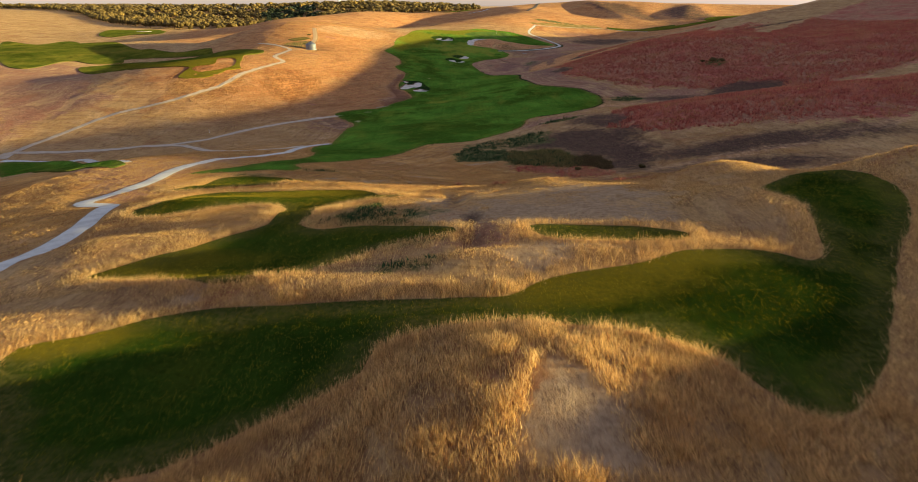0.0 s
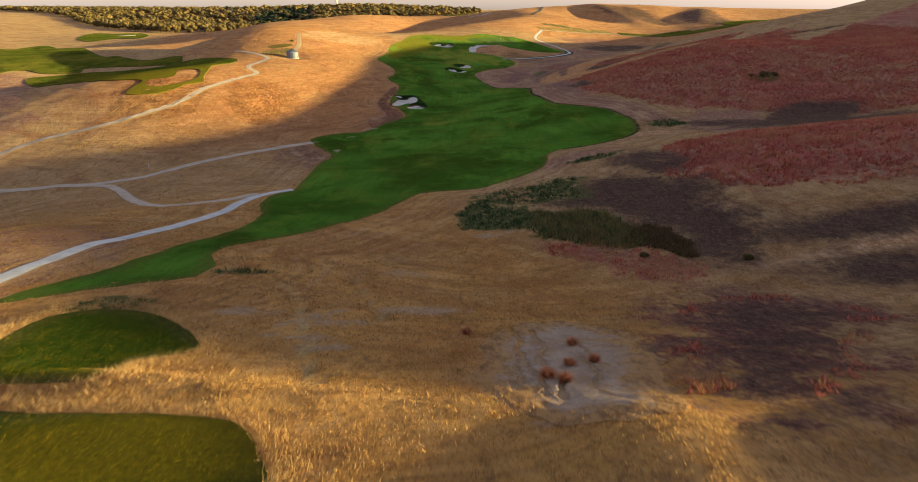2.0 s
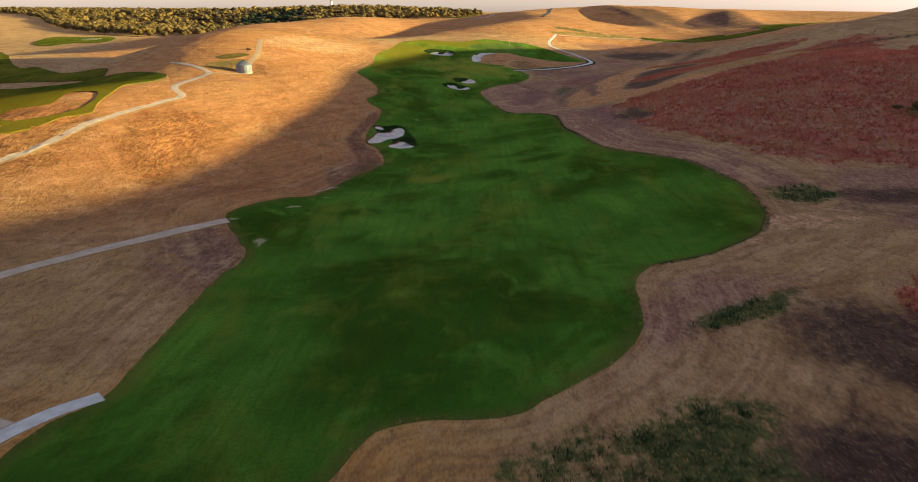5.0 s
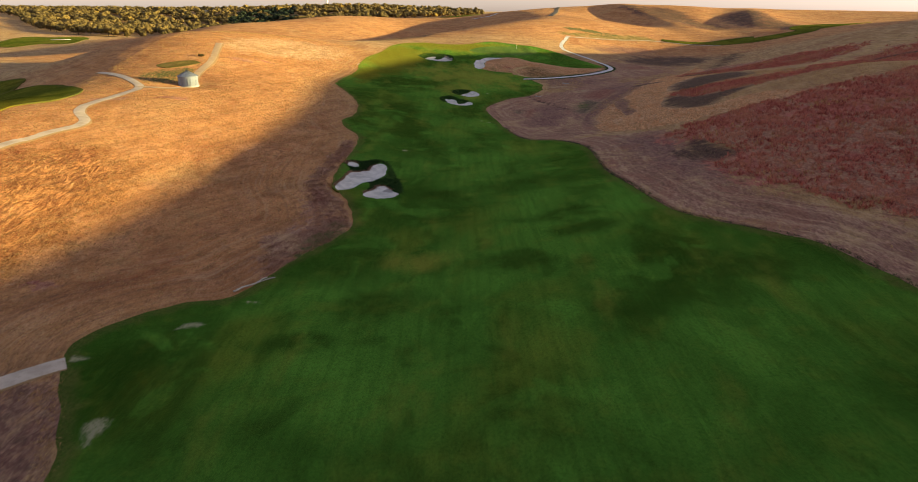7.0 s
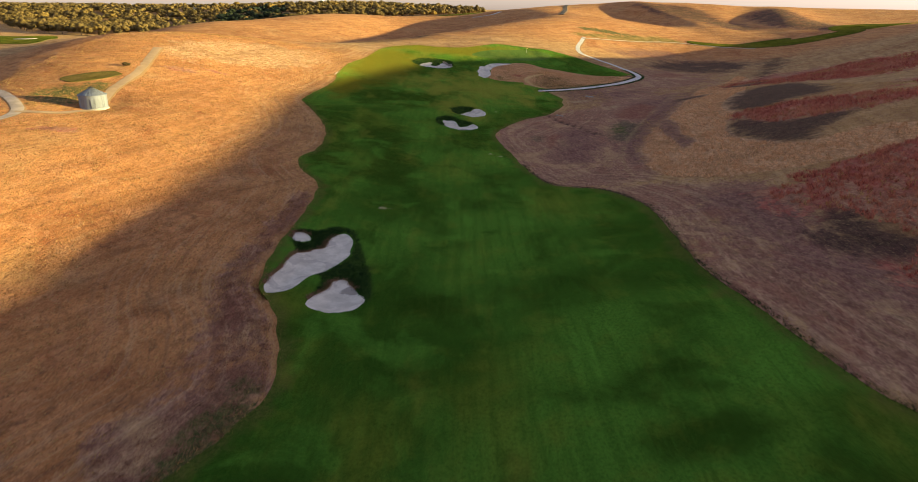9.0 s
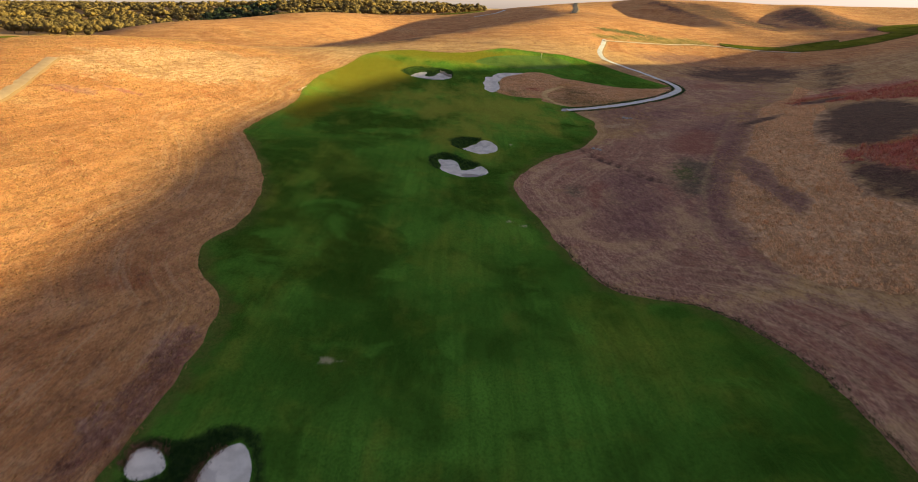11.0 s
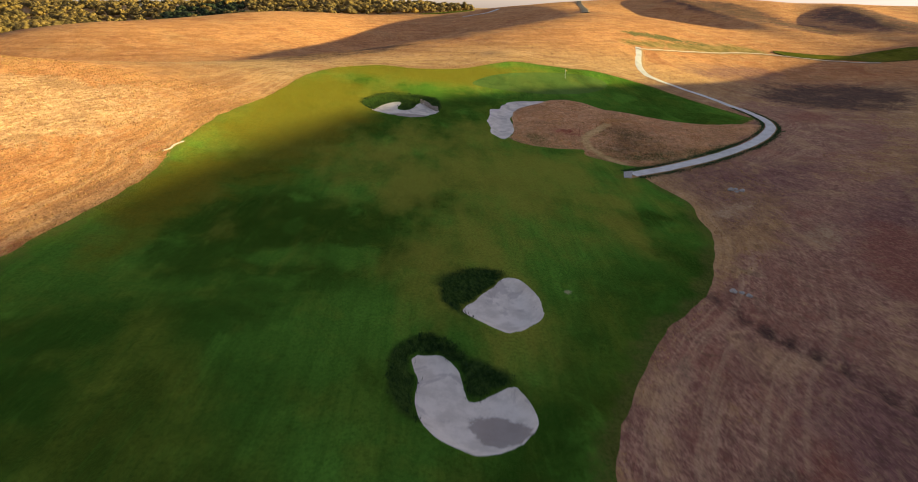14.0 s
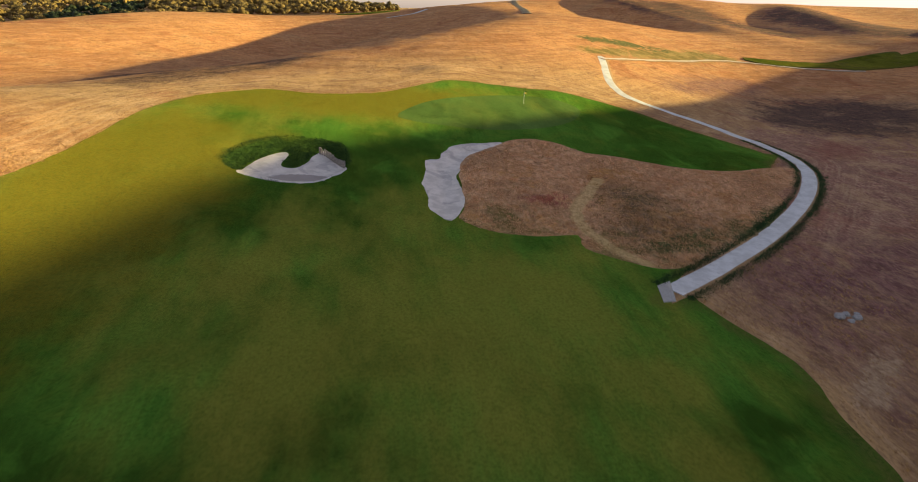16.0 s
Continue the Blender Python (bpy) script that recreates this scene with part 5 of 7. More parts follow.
LUSH = [(58, 225, 6, 5, 30), (28, 177.5, 7, 2.2, 25), (16, 158, 7, 4, 30), (42, 394, 6, 2, 85), (-7, 49, 6, 3, 10), (-30, 92, 4, 3, 0), (100, 260, 5, 4, 0), (50, 474, 10, 2.5, 35), (36, 467, 7, 2.5, 30), (-24.4, 106.4, 3.6, 1.3, 15), (85, 620, 20, 5, 20), (22.6, 411.6, 2.2, 1.4, 0), (-4.5, 41, 5, 2, -20), (-3, 34, 2.5, 1, 0)]
FURROW = [(-100, 262, 22, 12, 100)]
RUSSET_SLOPE = [(-28, 238), (-18, 300), (-28, 340), (-42, 400), (-46, 480), (-120, 480), (-140, 300), (-90, 238)]
# outline, softness in metres, density
AREAS = {
    "red": [(RED_SLOPE, 13, 1.0), (RED_KNOLL, 11, 1.05), (RED_GULLY, 6, 1.0), (GULLY_RED, 3, 1.0), (RED_HIGH, 14, 0.9), (RED_BAND, 9, 1.0), (RED_HILL, 4, 1.0), (FAR_BAND_A, 14, 0.8), (FAR_BAND_B, 14, 0.75), (SHADED_ROUGH, 12, 0.8), (ISLAND_RED, 4, 0.55)],
    "straw": [(STRAW_FIELD, 2.2, 1.0), (STRAW_STREAK, 2.5, 0.9), (HILL_STRAW, 14, 0.85)],
    # burnt grass; also painted shade on the rough below the tees, vale and far bands
    "char_shade": [(BURNT_GULLY, 12, 1.2), (GULLY_CHAR, 5, 1.1), (GULLY_BROWN, 4, 0.7), (BURNT_HIGH, 9, 1.0), (BURNT_BAND, 6, 1.0), (BURNT_HILL, 5, 1.0), (CHAR_DRAW, 9, 1.0), (DARK_FAR, 9, 0.65), (BURNT_FLOOR, 14, 0.8), (SHADED_VALE, 8, 0.6), (FAR_BAND_A, 16, 0.8), (FAR_BAND_B, 16, 0.75), (SHADED_ROUGH, 14, 0.85), (TRACK_DARK, 14, 0.42)],
    "lush": [(GULLY_BRUSH, 3.5, 1.0), (GULLY_GREEN, 5, 0.7), (EDGE_WEEDS, 4, 0.7), (TEE_WEEDS, 3, 0.75), (BIN_BRUSH, 5, 0.6)],
    "bare": [(KNOLL_BARE, 2.0, 0.9), (HOLLOW_BARE, 1.5, 0.9), (TRAIL_BARE, 1.5, 0.9), (TEE_FLAT, 8, 0.55), (TEE_BARE, 4, 0.95), (ERODED, 6, 0.8)],
    "mown": [(MOWN_SLOPE, 6, 0.85), (MOWN_FLOOR, 6, 1.0), (MOWN_RED, 6, 0.9), (MOWN_STRIP, 6, 0.9), (EDGE_DARK, 4, 0.75), (LEFT_DARK, 12, 0.9), (TEE_SLOPE, 6, 0.9), (TRACK_DARK, 12, 0.8), (BROWN_DRAW, 8, 0.9)],
    "furrow": [(FURROWS, 10, 1.0)],
    "russet": [(RUSSET_SLOPE, 40, 1.0), (RUSSET_FAR, 40, 0.9)],
    "golden": [(GOLDEN_HILL, 16, 1.0)],
    "olive": [(FAR_LANE, 7, 0.95)],
    "plum": [(TEE_BARE, 6, 0.6), (PLUM_EAST, 9, 0.75), (PLUM_SLOPE, 12, 0.9), (PLUM_FLOOR, 6, 1.0), (PLUM_WEST, 9, 0.8), (PLUM_ARC, 2.5, 1.0), (MOWN_RED, 10, 0.8), (WET_FLOOR, 14, 0.9), (BURNT_FLOOR, 30, 0.7)],
    "rust": [(TEE_RUST, 3, 0.85), (RUST_FLOOR, 6, 1.0), (RUST_STREAK, 3, 0.9), (RED_MOUND, 5, 0.9)],
    "grey": [(WET_PATCH, 6, 1.0), (GREY_SPOT, 3, 0.9), (ISLAND_DARK, 9, 0.6)],
}
ROWS_OF = {"red": RED_GRASS, "straw": STRAW, "char_shade": CHAR, "lush": LUSH, "bare": BARE, "mown": MOWN, "furrow": FURROW}
# worn lines over the ground: course, half width
TRAILS = [(RIDGE_A, 0.9, 0.75), (RIDGE_B, 0.8, 0.7), (RILL, 0.9, 0.8), (FLOOR_TRAIL, 1.4, 0.5), (ISLAND_TRAIL, 0.9, 1.3)]
DITCHES = [(DITCH, 0.8, 0.6, 0.9), ([(112.0, 362.0), (132.0, 392.0), (151.4, 413.5), (164.9, 419.5), (182.3, 416.7), (205.0, 405.0)], 2.2, 0.4, 0.9), (TEE_GULLY, 0.5, 0.35, 0.7), (RIDGE_A, 0.45, 0.30, 0.50), (RIDGE_B, 0.45, 0.35, 0.55)]


def cover(x, y, name):
    best = 0.85 * ellipses(x, y, ROWS_OF[name]) if name in ROWS_OF else np.zeros(x.shape)
    for line, soft, most in AREAS.get(name, ()):
        best = np.maximum(best, most * np.clip(0.55 - signed(x, y, smooth(line, 3.0)) / soft, 0, 1))
    if name == "char_shade":
        # darker along the middle of each ditch
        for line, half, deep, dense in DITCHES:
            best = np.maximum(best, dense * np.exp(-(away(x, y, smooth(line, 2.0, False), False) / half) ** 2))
    return best


def trail_cover(x, y):
    best = np.zeros(x.shape)
    for line, half, dense in TRAILS:
        best = np.maximum(best, dense * np.exp(-(away(x, y, smooth(line, 2.0, False), False) / half) ** 2))
    return best


CRACKS = [(wavy(smooth(c, 0.45, False), 0.8, 95), w) for c, w in ((CRACK_A, 0.15), (CRACK_B, 0.12), (CRACK_C, 0.10), (CRACK_D, 0.10))]


def soil(x, y):
    """The ground of the rough, with its small bumps and the ditch."""
    x, y = np.asarray(x, float), np.asarray(y, float)
    calm = np.clip(signed(x, y, FAIRWAY) / 4, 0, 1)
    for t in TEES:
        calm = np.minimum(calm, np.clip(signed(x, y, t) / 3, 0, 1))
    z = land(x, y) + calm * (0.14 * ripple(x, y, 9.0, 12) + 0.08 * ripple(x, y, 5.2, 13))
    z = z + 0.75 * np.maximum(0, ripple(x * 1.5, y * 0.7, 4.6, 77)) * cover(x, y, "furrow")
    for line, half, deep, dense in DITCHES:
        z = z - deep * calm * np.exp(-(away(x, y, smooth(line, 2.0, False), False) / (half * 1.2)) ** 2)
    return z


ground = None


def build_ground():
    near = (np.abs(X) < 330) & (Y > -25) & (Y < 700)
    x, y = X[near], Y[near]
    z = soil(x, y)
    # the ground keeps clear below the turf and the sand that lie on it
    for line, start, room in [(FAIRWAY, 2.8, 3.0), (FAIRWAY_TWO, 7.0, 6.0)] + [(t, 2.4, 2.5) for t in TEES]:
        d = signed(x, y, line)
        z -= 2.6 * np.clip((-d - start) / room, 0, 1)
    for line in sands:
        z -= 1.7 * np.clip((1.2 - signed(x, y, line)) / 1.2, 0, 1)
    z -= 2.2 * np.clip(1.0 - signed(x, y, ISLAND_LINE) / 1.0, 0, 1) * (signed(x, y, FAIRWAY) < -0.4)
    Zg[near] = z
    nx, ny = len(gx), len(gy)
    i = np.arange(nx * ny).reshape(ny, nx)
    faces = np.stack([i[:-1, :-1], i[:-1, 1:], i[1:, 1:], i[1:, :-1]], -1).reshape(-1, 4)
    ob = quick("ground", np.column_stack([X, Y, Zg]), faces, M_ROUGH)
    for name in ("red", "straw", "mown", "bare", "char_shade", "lush", "furrow", "russet", "golden", "plum", "rust", "grey", "olive"):
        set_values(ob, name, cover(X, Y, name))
    set_values(ob, "trail", trail_cover(X, Y))
    set_values(ob, "edge", np.clip(signed(X, Y, FAIRWAY), -9, 60))
    return tagged(ob, "rolling prairie of dry tan and reddish grass with bare patches", "ground", kind="structure")


sands = [b[0] for b in BUNKERS]
ground = build_ground()
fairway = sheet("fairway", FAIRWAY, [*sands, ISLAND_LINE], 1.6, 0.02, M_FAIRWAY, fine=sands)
tagged(fairway, "long winding fairway of close-mown dark green grass", "fairway", kind="structure")
island = sheet("rough_island", ISLAND_LINE, [], 0.8, 0.03, M_ROUGH)
ix = np.array([v.co[:2] for v in island.data.vertices])
for name in ("bare", "lush", "char_shade", "red", "grey"):
    set_values(island, name, cover(ix[:, 0], ix[:, 1], name))
set_values(island, "trail", trail_cover(ix[:, 0], ix[:, 1]))
set_values(island, "edge", np.full(len(ix), 60.0))
set_values(island, "golden", np.full(len(ix), 0.8))
set_values(island, "straw", np.full(len(ix), 0.62))
tagged(island, "island of unmown native grass between the green and the cart path", "rough", kind="structure")
for i, line in enumerate(TEES):
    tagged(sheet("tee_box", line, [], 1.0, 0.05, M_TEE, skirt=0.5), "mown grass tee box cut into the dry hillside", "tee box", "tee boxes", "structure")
tagged(sheet("putting_green", GREEN_LINE, [], 1.3, 0.045, M_GREEN, skirt=0, rim=0), "smooth oval putting green, paler than the grass round it", "putting green", kind="structure")
tagged(sheet("next_fairway", FAIRWAY_TWO, [], 3.0, 0.30, M_FAR, skirt=0.8), "mown fairway of the neighbouring hole beyond the gravel path", "fairway", kind="structure")
tagged(sheet("next_green", GREEN_TWO, [], 3.0, 0.30, M_FAR, skirt=0.8), "distant mown green on a low rise", "putting green", kind="structure")
tagged(sheet("next_approach", APPROACH_TWO, [APPROACH_ROUGH], 2.0, 0.30, M_FAR, skirt=0.8), "mown approach with tongues round patches of rough", "fairway", kind="structure")
for line in (FAR_LANE_LOW, FAR_LANE_END, FAR_GREEN, FAR_TEE):
    tagged(sheet("far_fairway", smooth(line, 4.0), [], 4.0, 0.28, M_FAR, skirt=0.9), "distant strip of mown grass below the far hill", "fairway", "distant fairways", "structure")
tagged(sheet("back_green", smooth(BACK_GREEN, 2.5), [], 2.5, 0.25, M_FAIRWAY, skirt=0.5), "strip of dark mown grass behind the path end", "fairway", kind="structure")
tagged(sheet("lawn", BIN_LAWN_LINE, [], 2.0, 0.15, M_LAWN, skirt=0.4), "small mown grass patch beside the grain bin", "lawn", kind="structure")
labels = ["long pale sand bunker with a grassy lip", "round pale sand bunker below a grass bank", "small pale sand bunker", "kidney-shaped sand bunker with damp patches and dark grass banks",
          "oval pale sand bunker with a dark grass bank", "horseshoe sand bunker with a grass tongue and eroded wall", "narrow pale sand bunker beside unmown grass"]
for line, text in zip(sands, labels):
    tagged(sheet("bunker", line, [], 0.8, 0.02, M_SAND, skirt=0), text, "bunker", "bunkers", "structure")
FAR_SAND = smooth([(-381, 790), (-374, 786), (-366, 789), (-364, 796), (-370, 800), (-379, 797)], 1.5)
tagged(sheet("bunker", FAR_SAND, [], 2.0, 0.5, M_SAND, skirt=0.6), "small pale bunker before the distant green", "bunker", "bunkers", "structure")
for name, line, width, mat, text in (
        ("cart_path", PATH_TEES, 2.0, M_PATH, "pale concrete cart path winding past the tees"),
        ("cart_path", PATH_GREEN, 2.3, M_PATH, "pale concrete cart path curving past the green"),
        ("cart_path", PATH_HILL, 2.2, M_TRACK, "gravel cart path climbing the sunlit hill"),
        ("gravel_track", PATH_LINK, 2.0, M_TRACK, "gravel track that joins the cart path"),
        ("gravel_track", TRACK, 2.6, M_TRACK, "straight gravel track to the fairway's edge"),
        ("cart_path", PATH_FAR, 1.8, M_TRACK, "distant pale cart path beside a strip of mown grass"),
        ("cart_path", PATH_RIDGE, 3.0, M_PATH, "distant pale path near the skyline"),
        ("dirt_road", ROAD_CUT, 3.2, M_BARK, "dark dirt road over the far ridge"),
        ("gravel_track", PATH_BIN, 2.2, M_TWO, "gravel track past the grain bin over the hill"),
        ("cart_path", PATH_STUB, 2.6, M_PATH, "pale path end beside a strip of mown grass")):
    tagged(ribbon(name, line, width, 0.20 if line in (PATH_FAR, PATH_RIDGE, ROAD_CUT) else 0.05, mat), text, "path", kind="structure")


# ---------------------------------------------------------------- grass
def tuft_field(name, x, y, size, count, width, material, label, seed, spread=0.35, height=soil, lift=0.0):
    """Tufts of leaning blades at the given places; size: their height in metres."""
    r = np.random.RandomState(seed)
    n = len(x)
    z = height(x, y) + lift
    m = n * count
    bx = np.repeat(x, count) + r.normal(0, spread, m) * 0.5
    by = np.repeat(y, count) + r.normal(0, spread, m) * 0.5
    bz = np.repeat(z, count) - 0.05
    tall = np.repeat(size, count) * r.uniform(0.55, 1.15, m)
    a = r.uniform(0, 2 * math.pi, m)
    lean = r.uniform(0.2, 0.9, m) * tall
    dx, dy = np.cos(a) * lean, np.sin(a) * lean
    f = r.uniform(0, 2 * math.pi, m)
    w = width * r.uniform(0.6, 1.3, m)
    wx, wy = np.cos(f) * w, np.sin(f) * w
    v = np.stack([np.stack([bx - wx, by - wy, bz], 1), np.stack([bx + wx, by + wy, bz], 1),
                  np.stack([bx + dx, by + dy, bz + tall], 1)], 1).reshape(-1, 3)
    me = bpy.data.meshes.new(name)
    me.vertices.add(len(v))
    me.vertices.foreach_set("co", v.ravel().astype(np.float32))
    me.loops.add(3 * m)
    me.loops.foreach_set("vertex_index", np.arange(3 * m, dtype=np.int32))
    me.polygons.add(m)
    me.polygons.foreach_set("loop_start", np.arange(0, 3 * m, 3, dtype=np.int32))
    me.materials.append(material)
    me.update(calc_edges=True)
    me.validate()
    return tagged(new(name, me), label, "grass", kind="stuff")


PATHS = [(smooth(p, 2.0, False), w) for p, w in ((PATH_TEES, 2.6), (PATH_GREEN, 2.5), (PATH_HILL, 2.6), (PATH_LINK, 2.6), (TRACK, 2.6), (PATH_BIN, 3.0))]


def free(x, y, gap=0.25):
    ok = signed(x, y, FAIRWAY) > gap
    ok |= signed(x, y, ISLAND_LINE) < -gap
    for line in (*TEES, FAIRWAY_TWO, APPROACH_TWO, GREEN_TWO, BIN_LAWN_LINE, *sands):
        ok &= signed(x, y, line) > gap
    for line, w in PATHS:
        ok &= away(x, y, line, False) > w / 2 + 0.25
    return ok


def scatter(n, x0, x1, y0, y1, seed):
    r = np.random.RandomState(seed)
    x, y = r.uniform(x0, x1, n), r.uniform(y0, y1, n)
    k = free(x, y)
    return x[k], y[k]


def grow():
    # the tee hill, dense
    for k, (n, x0, x1, y0, y1) in enumerate(((190000, -30, 32, 9, 62), (150000, -60, 60, 45, 130))):
        x, y = scatter(n, x0, x1, y0, y1, 101 + 50 * k)
        clump = 0.5 + 0.5 * ripple(x, y, 4.0, 55)
        fine = 0.5 + 0.5 * ripple(x, y, 1.6, 62)
        keep = (cover(x, y, "bare") < 0.4 + 0.25 * ripple(x, y, 2.2, 61)) & (cover(x, y, "char_shade") < 0.35) & (np.random.RandomState(7).uniform(0, 1, len(x)) < 0.25 + 0.5 * clump + 0.4 * fine)
        x, y, clump, fine = x[keep], y[keep], clump[keep], fine[keep]
        tuft_field("dry_grass", x, y, (0.06 + 0.10 * clump ** 2 + 0.07 * fine ** 2) * (1 + 0.7 * k), 5 - k, 0.024 + 0.012 * k, (M_DRY, M_PRAIRIE)[k], "shin-high dry golden grass over the tee hill", 1 + k)
    # rims of the tees, where the grass stands taller
    r = np.random.RandomState(4)
    rows = [np.repeat(line, 70, 0) for line in TEES]
    q = np.concatenate(rows)
    q = q + r.normal(0, 0.95, q.shape)
    q = q[free(q[:, 0], q[:, 1], 0.05)]
    tuft_field("tall_grass", q[:, 0], q[:, 1], r.uniform(0.18, 0.55, len(q)), 7, 0.015, M_DRY, "taller golden grass along the rims of the tees", 2)
    # the knoll below the start, knee-high
    x, y = scatter(26000, -10, 16, 8, 31, 131)
    clump = 0.5 + 0.5 * ripple(x, y, 3.2, 65)
    keep = (cover(x, y, "bare") < 0.55) & (np.random.RandomState(8).uniform(0, 1, len(x)) < 0.15 + 1.1 * clump ** 2)
    x, y, clump = x[keep], y[keep], clump[keep]
    tuft_field("knoll_grass", x, y, 0.26 + 0.55 * clump ** 1.5, 12, 0.018, M_DRY, "dense knee-high golden grass on the knoll", 15)
    # the valley sides
    x, y = scatter(110000, -110, -18, 120, 480, 102)
    x2, y2 = scatter(80000, 8, 115, 130, 520, 103)
    x, y = np.concatenate([x, x2]), np.concatenate([y, y2])
    ok = (cover(x, y, "red") < 0.6) & (cover(x, y, "char_shade") < 0.30) & (cover(x, y, "mown") < 0.7)
    x, y = x[ok], y[ok]
    tuft_field("prairie_grass", x, y, 0.12 + 0.22 * (0.5 + 0.5 * ripple(x, y, 11.0, 56)), 3, 0.055, M_PRAIRIE, "dry tan prairie grass on the valley's slopes", 3)
    # the island by the green
    x, y = scatter(24000, 8, 74, 458, 506, 106)
    k = (signed(x, y, ISLAND_LINE) < -0.1) & (trail_cover(x, y) < 0.5)
    x, y = x[k], y[k]
    tuft_field("island_grass", x, y, 0.10 + 0.30 * (0.5 + 0.5 * ripple(x, y, 4.0, 66)) ** 2, 8, 0.035, M_STRAW, "uneven native grass on the island beside the green", 21, height=land, lift=0.05)
    k = cover(x, y, "grey") + 0.35 * ripple(x, y, 6.0, 69) > 0.30 + np.random.RandomState(37).uniform(-0.25, 0.45, len(x))
    tuft_field("island_brush", x[k], y[k], 0.18 + 0.40 * (0.5 + 0.5 * ripple(x[k], y[k], 3.0, 73)) ** 2, 6, 0.03, M_OLIVE, "olive and straw-coloured tall grass on the island", 23, height=land, lift=0.05)
    # red grass on the slope
    x, y = scatter(120000, 10, 210, 70, 480, 104)
    ok = (cover(x, y, "red") + 0.35 * ripple(x, y, 9.0, 58) > 0.5) & (cover(x, y, "char_shade") < 0.6)
    x, y = x[ok], y[ok]
    thin = np.clip(1.5 * ripple(x * 0.8, y, 13.0, 81) - 0.2, 0, 0.85) * (y > 195)
    red = np.random.RandomState(30).uniform(0, 1, len(x)) > thin
    bx, by = x[red], y[red]
    tuft_field("bluestem_grass", bx, by, (0.45 + 0.5 * (0.5 + 0.5 * ripple(bx, by, 8.0, 57))) * np.where(by < 130, 0.6, 1), 8, 0.075, M_RED, "stand of tall russet-red prairie grass on the shaded slope", 5)
    # pale wisps between the red stands
    k = np.random.RandomState(31).uniform(0, 1, len(x)) < 0.9 * np.clip(1.6 * ripple(x * 0.8, y, 13.0, 81) - 0.10, 0, 1)
    tuft_field("straw_wisps", x[k], y[k], 0.45 + 0.45 * (0.5 + 0.5 * ripple(x[k], y[k], 5.0, 82)), 6, 0.06, M_PRAIRIE, "tan-gold wisps of grass among the red stands", 32)
    # standing straw on the shoulder above the valley floor
    x, y = scatter(70000, 36, 124, 316, 512, 111)
    k = (signed(x, y, smooth(STRAW_FIELD, 2.0)) < 0.15) & (cover(x, y, "plum") < 0.45) & (cover(x, y, "char_shade") < 0.35) & (cover(x, y, "red") < 0.5)
    k &= np.random.RandomState(33).uniform(0, 1, len(x)) < 0.55 + 0.45 * ripple(x, y * 0.6, 7.0, 83)
    x, y = x[k], y[k]
    tuft_field("standing_straw", x, y, 0.25 + 0.40 * (0.5 + 0.5 * ripple(x, y, 7.0, 84)), 6, 0.055, M_STRAW, "uncut golden straw on the shoulder above the valley floor", 34)
    # darker grass along the path by the green
    line = smooth(PATH_GREEN[:9], 0.3, False)
    nrm = np.column_stack([-np.gradient(line[:, 1]), np.gradient(line[:, 0])])
    nrm /= np.linalg.norm(nrm, axis=1)[:, None]
    rr = np.random.RandomState(35)
    q = np.concatenate([np.repeat(line, 9, 0) + np.repeat(nrm, 9, 0) * (side * (1.5 + np.abs(rr.normal(0, 0.5, 9 * len(line)))))[:, None] for side in (-1, 1)])
    tuft_field("path_verge", q[:, 0], q[:, 1], rr.uniform(0.10, 0.28, len(q)), 6, 0.03, M_WEED, "dark green verge along the concrete path", 36, height=top, lift=0.04)
    # weeds in the gully
    x, y = scatter(44000, -40, 75, 30, 240, 105)
    ok = cover(x, y, "lush") + 0.3 * ripple(x, y, 5.0, 59) > 0.55
    x, y = x[ok], y[ok]
    tuft_field("gully_weeds", x, y, (0.4 + 0.8 * (0.5 + 0.5 * ripple(x, y, 6.0, 60)) ** 2) * np.where(y < 100, 0.55, 1), 7, 0.05, M_WEED, "dark green weeds and sedge in the gully", 6)
    # reddish scrub along the fairway's west edge
    x, y = scatter(26000, -34, -18, 248, 332, 110)
    k = (cover(x, y, "mown") + 0.3 * ripple(x, y, 5.0, 76) > 0.45) & (signed(x, y, FAIRWAY) < 6.5)
    x, y = x[k], y[k]
    tuft_field("edge_scrub", x, y, 0.10 + 0.30 * (0.5 + 0.5 * ripple(x, y, 3.0, 77)) ** 2, 6, 0.035, M_LIP, "low reddish-brown scrub along the fairway's edge", 25)
    # dense weeds between the tees
    x, y = scatter(5200, -18, -3, 42, 74, 109)
    k = signed(x, y, smooth(TEE_WEEDS, 1.0)) + 1.4 * ripple(x, y, 3.0, 74) + 1.1 * ripple(x, y, 1.5, 78) < -0.1
    x, y = x[k], y[k]
    tuft_field("tee_weeds", x, y, 0.18 + 0.34 * (0.5 + 0.5 * ripple(x, y, 2.6, 75)), 8, 0.026, M_WEED, "dark green weeds on the bank between the tees", 24)
    # taller olive brush on the gully's upper side
    x, y = scatter(1500, 10, 28, 118, 146, 107)
    k = (signed(x, y, smooth(GULLY_BRUSH, 2.0)) < -0.3) & (x > 11.5 + 2 * ripple(x, y, 6.0, 68))
    x, y = x[k], y[k]
    tuft_field("olive_brush", x, y, 0.45 + 0.8 * (0.5 + 0.5 * ripple(x, y, 4.5, 67)), 11, 0.05, M_OLIVE, "tall olive-brown brush in the gully", 22, spread=0.7)
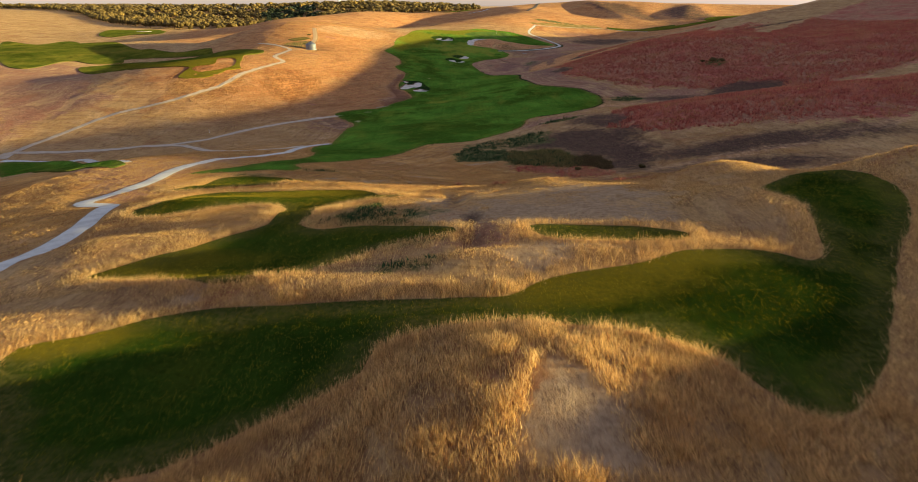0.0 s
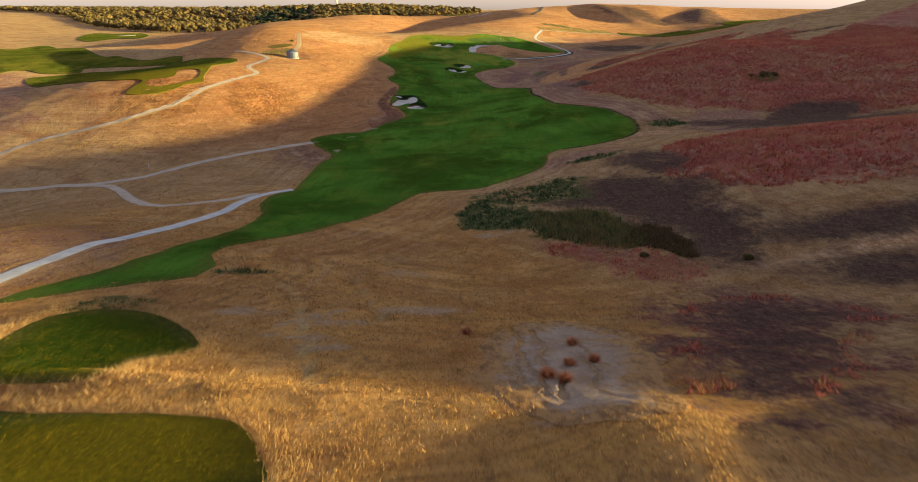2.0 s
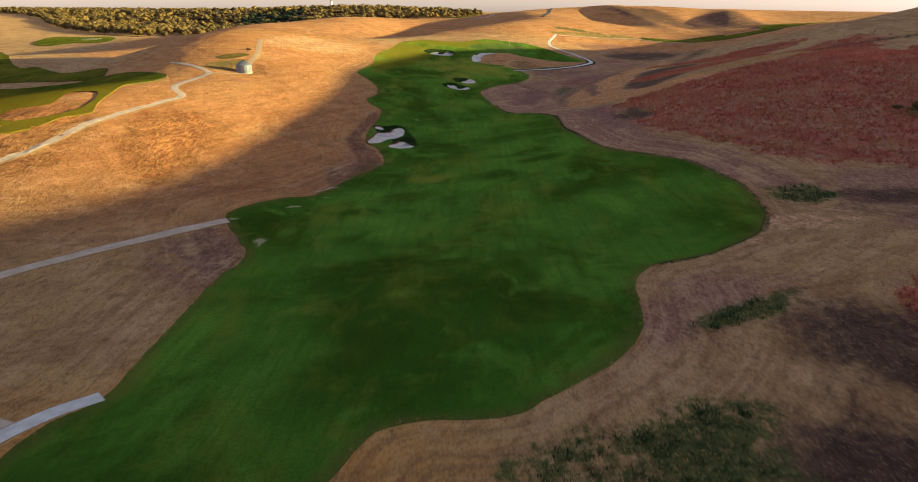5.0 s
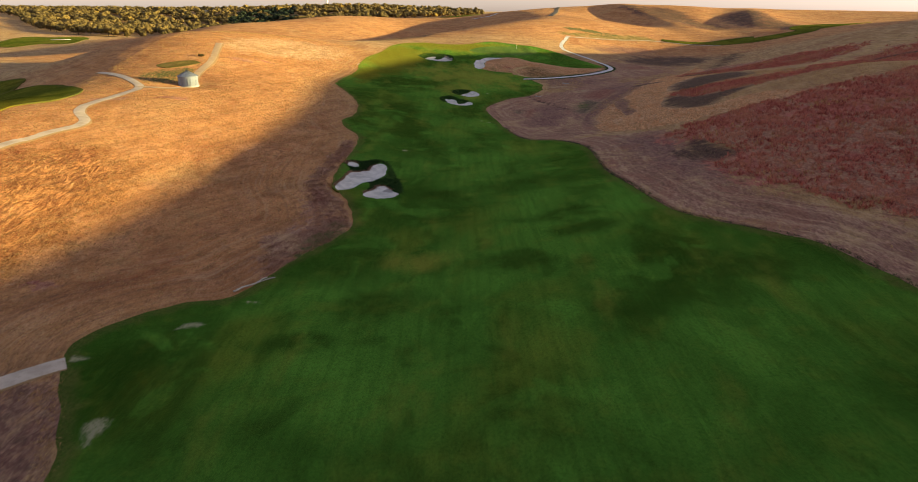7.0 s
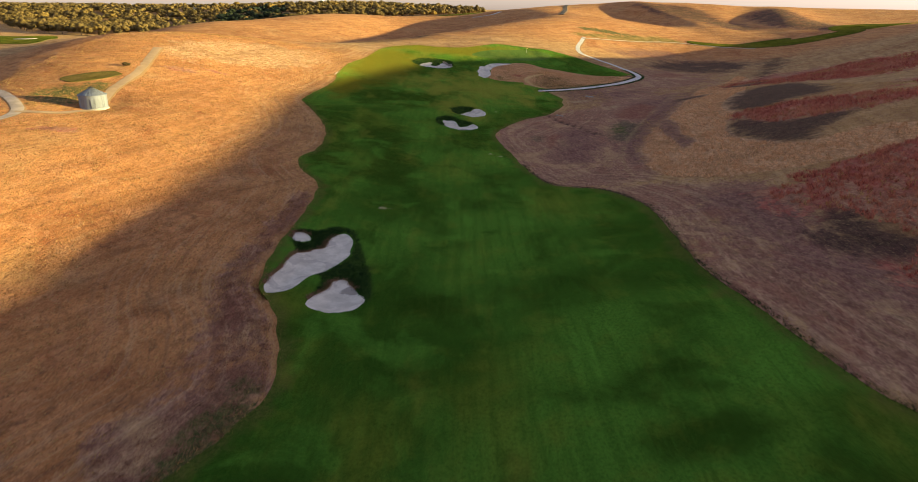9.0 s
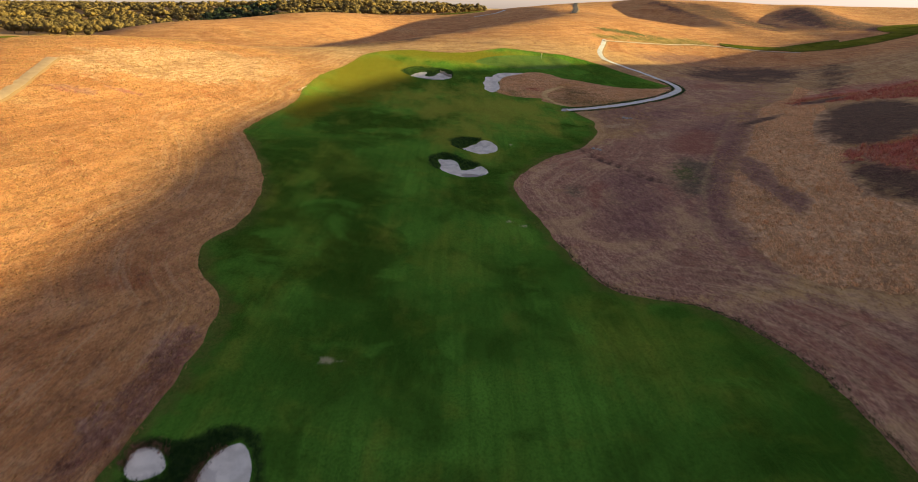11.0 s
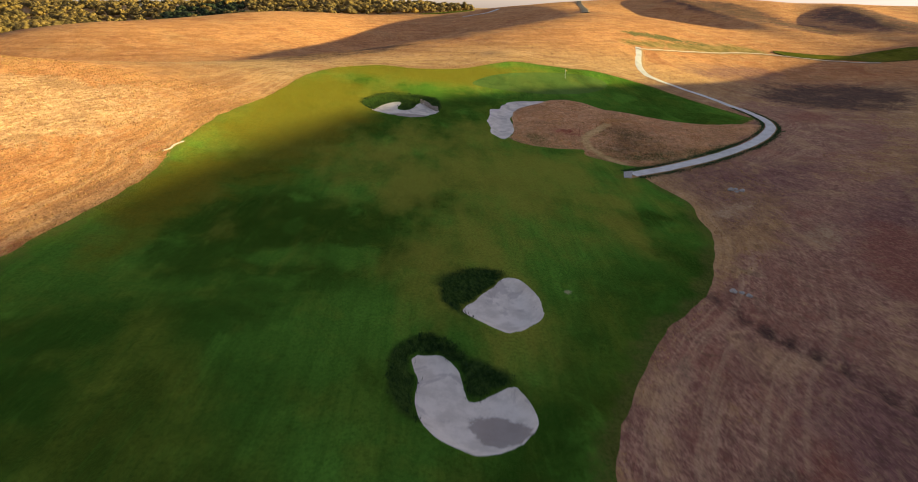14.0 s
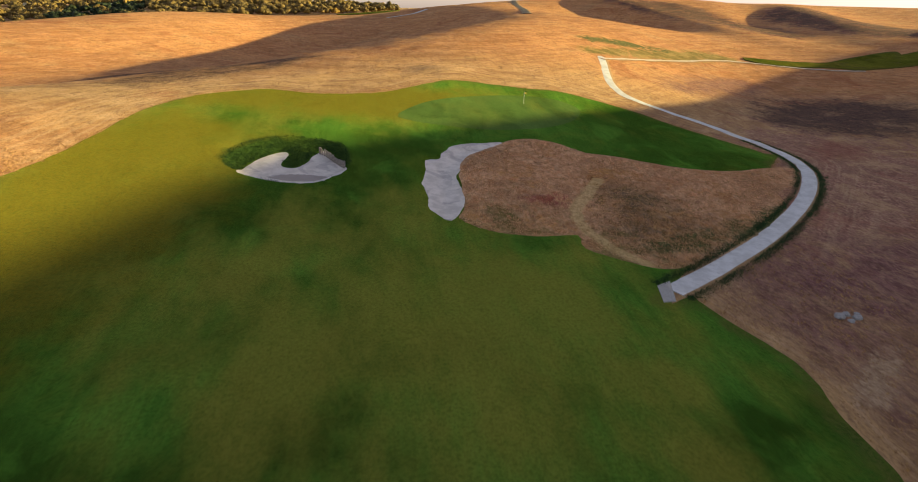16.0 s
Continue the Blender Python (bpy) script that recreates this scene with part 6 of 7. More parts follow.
    # brown dead brush further down the gully
    x, y = scatter(26000, 10, 45, 95, 145, 112)
    k = signed(x, y, smooth(GULLY_BROWN, 1.0)) + 0.8 * ripple(x, y, 3.5, 85) < 0.2
    x, y = x[k], y[k]
    tuft_field("dead_brush", x, y, 0.35 + 0.5 * (0.5 + 0.5 * ripple(x, y, 4.0, 86)), 8, 0.045, M_BROWN, "dead brown brush down the side of the gully", 38)
    # long grass on the banks of the bunkers
    px, py = [], []
    for i, (line, depth, bank) in enumerate(BUNKERS):
        rr = np.random.RandomState(70 + i)
        u = rr.uniform(line[:, 0].min() - 4, line[:, 0].max() + 4, 2600)
        w = rr.uniform(line[:, 1].min() - 4, line[:, 1].max() + 4, 2600)
        b = dug(u, w)[1]
        k = b > 0.25
        px.append(u[k]), py.append(w[k])
    px, py = np.concatenate(px), np.concatenate(py)
    tuft_field("bank_grass", px, py, np.random.RandomState(9).uniform(0.15, 0.4, len(px)), 6, 0.03, M_BANK, "long dark grass on the bunker banks", 8, height=top, lift=0.03)
    # a darker line of sedge along the shaded edge of the fairway
    p = np.repeat(smooth(FAIRWAY_EAST_HIGH[-9:] + FAIRWAY_EAST_LOW[:8], 0.8, False), 16, 0)
    p = p + np.random.RandomState(16).normal(0, 0.35, p.shape)
    p = p[free(p[:, 0], p[:, 1], 0.02)]
    tuft_field("edge_sedge", p[:, 0], p[:, 1], np.random.RandomState(17).uniform(0.12, 0.32, len(p)), 6, 0.04, M_BANK, "dark line of sedge along the fairway's lower edge", 18)
    # close-cut blades on the tees
    for i, line in enumerate(TEES):
        rr = np.random.RandomState(140 + i)
        lo, hi = line.min(0), line.max(0)
        k = int((hi - lo).prod() * 15)
        u, w = rr.uniform(lo[0], hi[0], k), rr.uniform(lo[1], hi[1], k)
        ok = signed(u, w, line) < -0.1
        u, w = u[ok], w[ok]
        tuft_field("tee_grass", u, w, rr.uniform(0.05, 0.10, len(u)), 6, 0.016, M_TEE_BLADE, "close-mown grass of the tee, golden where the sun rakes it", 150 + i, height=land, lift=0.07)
    # dead grass that hangs over the upper lips of the three bunkers
    rr = np.random.RandomState(171)
    lips = np.concatenate([np.repeat(smooth(a, 0.3, False), 26, 0) for a in (SAND_LONG[1:11], SAND_ROUND[1:10], SAND_SMALL[:4])])
    lips = lips + rr.normal(0, 0.28, lips.shape)
    lips = lips[np.min([signed(lips[:, 0], lips[:, 1], q) for q in sands[:3]], 0) > 0.0]
    tuft_field("lip_grass", lips[:, 0], lips[:, 1], rr.uniform(0.12, 0.34, len(lips)), 5, 0.03, M_LIP, "dead brown grass along the lips of the bunkers", 172, height=top, lift=0.02)
    # the fringe where the rough meets the fairway
    p = np.repeat(FAIRWAY, 9, 0) + np.random.RandomState(12).normal(0, 0.7, (len(FAIRWAY) * 9, 2))
    p = p[free(p[:, 0], p[:, 1], -0.25) & ~((p[:, 0] > 4) & (p[:, 1] > 195) & (p[:, 1] < 450))]
    tuft_field("fringe_grass", p[:, 0], p[:, 1], np.random.RandomState(13).uniform(0.12, 0.34, len(p)), 6, 0.035, M_PRAIRIE, "ragged fringe of dry grass along the fairway", 14)


grow()


# ---------------------------------------------------------------- grain bin and flag
def ring(bm, radius, z, n):
    return [bm.verts.new((radius * math.cos(2 * math.pi * i / n), radius * math.sin(2 * math.pi * i / n), z)) for i in range(n)]


def skin(bm, rings):
    for lower, upper in zip(rings, rings[1:]):
        n = len(lower)
        for i in range(n):
            bm.faces.new((lower[i], lower[(i + 1) % n], upper[(i + 1) % n], upper[i]))


def box(bm, cx, cy, cz, sx, sy, sz, turn=0.0, bevel=0.0):
    made = bmesh.ops.create_cube(bm, size=1.0, matrix=pose(cx, cy, cz, 0, 0, turn) @ Matrix.Diagonal((sx, sy, sz, 1)))
    if bevel:
        bmesh.ops.bevel(bm, geom=list({e for v in made["verts"] for e in v.link_edges}), offset=bevel, segments=1, affect="EDGES")


def grain_bin(x, y):
    radius, eave, peak = 2.7, 2.85, 1.5
    base = new("grain_bin")
    base.location = (x, y, land1(x, y) - 0.05)
    bm = bmesh.new()
    rows = 34
    skin(bm, [ring(bm, radius + (0.03 if i % 2 else 0.0), 0.2 + (eave - 0.2) * i / rows, 64) for i in range(rows + 1)])
    part("wall", bm, M_STEEL, base, "corrugated galvanised wall", True)
    bm = bmesh.new()
    skin(bm, [ring(bm, radius + 0.22, -0.25, 48), ring(bm, radius + 0.22, 0.2, 48), ring(bm, 0.1, 0.2, 48)])
    part("foundation", bm, M_CONCRETE, base, "low concrete ring")
    bm = bmesh.new()
    skin(bm, [ring(bm, radius + 0.16, eave - 0.06, 48), ring(bm, radius + 0.16, eave + 0.02, 48), ring(bm, 0.45, eave + peak * 0.87, 48)])
    roof = part("roof", bm, M_STEEL, base, "conical ribbed metal roof")
    for i in range(24):
        bm = bmesh.new()
        length = math.hypot(radius - 0.3, peak * 0.87)
        box(bm, 0, 0, 0, length, 0.06, 0.07)
        a = 2 * math.pi * i / 24
        rib = part("rib", bm, M_STEEL, roof)
        mid = (radius + 0.61) / 2
        rib.matrix_local = Matrix.Rotation(a, 4, "Z") @ Matrix.Translation((mid, 0, eave + peak * 0.435 + 0.04)) @ Matrix.Rotation(math.atan2(peak * 0.87, radius - 0.3), 4, "Y")
    bm = bmesh.new()
    skin(bm, [ring(bm, 0.47, eave + peak * 0.84, 20), ring(bm, 0.47, eave + peak * 1.0, 20), ring(bm, 0.62, eave + peak, 20), ring(bm, 0.05, eave + peak * 1.16, 20)])
    part("vent_cap", bm, M_DARK, base, "dark cap on the roof's peak")
    bm = bmesh.new()
    box(bm, 0, 0, 0, 0.08, 0.9, 1.9, bevel=0.02)
    door = part("door", bm, M_STEEL, base, "steel walk-in door")
    door.matrix_local = pose(0, 0, 0, 0, 0, -62) @ pose(radius + 0.05, 0, 1.25)
    bm = bmesh.new()
    box(bm, 0, 0, 0, 0.06, 0.05, 0.25)
    part("handle", bm, M_DARK, door).matrix_local = pose(0.07, 0.32, 0)
    bm = bmesh.new()
    for s in (-0.2, 0.2):
        box(bm, 0, s, eave / 2, 0.04, 0.04, eave)
    for i in range(10):
        box(bm, 0, 0, 0.3 + 0.3 * i, 0.03, 0.4, 0.03)
    ladder = part("ladder", bm, M_STEEL, base, "narrow steel ladder")
    ladder.matrix_local = pose(0, 0, 0, 0, 0, -20) @ pose(radius + 0.14, 0, 0)
    return tagged(base, "round galvanised steel grain bin with a conical roof, on dry grass", "grain bin")


grain_bin(-80.2, 359.8)


def flagstick(x, y):
    base = new("flagstick")
    base.location = (x, y, land1(x, y) + 0.045)
    bm = bmesh.new()
    skin(bm, [ring(bm, 0.035, -0.2, 10), ring(bm, 0.03, 2.25, 10), ring(bm, 0.005, 2.27, 10)])
    part("pole", bm, M_WHITE, base, "thin white pole", True)
    bm = bmesh.new()
    cols = [[bm.verts.new((0.03 + 0.42 * i / 8, 0.05 * math.sin(i * 1.1), 2.22 - 0.34 * j - 0.10 * (i / 8) ** 1.5)) for j in range(2)] for i in range(9)]
    for l, r in zip(cols, cols[1:]):
        bm.faces.new((l[0], l[1], r[1], r[0]))
    bmesh.ops.solidify(bm, geom=bm.faces[:], thickness=0.012)
    part("flag", bm, M_FLAG, base, "small limp yellow flag")
    bm = bmesh.new()
    skin(bm, [ring(bm, 0.10, -0.12, 16), ring(bm, 0.10, 0.015, 16), ring(bm, 0.06, 0.015, 16), ring(bm, 0.06, -0.12, 16)])
    part("cup", bm, M_WHITE, base, "white rim of the hole")
    return tagged(base, "golf flagstick with a small yellow flag standing on the green", "flagstick")


flagstick(29.5, 525.0)


# ---------------------------------------------------------------- trees
def unit_ball(level):
    bm = bmesh.new()
    bmesh.ops.create_icosphere(bm, subdivisions=level, radius=1.0)
    bm.verts.index_update()
    v, f = np.array([q.co[:] for q in bm.verts]), np.array([[q.index for q in face.verts] for face in bm.faces])
    bm.free()
    return v, f


BALL = unit_ball(1)


def crown_mesh(r, centre, size, n, leaf, lumps=9):
    """A crown: small tilted leaf patches round uneven lumps, and a dense inside. Returns its points and faces."""
    at = r.normal(0, 1, (lumps, 3))
    at /= np.linalg.norm(at, axis=1)[:, None]
    at = at * r.uniform(0.25, 0.72, (lumps, 1))
    at[:, 2] = np.abs(at[:, 2]) * 0.95 - 0.28
    wide = r.uniform(0.30, 0.48, lumps)
    which = r.randint(0, lumps, n)
    d = r.normal(0, 1, (n, 3))
    d /= np.linalg.norm(d, axis=1)[:, None]
    p = centre + (at[which] + d * (wide[which] * r.uniform(0.86, 1.12, n))[:, None]) * size
    d = 0.8 * d + 0.9 * (p - centre) / size + r.normal(0, 0.30, (n, 3))
    t = np.cross(d, r.normal(0, 1, (n, 3)))
    t /= np.linalg.norm(t, axis=1)[:, None] + 1e-9
    b = np.cross(d, t)
    b /= np.linalg.norm(b, axis=1)[:, None] + 1e-9
    s = leaf * r.uniform(0.6, 1.3, (n, 1))
    v = np.stack([p - t * s - b * s * 0.7, p + t * s - b * s * 0.6, p + t * s * 0.8 + b * s * 0.8, p - t * s * 0.9 + b * s * 0.6], 1).reshape(-1, 3)
    bv, bf = BALL
    mass = at[:, None, :] + bv[None] * (wide * 0.88)[:, None, None] * r.uniform(0.85, 1.1, (lumps, len(bv), 1))
    mass = centre + mass.reshape(-1, 3) * size
    tri = (bf[None] + (np.arange(lumps) * len(bv))[:, None, None]).reshape(-1, 3) + len(v)
    return np.vstack([v, mass]), np.arange(len(v)).reshape(-1, 4).tolist() + tri.tolist()


def tube(bm, points, radii, n=6):
    rings = []
    for p, rad in zip(points, radii):
        rings.append([bm.verts.new((p[0] + rad * math.cos(2 * math.pi * i / n), p[1] + rad * math.sin(2 * math.pi * i / n), p[2])) for i in range(n)])
    skin(bm, rings)


def tree(seed, tall):
    r = np.random.RandomState(seed)
    base = new("tree")
    bm = bmesh.new()
    bend = r.uniform(-0.4, 0.4, 2)
    tube(bm, [(0, 0, -0.4), (bend[0] * 0.3, bend[1] * 0.3, tall * 0.25), (bend[0], bend[1], tall * 0.5), (bend[0], bend[1], tall * 0.75)], [0.32, 0.24, 0.15, 0.05])
    for i in range(6):
        a, z0 = i * 1.05 + r.uniform(-0.3, 0.3), tall * r.uniform(0.28, 0.5)
        reach = tall * r.uniform(0.2, 0.34)
        tube(bm, [(bend[0] * 0.6, bend[1] * 0.6, z0), (math.cos(a) * reach * 0.5, math.sin(a) * reach * 0.5, z0 + reach * 0.5), (math.cos(a) * reach, math.sin(a) * reach, z0 + reach * 0.9)], [0.12, 0.08, 0.03], 5)
    part("trunk", bm, M_BARK, base, "short forked brown trunk", True)
    v, faces = crown_mesh(r, np.array([0, 0, tall * 0.50]), np.array([tall * 0.55, tall * 0.55, tall * 0.52]), 420, 0.34)
    crown = quick("crown", v, faces, M_LEAF, base, True)
    set_values(crown, "tint", np.full(len(v), r.uniform(0, 1)))
    return tagged(base, "broad autumn tree with olive and yellow leaves at the wood's edge", "tree", "trees at the wood's edge")


WOOD_EDGE = [(-1100.0, 1500.0), (-850.0, 1350.0), (-700.0, 1230.0), (-580.0, 1080.0), (-480.0, 950.0), (-410.0, 890.0), (-350.0, 880.0), (-300.0, 925.0), (-262.0, 1000.0), (-215.0, 1085.0), (-110.0, 1150.0), (-20.0, 1170.0), (30.0, 1240.0)]
WOOD_BACK = [(30.0, 1330.0), (-200.0, 1560.0), (-700.0, 1750.0), (-1300.0, 1750.0)]


def plant_trees():
    kinds = [tree(200 + i, 8.5 + i * 1.0) for i in range(6)]
    r = np.random.RandomState(33)
    line = smooth(WOOD_EDGE, 16.0, False)
    for i, (x, y) in enumerate(line):
        x, y = x + r.uniform(-5, 5), y + r.uniform(-5, 5)
        m = pose(x, y, land1(x, y) - 0.2, 0, 0, r.uniform(0, 360))
        s = r.uniform(0.8, 1.15)
        if i < len(kinds):
            kinds[i].matrix_basis = m
        else:
            copy_thing(kinds[r.randint(0, 6)], m).scale = (s, s, s)


plant_trees()


def woods():
    r = np.random.RandomState(90)
    poly = smooth(WOOD_EDGE + WOOD_BACK, 20.0)
    x, y = r.uniform(-1500, 60, 7500), r.uniform(840, 1650, 7500)
    k = inside(x, y, poly)
    x, y = x[k], y[k]
    far = away(x, y, smooth(WOOD_EDGE, 20.0, False), False)
    keep = r.uniform(0, 1, len(x)) < np.clip(1.25 - far / 420, 0.22, 1)
    x, y, far = x[keep], y[keep], far[keep]
    z = land(x, y)
    vs, tint, faces, at = [], [], [], 0
    patch = 0.5 + 0.5 * ripple(x, y, 140.0, 71)
    for i in range(len(x)):
        tall = r.uniform(8.5, 14.0)
        w = tall * r.uniform(0.55, 0.80)
        mid, wide = np.array([x[i], y[i], z[i] + tall * 0.48]), np.array([w, w, tall * 0.5])
        near = far[i] < 160
        v, f = crown_mesh(r, mid, wide, 330 if near else 90, 0.40 if near else 0.75)
        faces += [[q + at for q in face] for face in f]
        at += len(v)
        vs.append(v)
        # a belt of dark evergreens stands in the far part of the wood
        dark = -0.33 < x[i] / (y[i] - 140) < -0.235 and far[i] < 260
        tint.append(np.full(len(v), -1.0 if dark and r.uniform() < 0.85 else np.clip(0.55 * patch[i] + r.uniform(-0.15, 0.55), 0, 1)))
    v = np.concatenate(vs)
    ob = quick("woods", v, faces, M_LEAF, None, True)
    set_values(ob, "tint", np.concatenate(tint))
    tagged(ob, "broad wood of olive, brown and yellow autumn trees", "woods", kind="stuff")


woods()


def far_treeline():
    """A thin row of small trees on the horizon."""
    r = np.random.RandomState(95)
    vs, tint, faces, at = [], [], [], 0
    for i in range(46):
        x = r.uniform(1150, 2050)
        y = 2250 + (x - 1150) * 0.12 + r.uniform(-30, 30)
        tall = r.uniform(5, 9)
        v, f = crown_mesh(r, np.array([x, y, land1(x, y) + tall * 0.5]), np.array([tall * 0.8, tall * 0.8, tall * 0.5]), 60, 1.0, 6)
        faces += [[q + at for q in face] for face in f]
        at += len(v)
        vs.append(v)
        tint.append(np.full(len(v), r.uniform(0, 0.5)))
    v = np.concatenate(vs)
    ob = quick("far_treeline", v, faces, M_LEAF, None, True)
    set_values(ob, "tint", np.concatenate(tint))
    tagged(ob, "thin row of dark trees on the far horizon", "trees", kind="stuff")


far_treeline()


def storage_tower(x, y):
    base = new("storage_tower")
    base.location = (x, y, land1(x, y) - 0.5)
    bm = bmesh.new()
    skin(bm, [ring(bm, 2.7, 0, 28), ring(bm, 2.7, 27.0, 28)])
    part("shaft", bm, M_WHITE, base, "tall white concrete shaft", True)
    bm = bmesh.new()
    skin(bm, [ring(bm, 2.85, 26.9, 28), ring(bm, 2.7, 28.0, 28), ring(bm, 1.8, 29.2, 28), ring(bm, 0.1, 29.8, 28)])
    part("dome", bm, M_STEEL, base, "metal dome", True)
    return tagged(base, "tall white farm silo rising behind the far trees", "silo")


storage_tower(-315.0, 1792.0)


def farm_house(x, y, turn):
    base = new("farm_house")
    base.matrix_basis = pose(x, y, land1(x, y), 0, 0, turn)
    bm = bmesh.new()
    box(bm, 0, 0, 2.6, 12, 7, 5.6)
    part("wall", bm, M_WHITE, base, "white boarded walls")
    bm = bmesh.new()
    ends = [[bm.verts.new((s * 6.4, u, z)) for u, z in ((-3.9, 5.2), (0, 8.0), (3.9, 5.2), (3.7, 5.0), (0, 7.6), (-3.7, 5.0))] for s in (-1, 1)]
    for i in range(6):
        bm.faces.new((ends[0][i], ends[0][(i + 1) % 6], ends[1][(i + 1) % 6], ends[1][i]))
    bm.faces.new(ends[0]), bm.faces.new(list(reversed(ends[1])))
    part("roof", bm, M_ROOF, base, "dark shingled gable roof")
    for s in (-3.5, 0.0, 3.5):
        bm = bmesh.new()
        box(bm, s, -3.53, 2.6, 1.0, 0.08, 1.5)
        part("window", bm, M_DARK, base)
    return tagged(base, "small white farmhouse with a dark roof among the woods", "house")


farm_house(-436.0, 1349.0, 15)


def bush(x, y, size, seed):
    """A low shrub of many stems and leaf patches."""
    r = np.random.RandomState(seed)
    base = new("shrub")
    base.location = (x, y, land1(x, y))
    bm = bmesh.new()
    for i in range(7):
        a, reach = i * 0.9 + r.uniform(-0.3, 0.3), size * r.uniform(0.3, 0.55)
        tube(bm, [(0, 0, -0.1), (math.cos(a) * reach * 0.5, math.sin(a) * reach * 0.5, size * 0.3), (math.cos(a) * reach, math.sin(a) * reach, size * 0.55)], [0.05, 0.035, 0.012], 5)
    part("stems", bm, M_BARK, base)
    v, faces = crown_mesh(r, np.array([0, 0, size * 0.36]), np.array([size * 0.75, size * 0.6, size * 0.42]), 320, 0.10 + 0.03 * size)
    crown = quick("foliage", v, faces, M_LEAF, base, True)
    set_values(crown, "tint", np.full(len(v), r.uniform(0.0, 0.25)))
    return tagged(base, "low dark olive shrub among the dry grass", "shrub", "shrubs")


for i, (x, y, size) in enumerate(((100.5, 261.0, 2.6), (103.5, 259.5, 2.0), (97.0, 262.5, 1.6), (228.0, 905.0, 2.6), (-88.0, 392.0, 1.6), (33.0, 113.0, 1.3), (22.5, 118.0, 1.0))):
    bush(x, y, size, 300 + i)


def rock(x, y, size, seed):
    r = np.random.RandomState(seed)
    bm = bmesh.new()
    bmesh.ops.create_icosphere(bm, subdivisions=2, radius=size)
    for v in bm.verts:
        v.co *= 1 + 0.35 * noise.noise(v.co * (1.4 / size) + Vector((seed, 0, 0)))
        v.co.z *= 0.65
    ob = part("rock", bm, M_STONE)
    ob.matrix_basis = pose(x, y, land1(x, y) + size * 0.15, 0, 0, r.uniform(0, 360))
    return tagged(ob, "grey field stone beside the drainage ditch", "rock", "rocks by the ditch")


for i, (dx, dy, size) in enumerate(((0, 0, 0.55), (1.0, 0.4, 0.4), (1.7, -0.3, 0.5), (0.6, -0.9, 0.35), (2.3, 0.5, 0.3))):
    rock(43.6 + dx, 449.6 + dy, size, 400 + i)
for i, (dx, dy, size) in enumerate(((0, 0, 0.4), (0.8, -0.3, 0.3), (1.3, -0.9, 0.35))):
    rock(27.6 + dx, 411.6 + dy, size, 410 + i)


def eroded_patch():
    """Bare soil cut by small gullies."""
    def height(x, y):
        z = soil(x, y)
        for line, wide in CRACKS:
            d = away(x, y, line, False)
            z = z - 0.75 * np.exp(-(d / wide) ** 2) + 0.05 * np.exp(-((d - 2.2 * wide) / wide) ** 2)
        return z + 0.05 * ripple(x, y, 1.3, 91) + 0.04 * ripple(x, y, 2.8, 92)
    line = wavy(smooth([(6.5 + (x - 6.5) * 1.25, 81 + (y - 81) * 1.12) for x, y in ERODED], 0.5), 0.7, 93)
    n = Nodes("eroded_soil", 0.95, spec=0.05)
    c = n.mix(n.ramp(n.noise(0.5, 6, 0.7, warp=0.6), 0.36, 0.62), (0.36, 0.240, 0.165), (0.47, 0.340, 0.245))
    c = n.mix(n.ramp(n.noise(0.35, 7, 0.75, (1, 0.6, 1), 0.5), 0.52, 0.66), c, (0.38, 0.225, 0.110))
    c = n.mix(n.math("MULTIPLY", n.ramp(n.noise(3.0, 6, 0.75), 0.5, 0.68), 0.6), c, (0.20, 0.130, 0.095))
    grass = n.mix(n.ramp(n.noise(0.9, 6, 0.75, (1.0, 0.45, 1.0)), 0.42, 0.62), (0.46, 0.255, 0.105), (0.24, 0.125, 0.060))
    c = n.mix(n.ramp(n.math("ADD", n.attribute("rim"), n.math("MULTIPLY", n.math("SUBTRACT", n.noise(0.5, 7, 0.75), 0.5), 2.6)), 0.15, 0.65), c, grass)
    mat = n.done(c, n.noise(2.4, 6, 0.75), 0.12, 0.9)
    tagged(sheet("eroded_soil", line, [], 0.17, 0.05, mat, height=height, skirt=0.3), "patch of bare grey-brown soil cut by small gullies", "bare soil", kind="structure")


eroded_patch()
M_TUSSOCK = blades("tussock_blades", (0.46, 0.190, 0.095), (0.66, 0.320, 0.165), (0.56, 0.25, 0.125))


def tussock(x, y, seed):
    r = np.random.RandomState(seed)
    m = 420
    a, b = r.uniform(0, 2 * math.pi, m), r.uniform(0.05, 1.15, m)
    size = r.uniform(0.75, 1.0)
    tip = np.stack([np.cos(a) * np.sin(b), np.sin(a) * np.sin(b), np.cos(b) * 0.7], 1) * (size * r.uniform(0.7, 1.0, (m, 1)))
    foot = np.stack([np.cos(a) * 0.18, np.sin(a) * 0.18, np.zeros(m) - 0.05], 1) * r.uniform(0, 1, (m, 1))
    w = np.stack([-np.sin(a), np.cos(a), np.zeros(m)], 1) * 0.03
    v = np.stack([foot - w, foot + w, tip], 1).reshape(-1, 3)
    ob = quick("grass_tussock", v, np.arange(3 * m).reshape(-1, 3), M_TUSSOCK, None, False)
    ob.location = (x, y, float(soil(np.array([x]), np.array([y]))[0]) + 0.08)
    return tagged(ob, "round russet grass tussock on bare soil", "grass tussock", "tussocks on the bare soil")


for i, (x, y) in enumerate(TUSSOCKS):
    tussock(x, y, 500 + i)

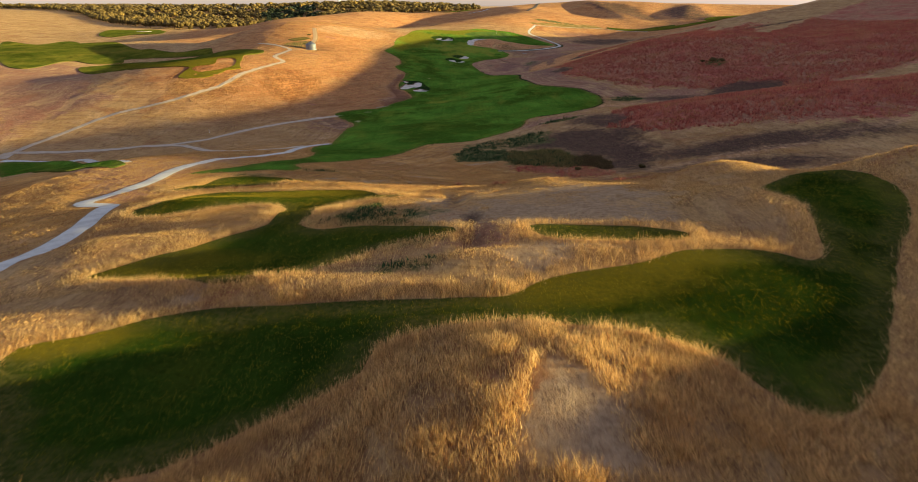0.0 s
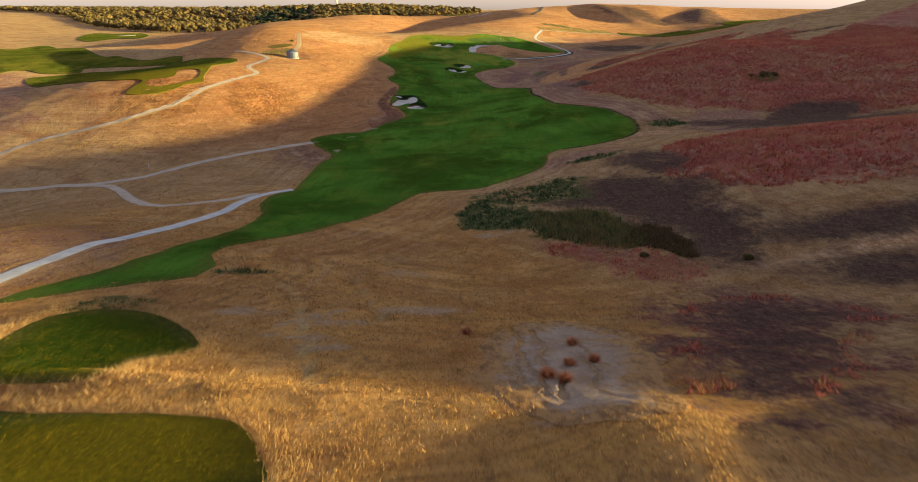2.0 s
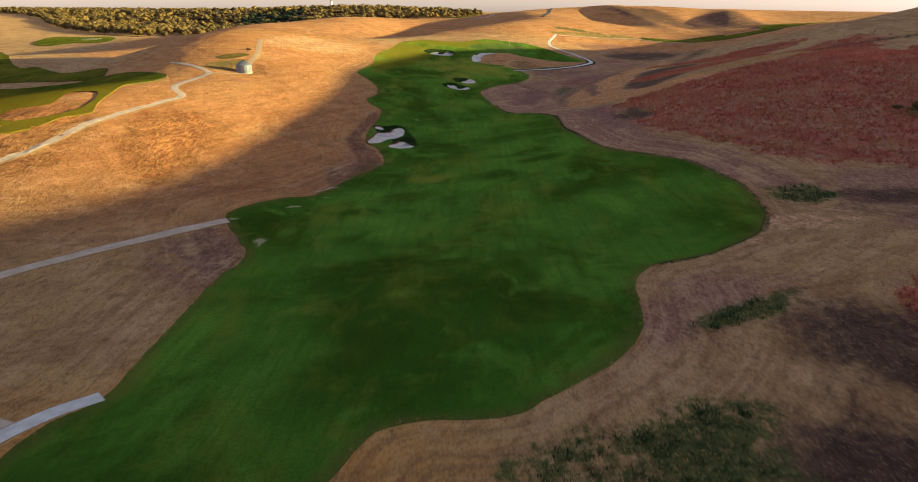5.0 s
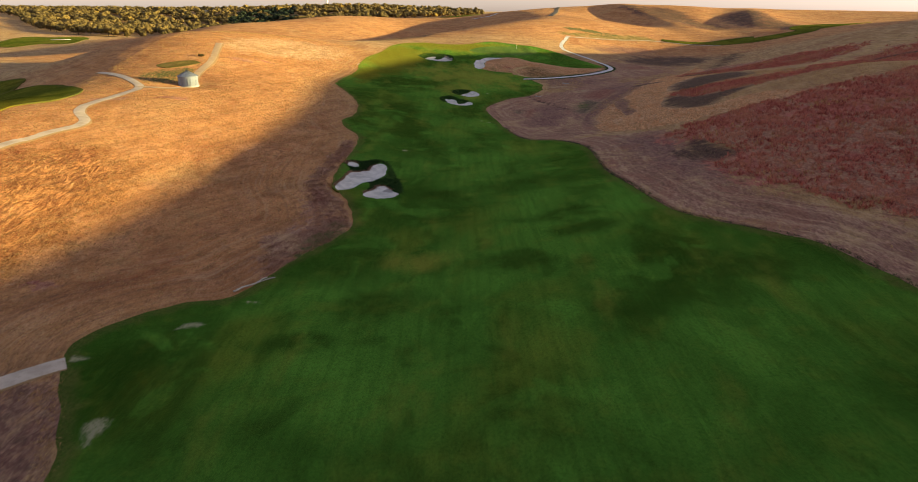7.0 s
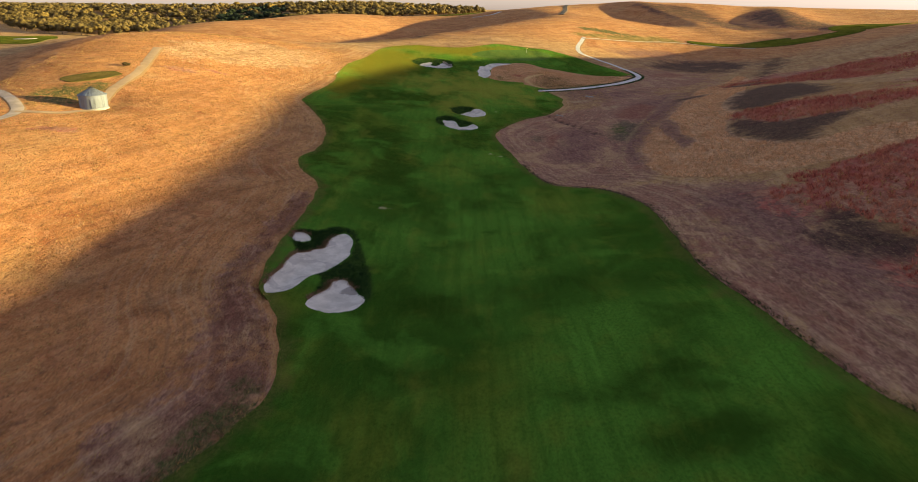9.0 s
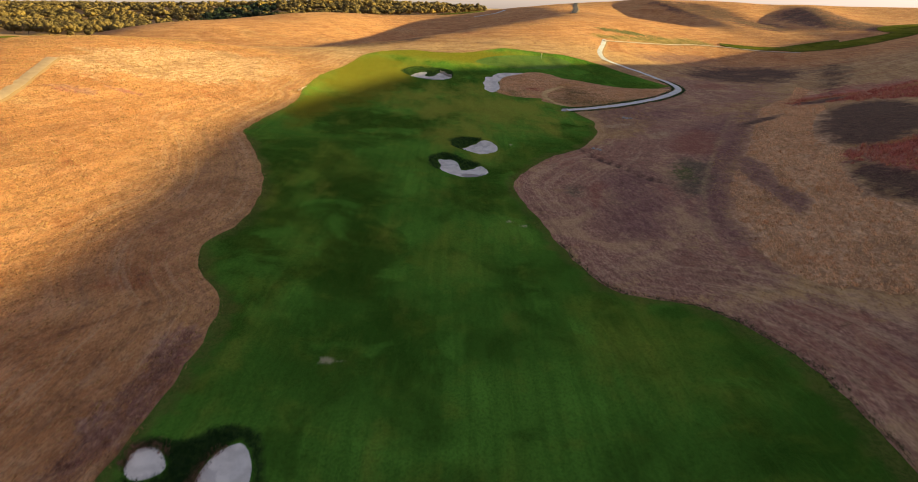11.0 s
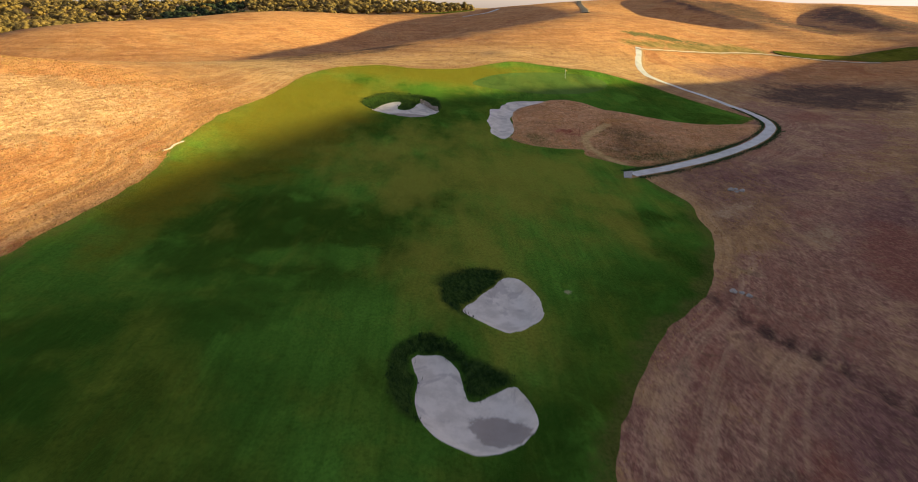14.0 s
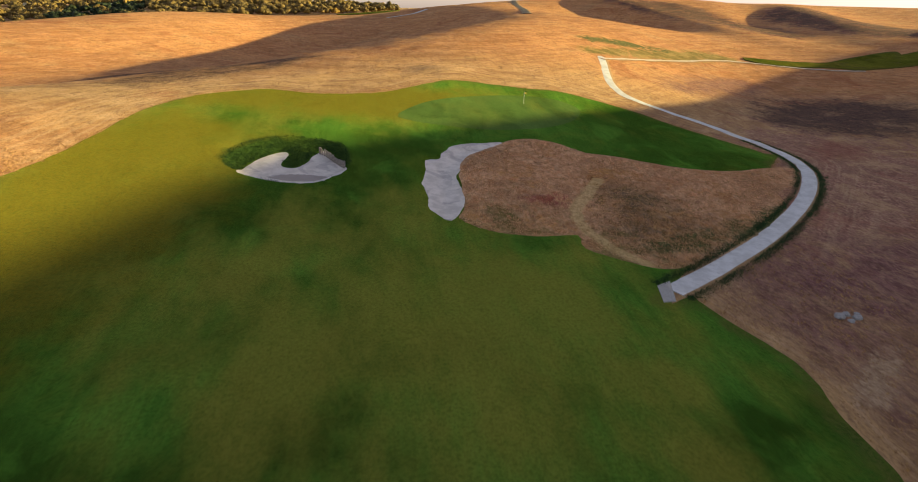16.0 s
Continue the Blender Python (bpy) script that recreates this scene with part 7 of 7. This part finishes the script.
APRON_LINE = np.array([(a[0] + (b[0] - a[0]) * t, a[1] + (b[1] - a[1]) * t) for a, b in zip(APRON, APRON[1:] + APRON[:1]) for t in (0.0, 0.25, 0.5, 0.75)])
tagged(sheet("path_apron", APRON_LINE, [], 0.6, 0.09, M_CONCRETE, skirt=0.3), "grey concrete apron where the cart path ends", "path", kind="structure")

# washed-out sand along the fairway's sunny edge
tagged(ribbon("washed_sand", [(-43.9, 442.2), (-43.4, 443.6), (-43.5, 445.2), (-42.9, 447.4)], 0.36, 0.06, M_SAND), "narrow streak of pale washed-out sand at the fairway's edge", "sand", kind="structure")


def stake_wall():
    """A short wall of weathered stakes that holds the lip of a bunker."""
    base = new("stake_wall")
    x0, y0 = -6.2, 489.5
    base.location = (x0, y0, float(top(np.array([x0]), np.array([y0]))[0]))
    line = smooth([(-8.2, 492.6), (-7.2, 491.6), (-6.0, 489.6), (-5.0, 487.4), (-4.5, 486.2)], 0.34, False)
    r = np.random.RandomState(61)
    for x, y in line:
        z = float(top(np.array([x]), np.array([y]))[0])
        bm = bmesh.new()
        tall, rad = r.uniform(0.9, 1.25), r.uniform(0.10, 0.15)
        skin(bm, [ring(bm, rad, -0.5, 8), ring(bm, rad * 0.97, tall, 8), ring(bm, rad * 0.6, tall + 0.05, 8)])
        stake = part("stake", bm, M_STAKE, base)
        stake.location = (x - x0, y - y0, z - base.location.z - 0.2)
        stake.rotation_euler = (r.uniform(-0.06, 0.06), r.uniform(-0.06, 0.06), 0)
    return tagged(base, "low wall of weathered grey stakes in the horseshoe bunker", "retaining wall")


def marker_post(x, y):
    base = new("marker_post")
    base.location = (x, y, float(soil(np.array([x]), np.array([y]))[0]))
    bm = bmesh.new()
    skin(bm, [ring(bm, 0.06, -0.2, 10), ring(bm, 0.06, 1.25, 10), ring(bm, 0.02, 1.32, 10)])
    part("post", bm, M_WHITE, base, "thin white post", True)
    bm = bmesh.new()
    skin(bm, [ring(bm, 0.065, 1.02, 10), ring(bm, 0.065, 1.16, 10)])
    part("band", bm, M_DARK, base, "dark band")
    return tagged(base, "thin white marker post standing in dry grass", "marker post")


marker_post(-79.7, 202.5)


def fallen_branch(points):
    """A bleached branch lying along the edge of the turf."""
    base = new("fallen_branch")
    x0, y0 = points[0]
    base.location = (x0, y0, float(soil(np.array([x0]), np.array([y0]))[0]))
    line = smooth(points, 0.5, False)
    r = np.random.RandomState(71)
    for name, scale, start in (("stem", 1.0, 0), ("side_branch", 0.55, len(line) // 2)):
        bm = bmesh.new()
        rings = []
        for i, (x, y) in enumerate(line[start:]):
            off = 0.0 if name == "stem" else 0.22 * i
            z = float(soil(np.array([x + off]), np.array([y]))[0]) - base.location.z
            rad = scale * (0.16 - 0.10 * i / len(line))
            cx, cy = x - x0 + off + r.uniform(-0.08, 0.08), y - y0
            rings.append([bm.verts.new((cx + rad * math.cos(a), cy - 0.5 * rad * math.cos(a), z + 0.12 + rad * math.sin(a))) for a in [2 * math.pi * k / 7 for k in range(7)]])
        skin(bm, rings)
        bm.faces.new(list(reversed(rings[0]))), bm.faces.new(rings[-1])
        part(name, bm, M_DRIFT, base, "", True)
    return tagged(base, "bleached fallen branch on the edge of the fairway", "branch")


M_DRIFT = plain("bleached_wood", (0.50, 0.42, 0.33), 0.9, (0.36, 0.29, 0.22))
fallen_branch([(-31.6, 247.6), (-30.9, 249.0), (-29.8, 250.1), (-29.1, 251.7), (-28.6, 252.4)])
M_STAKE = plain("weathered_stakes", (0.22, 0.18, 0.15), 0.9, (0.42, 0.37, 0.32))
stake_wall()
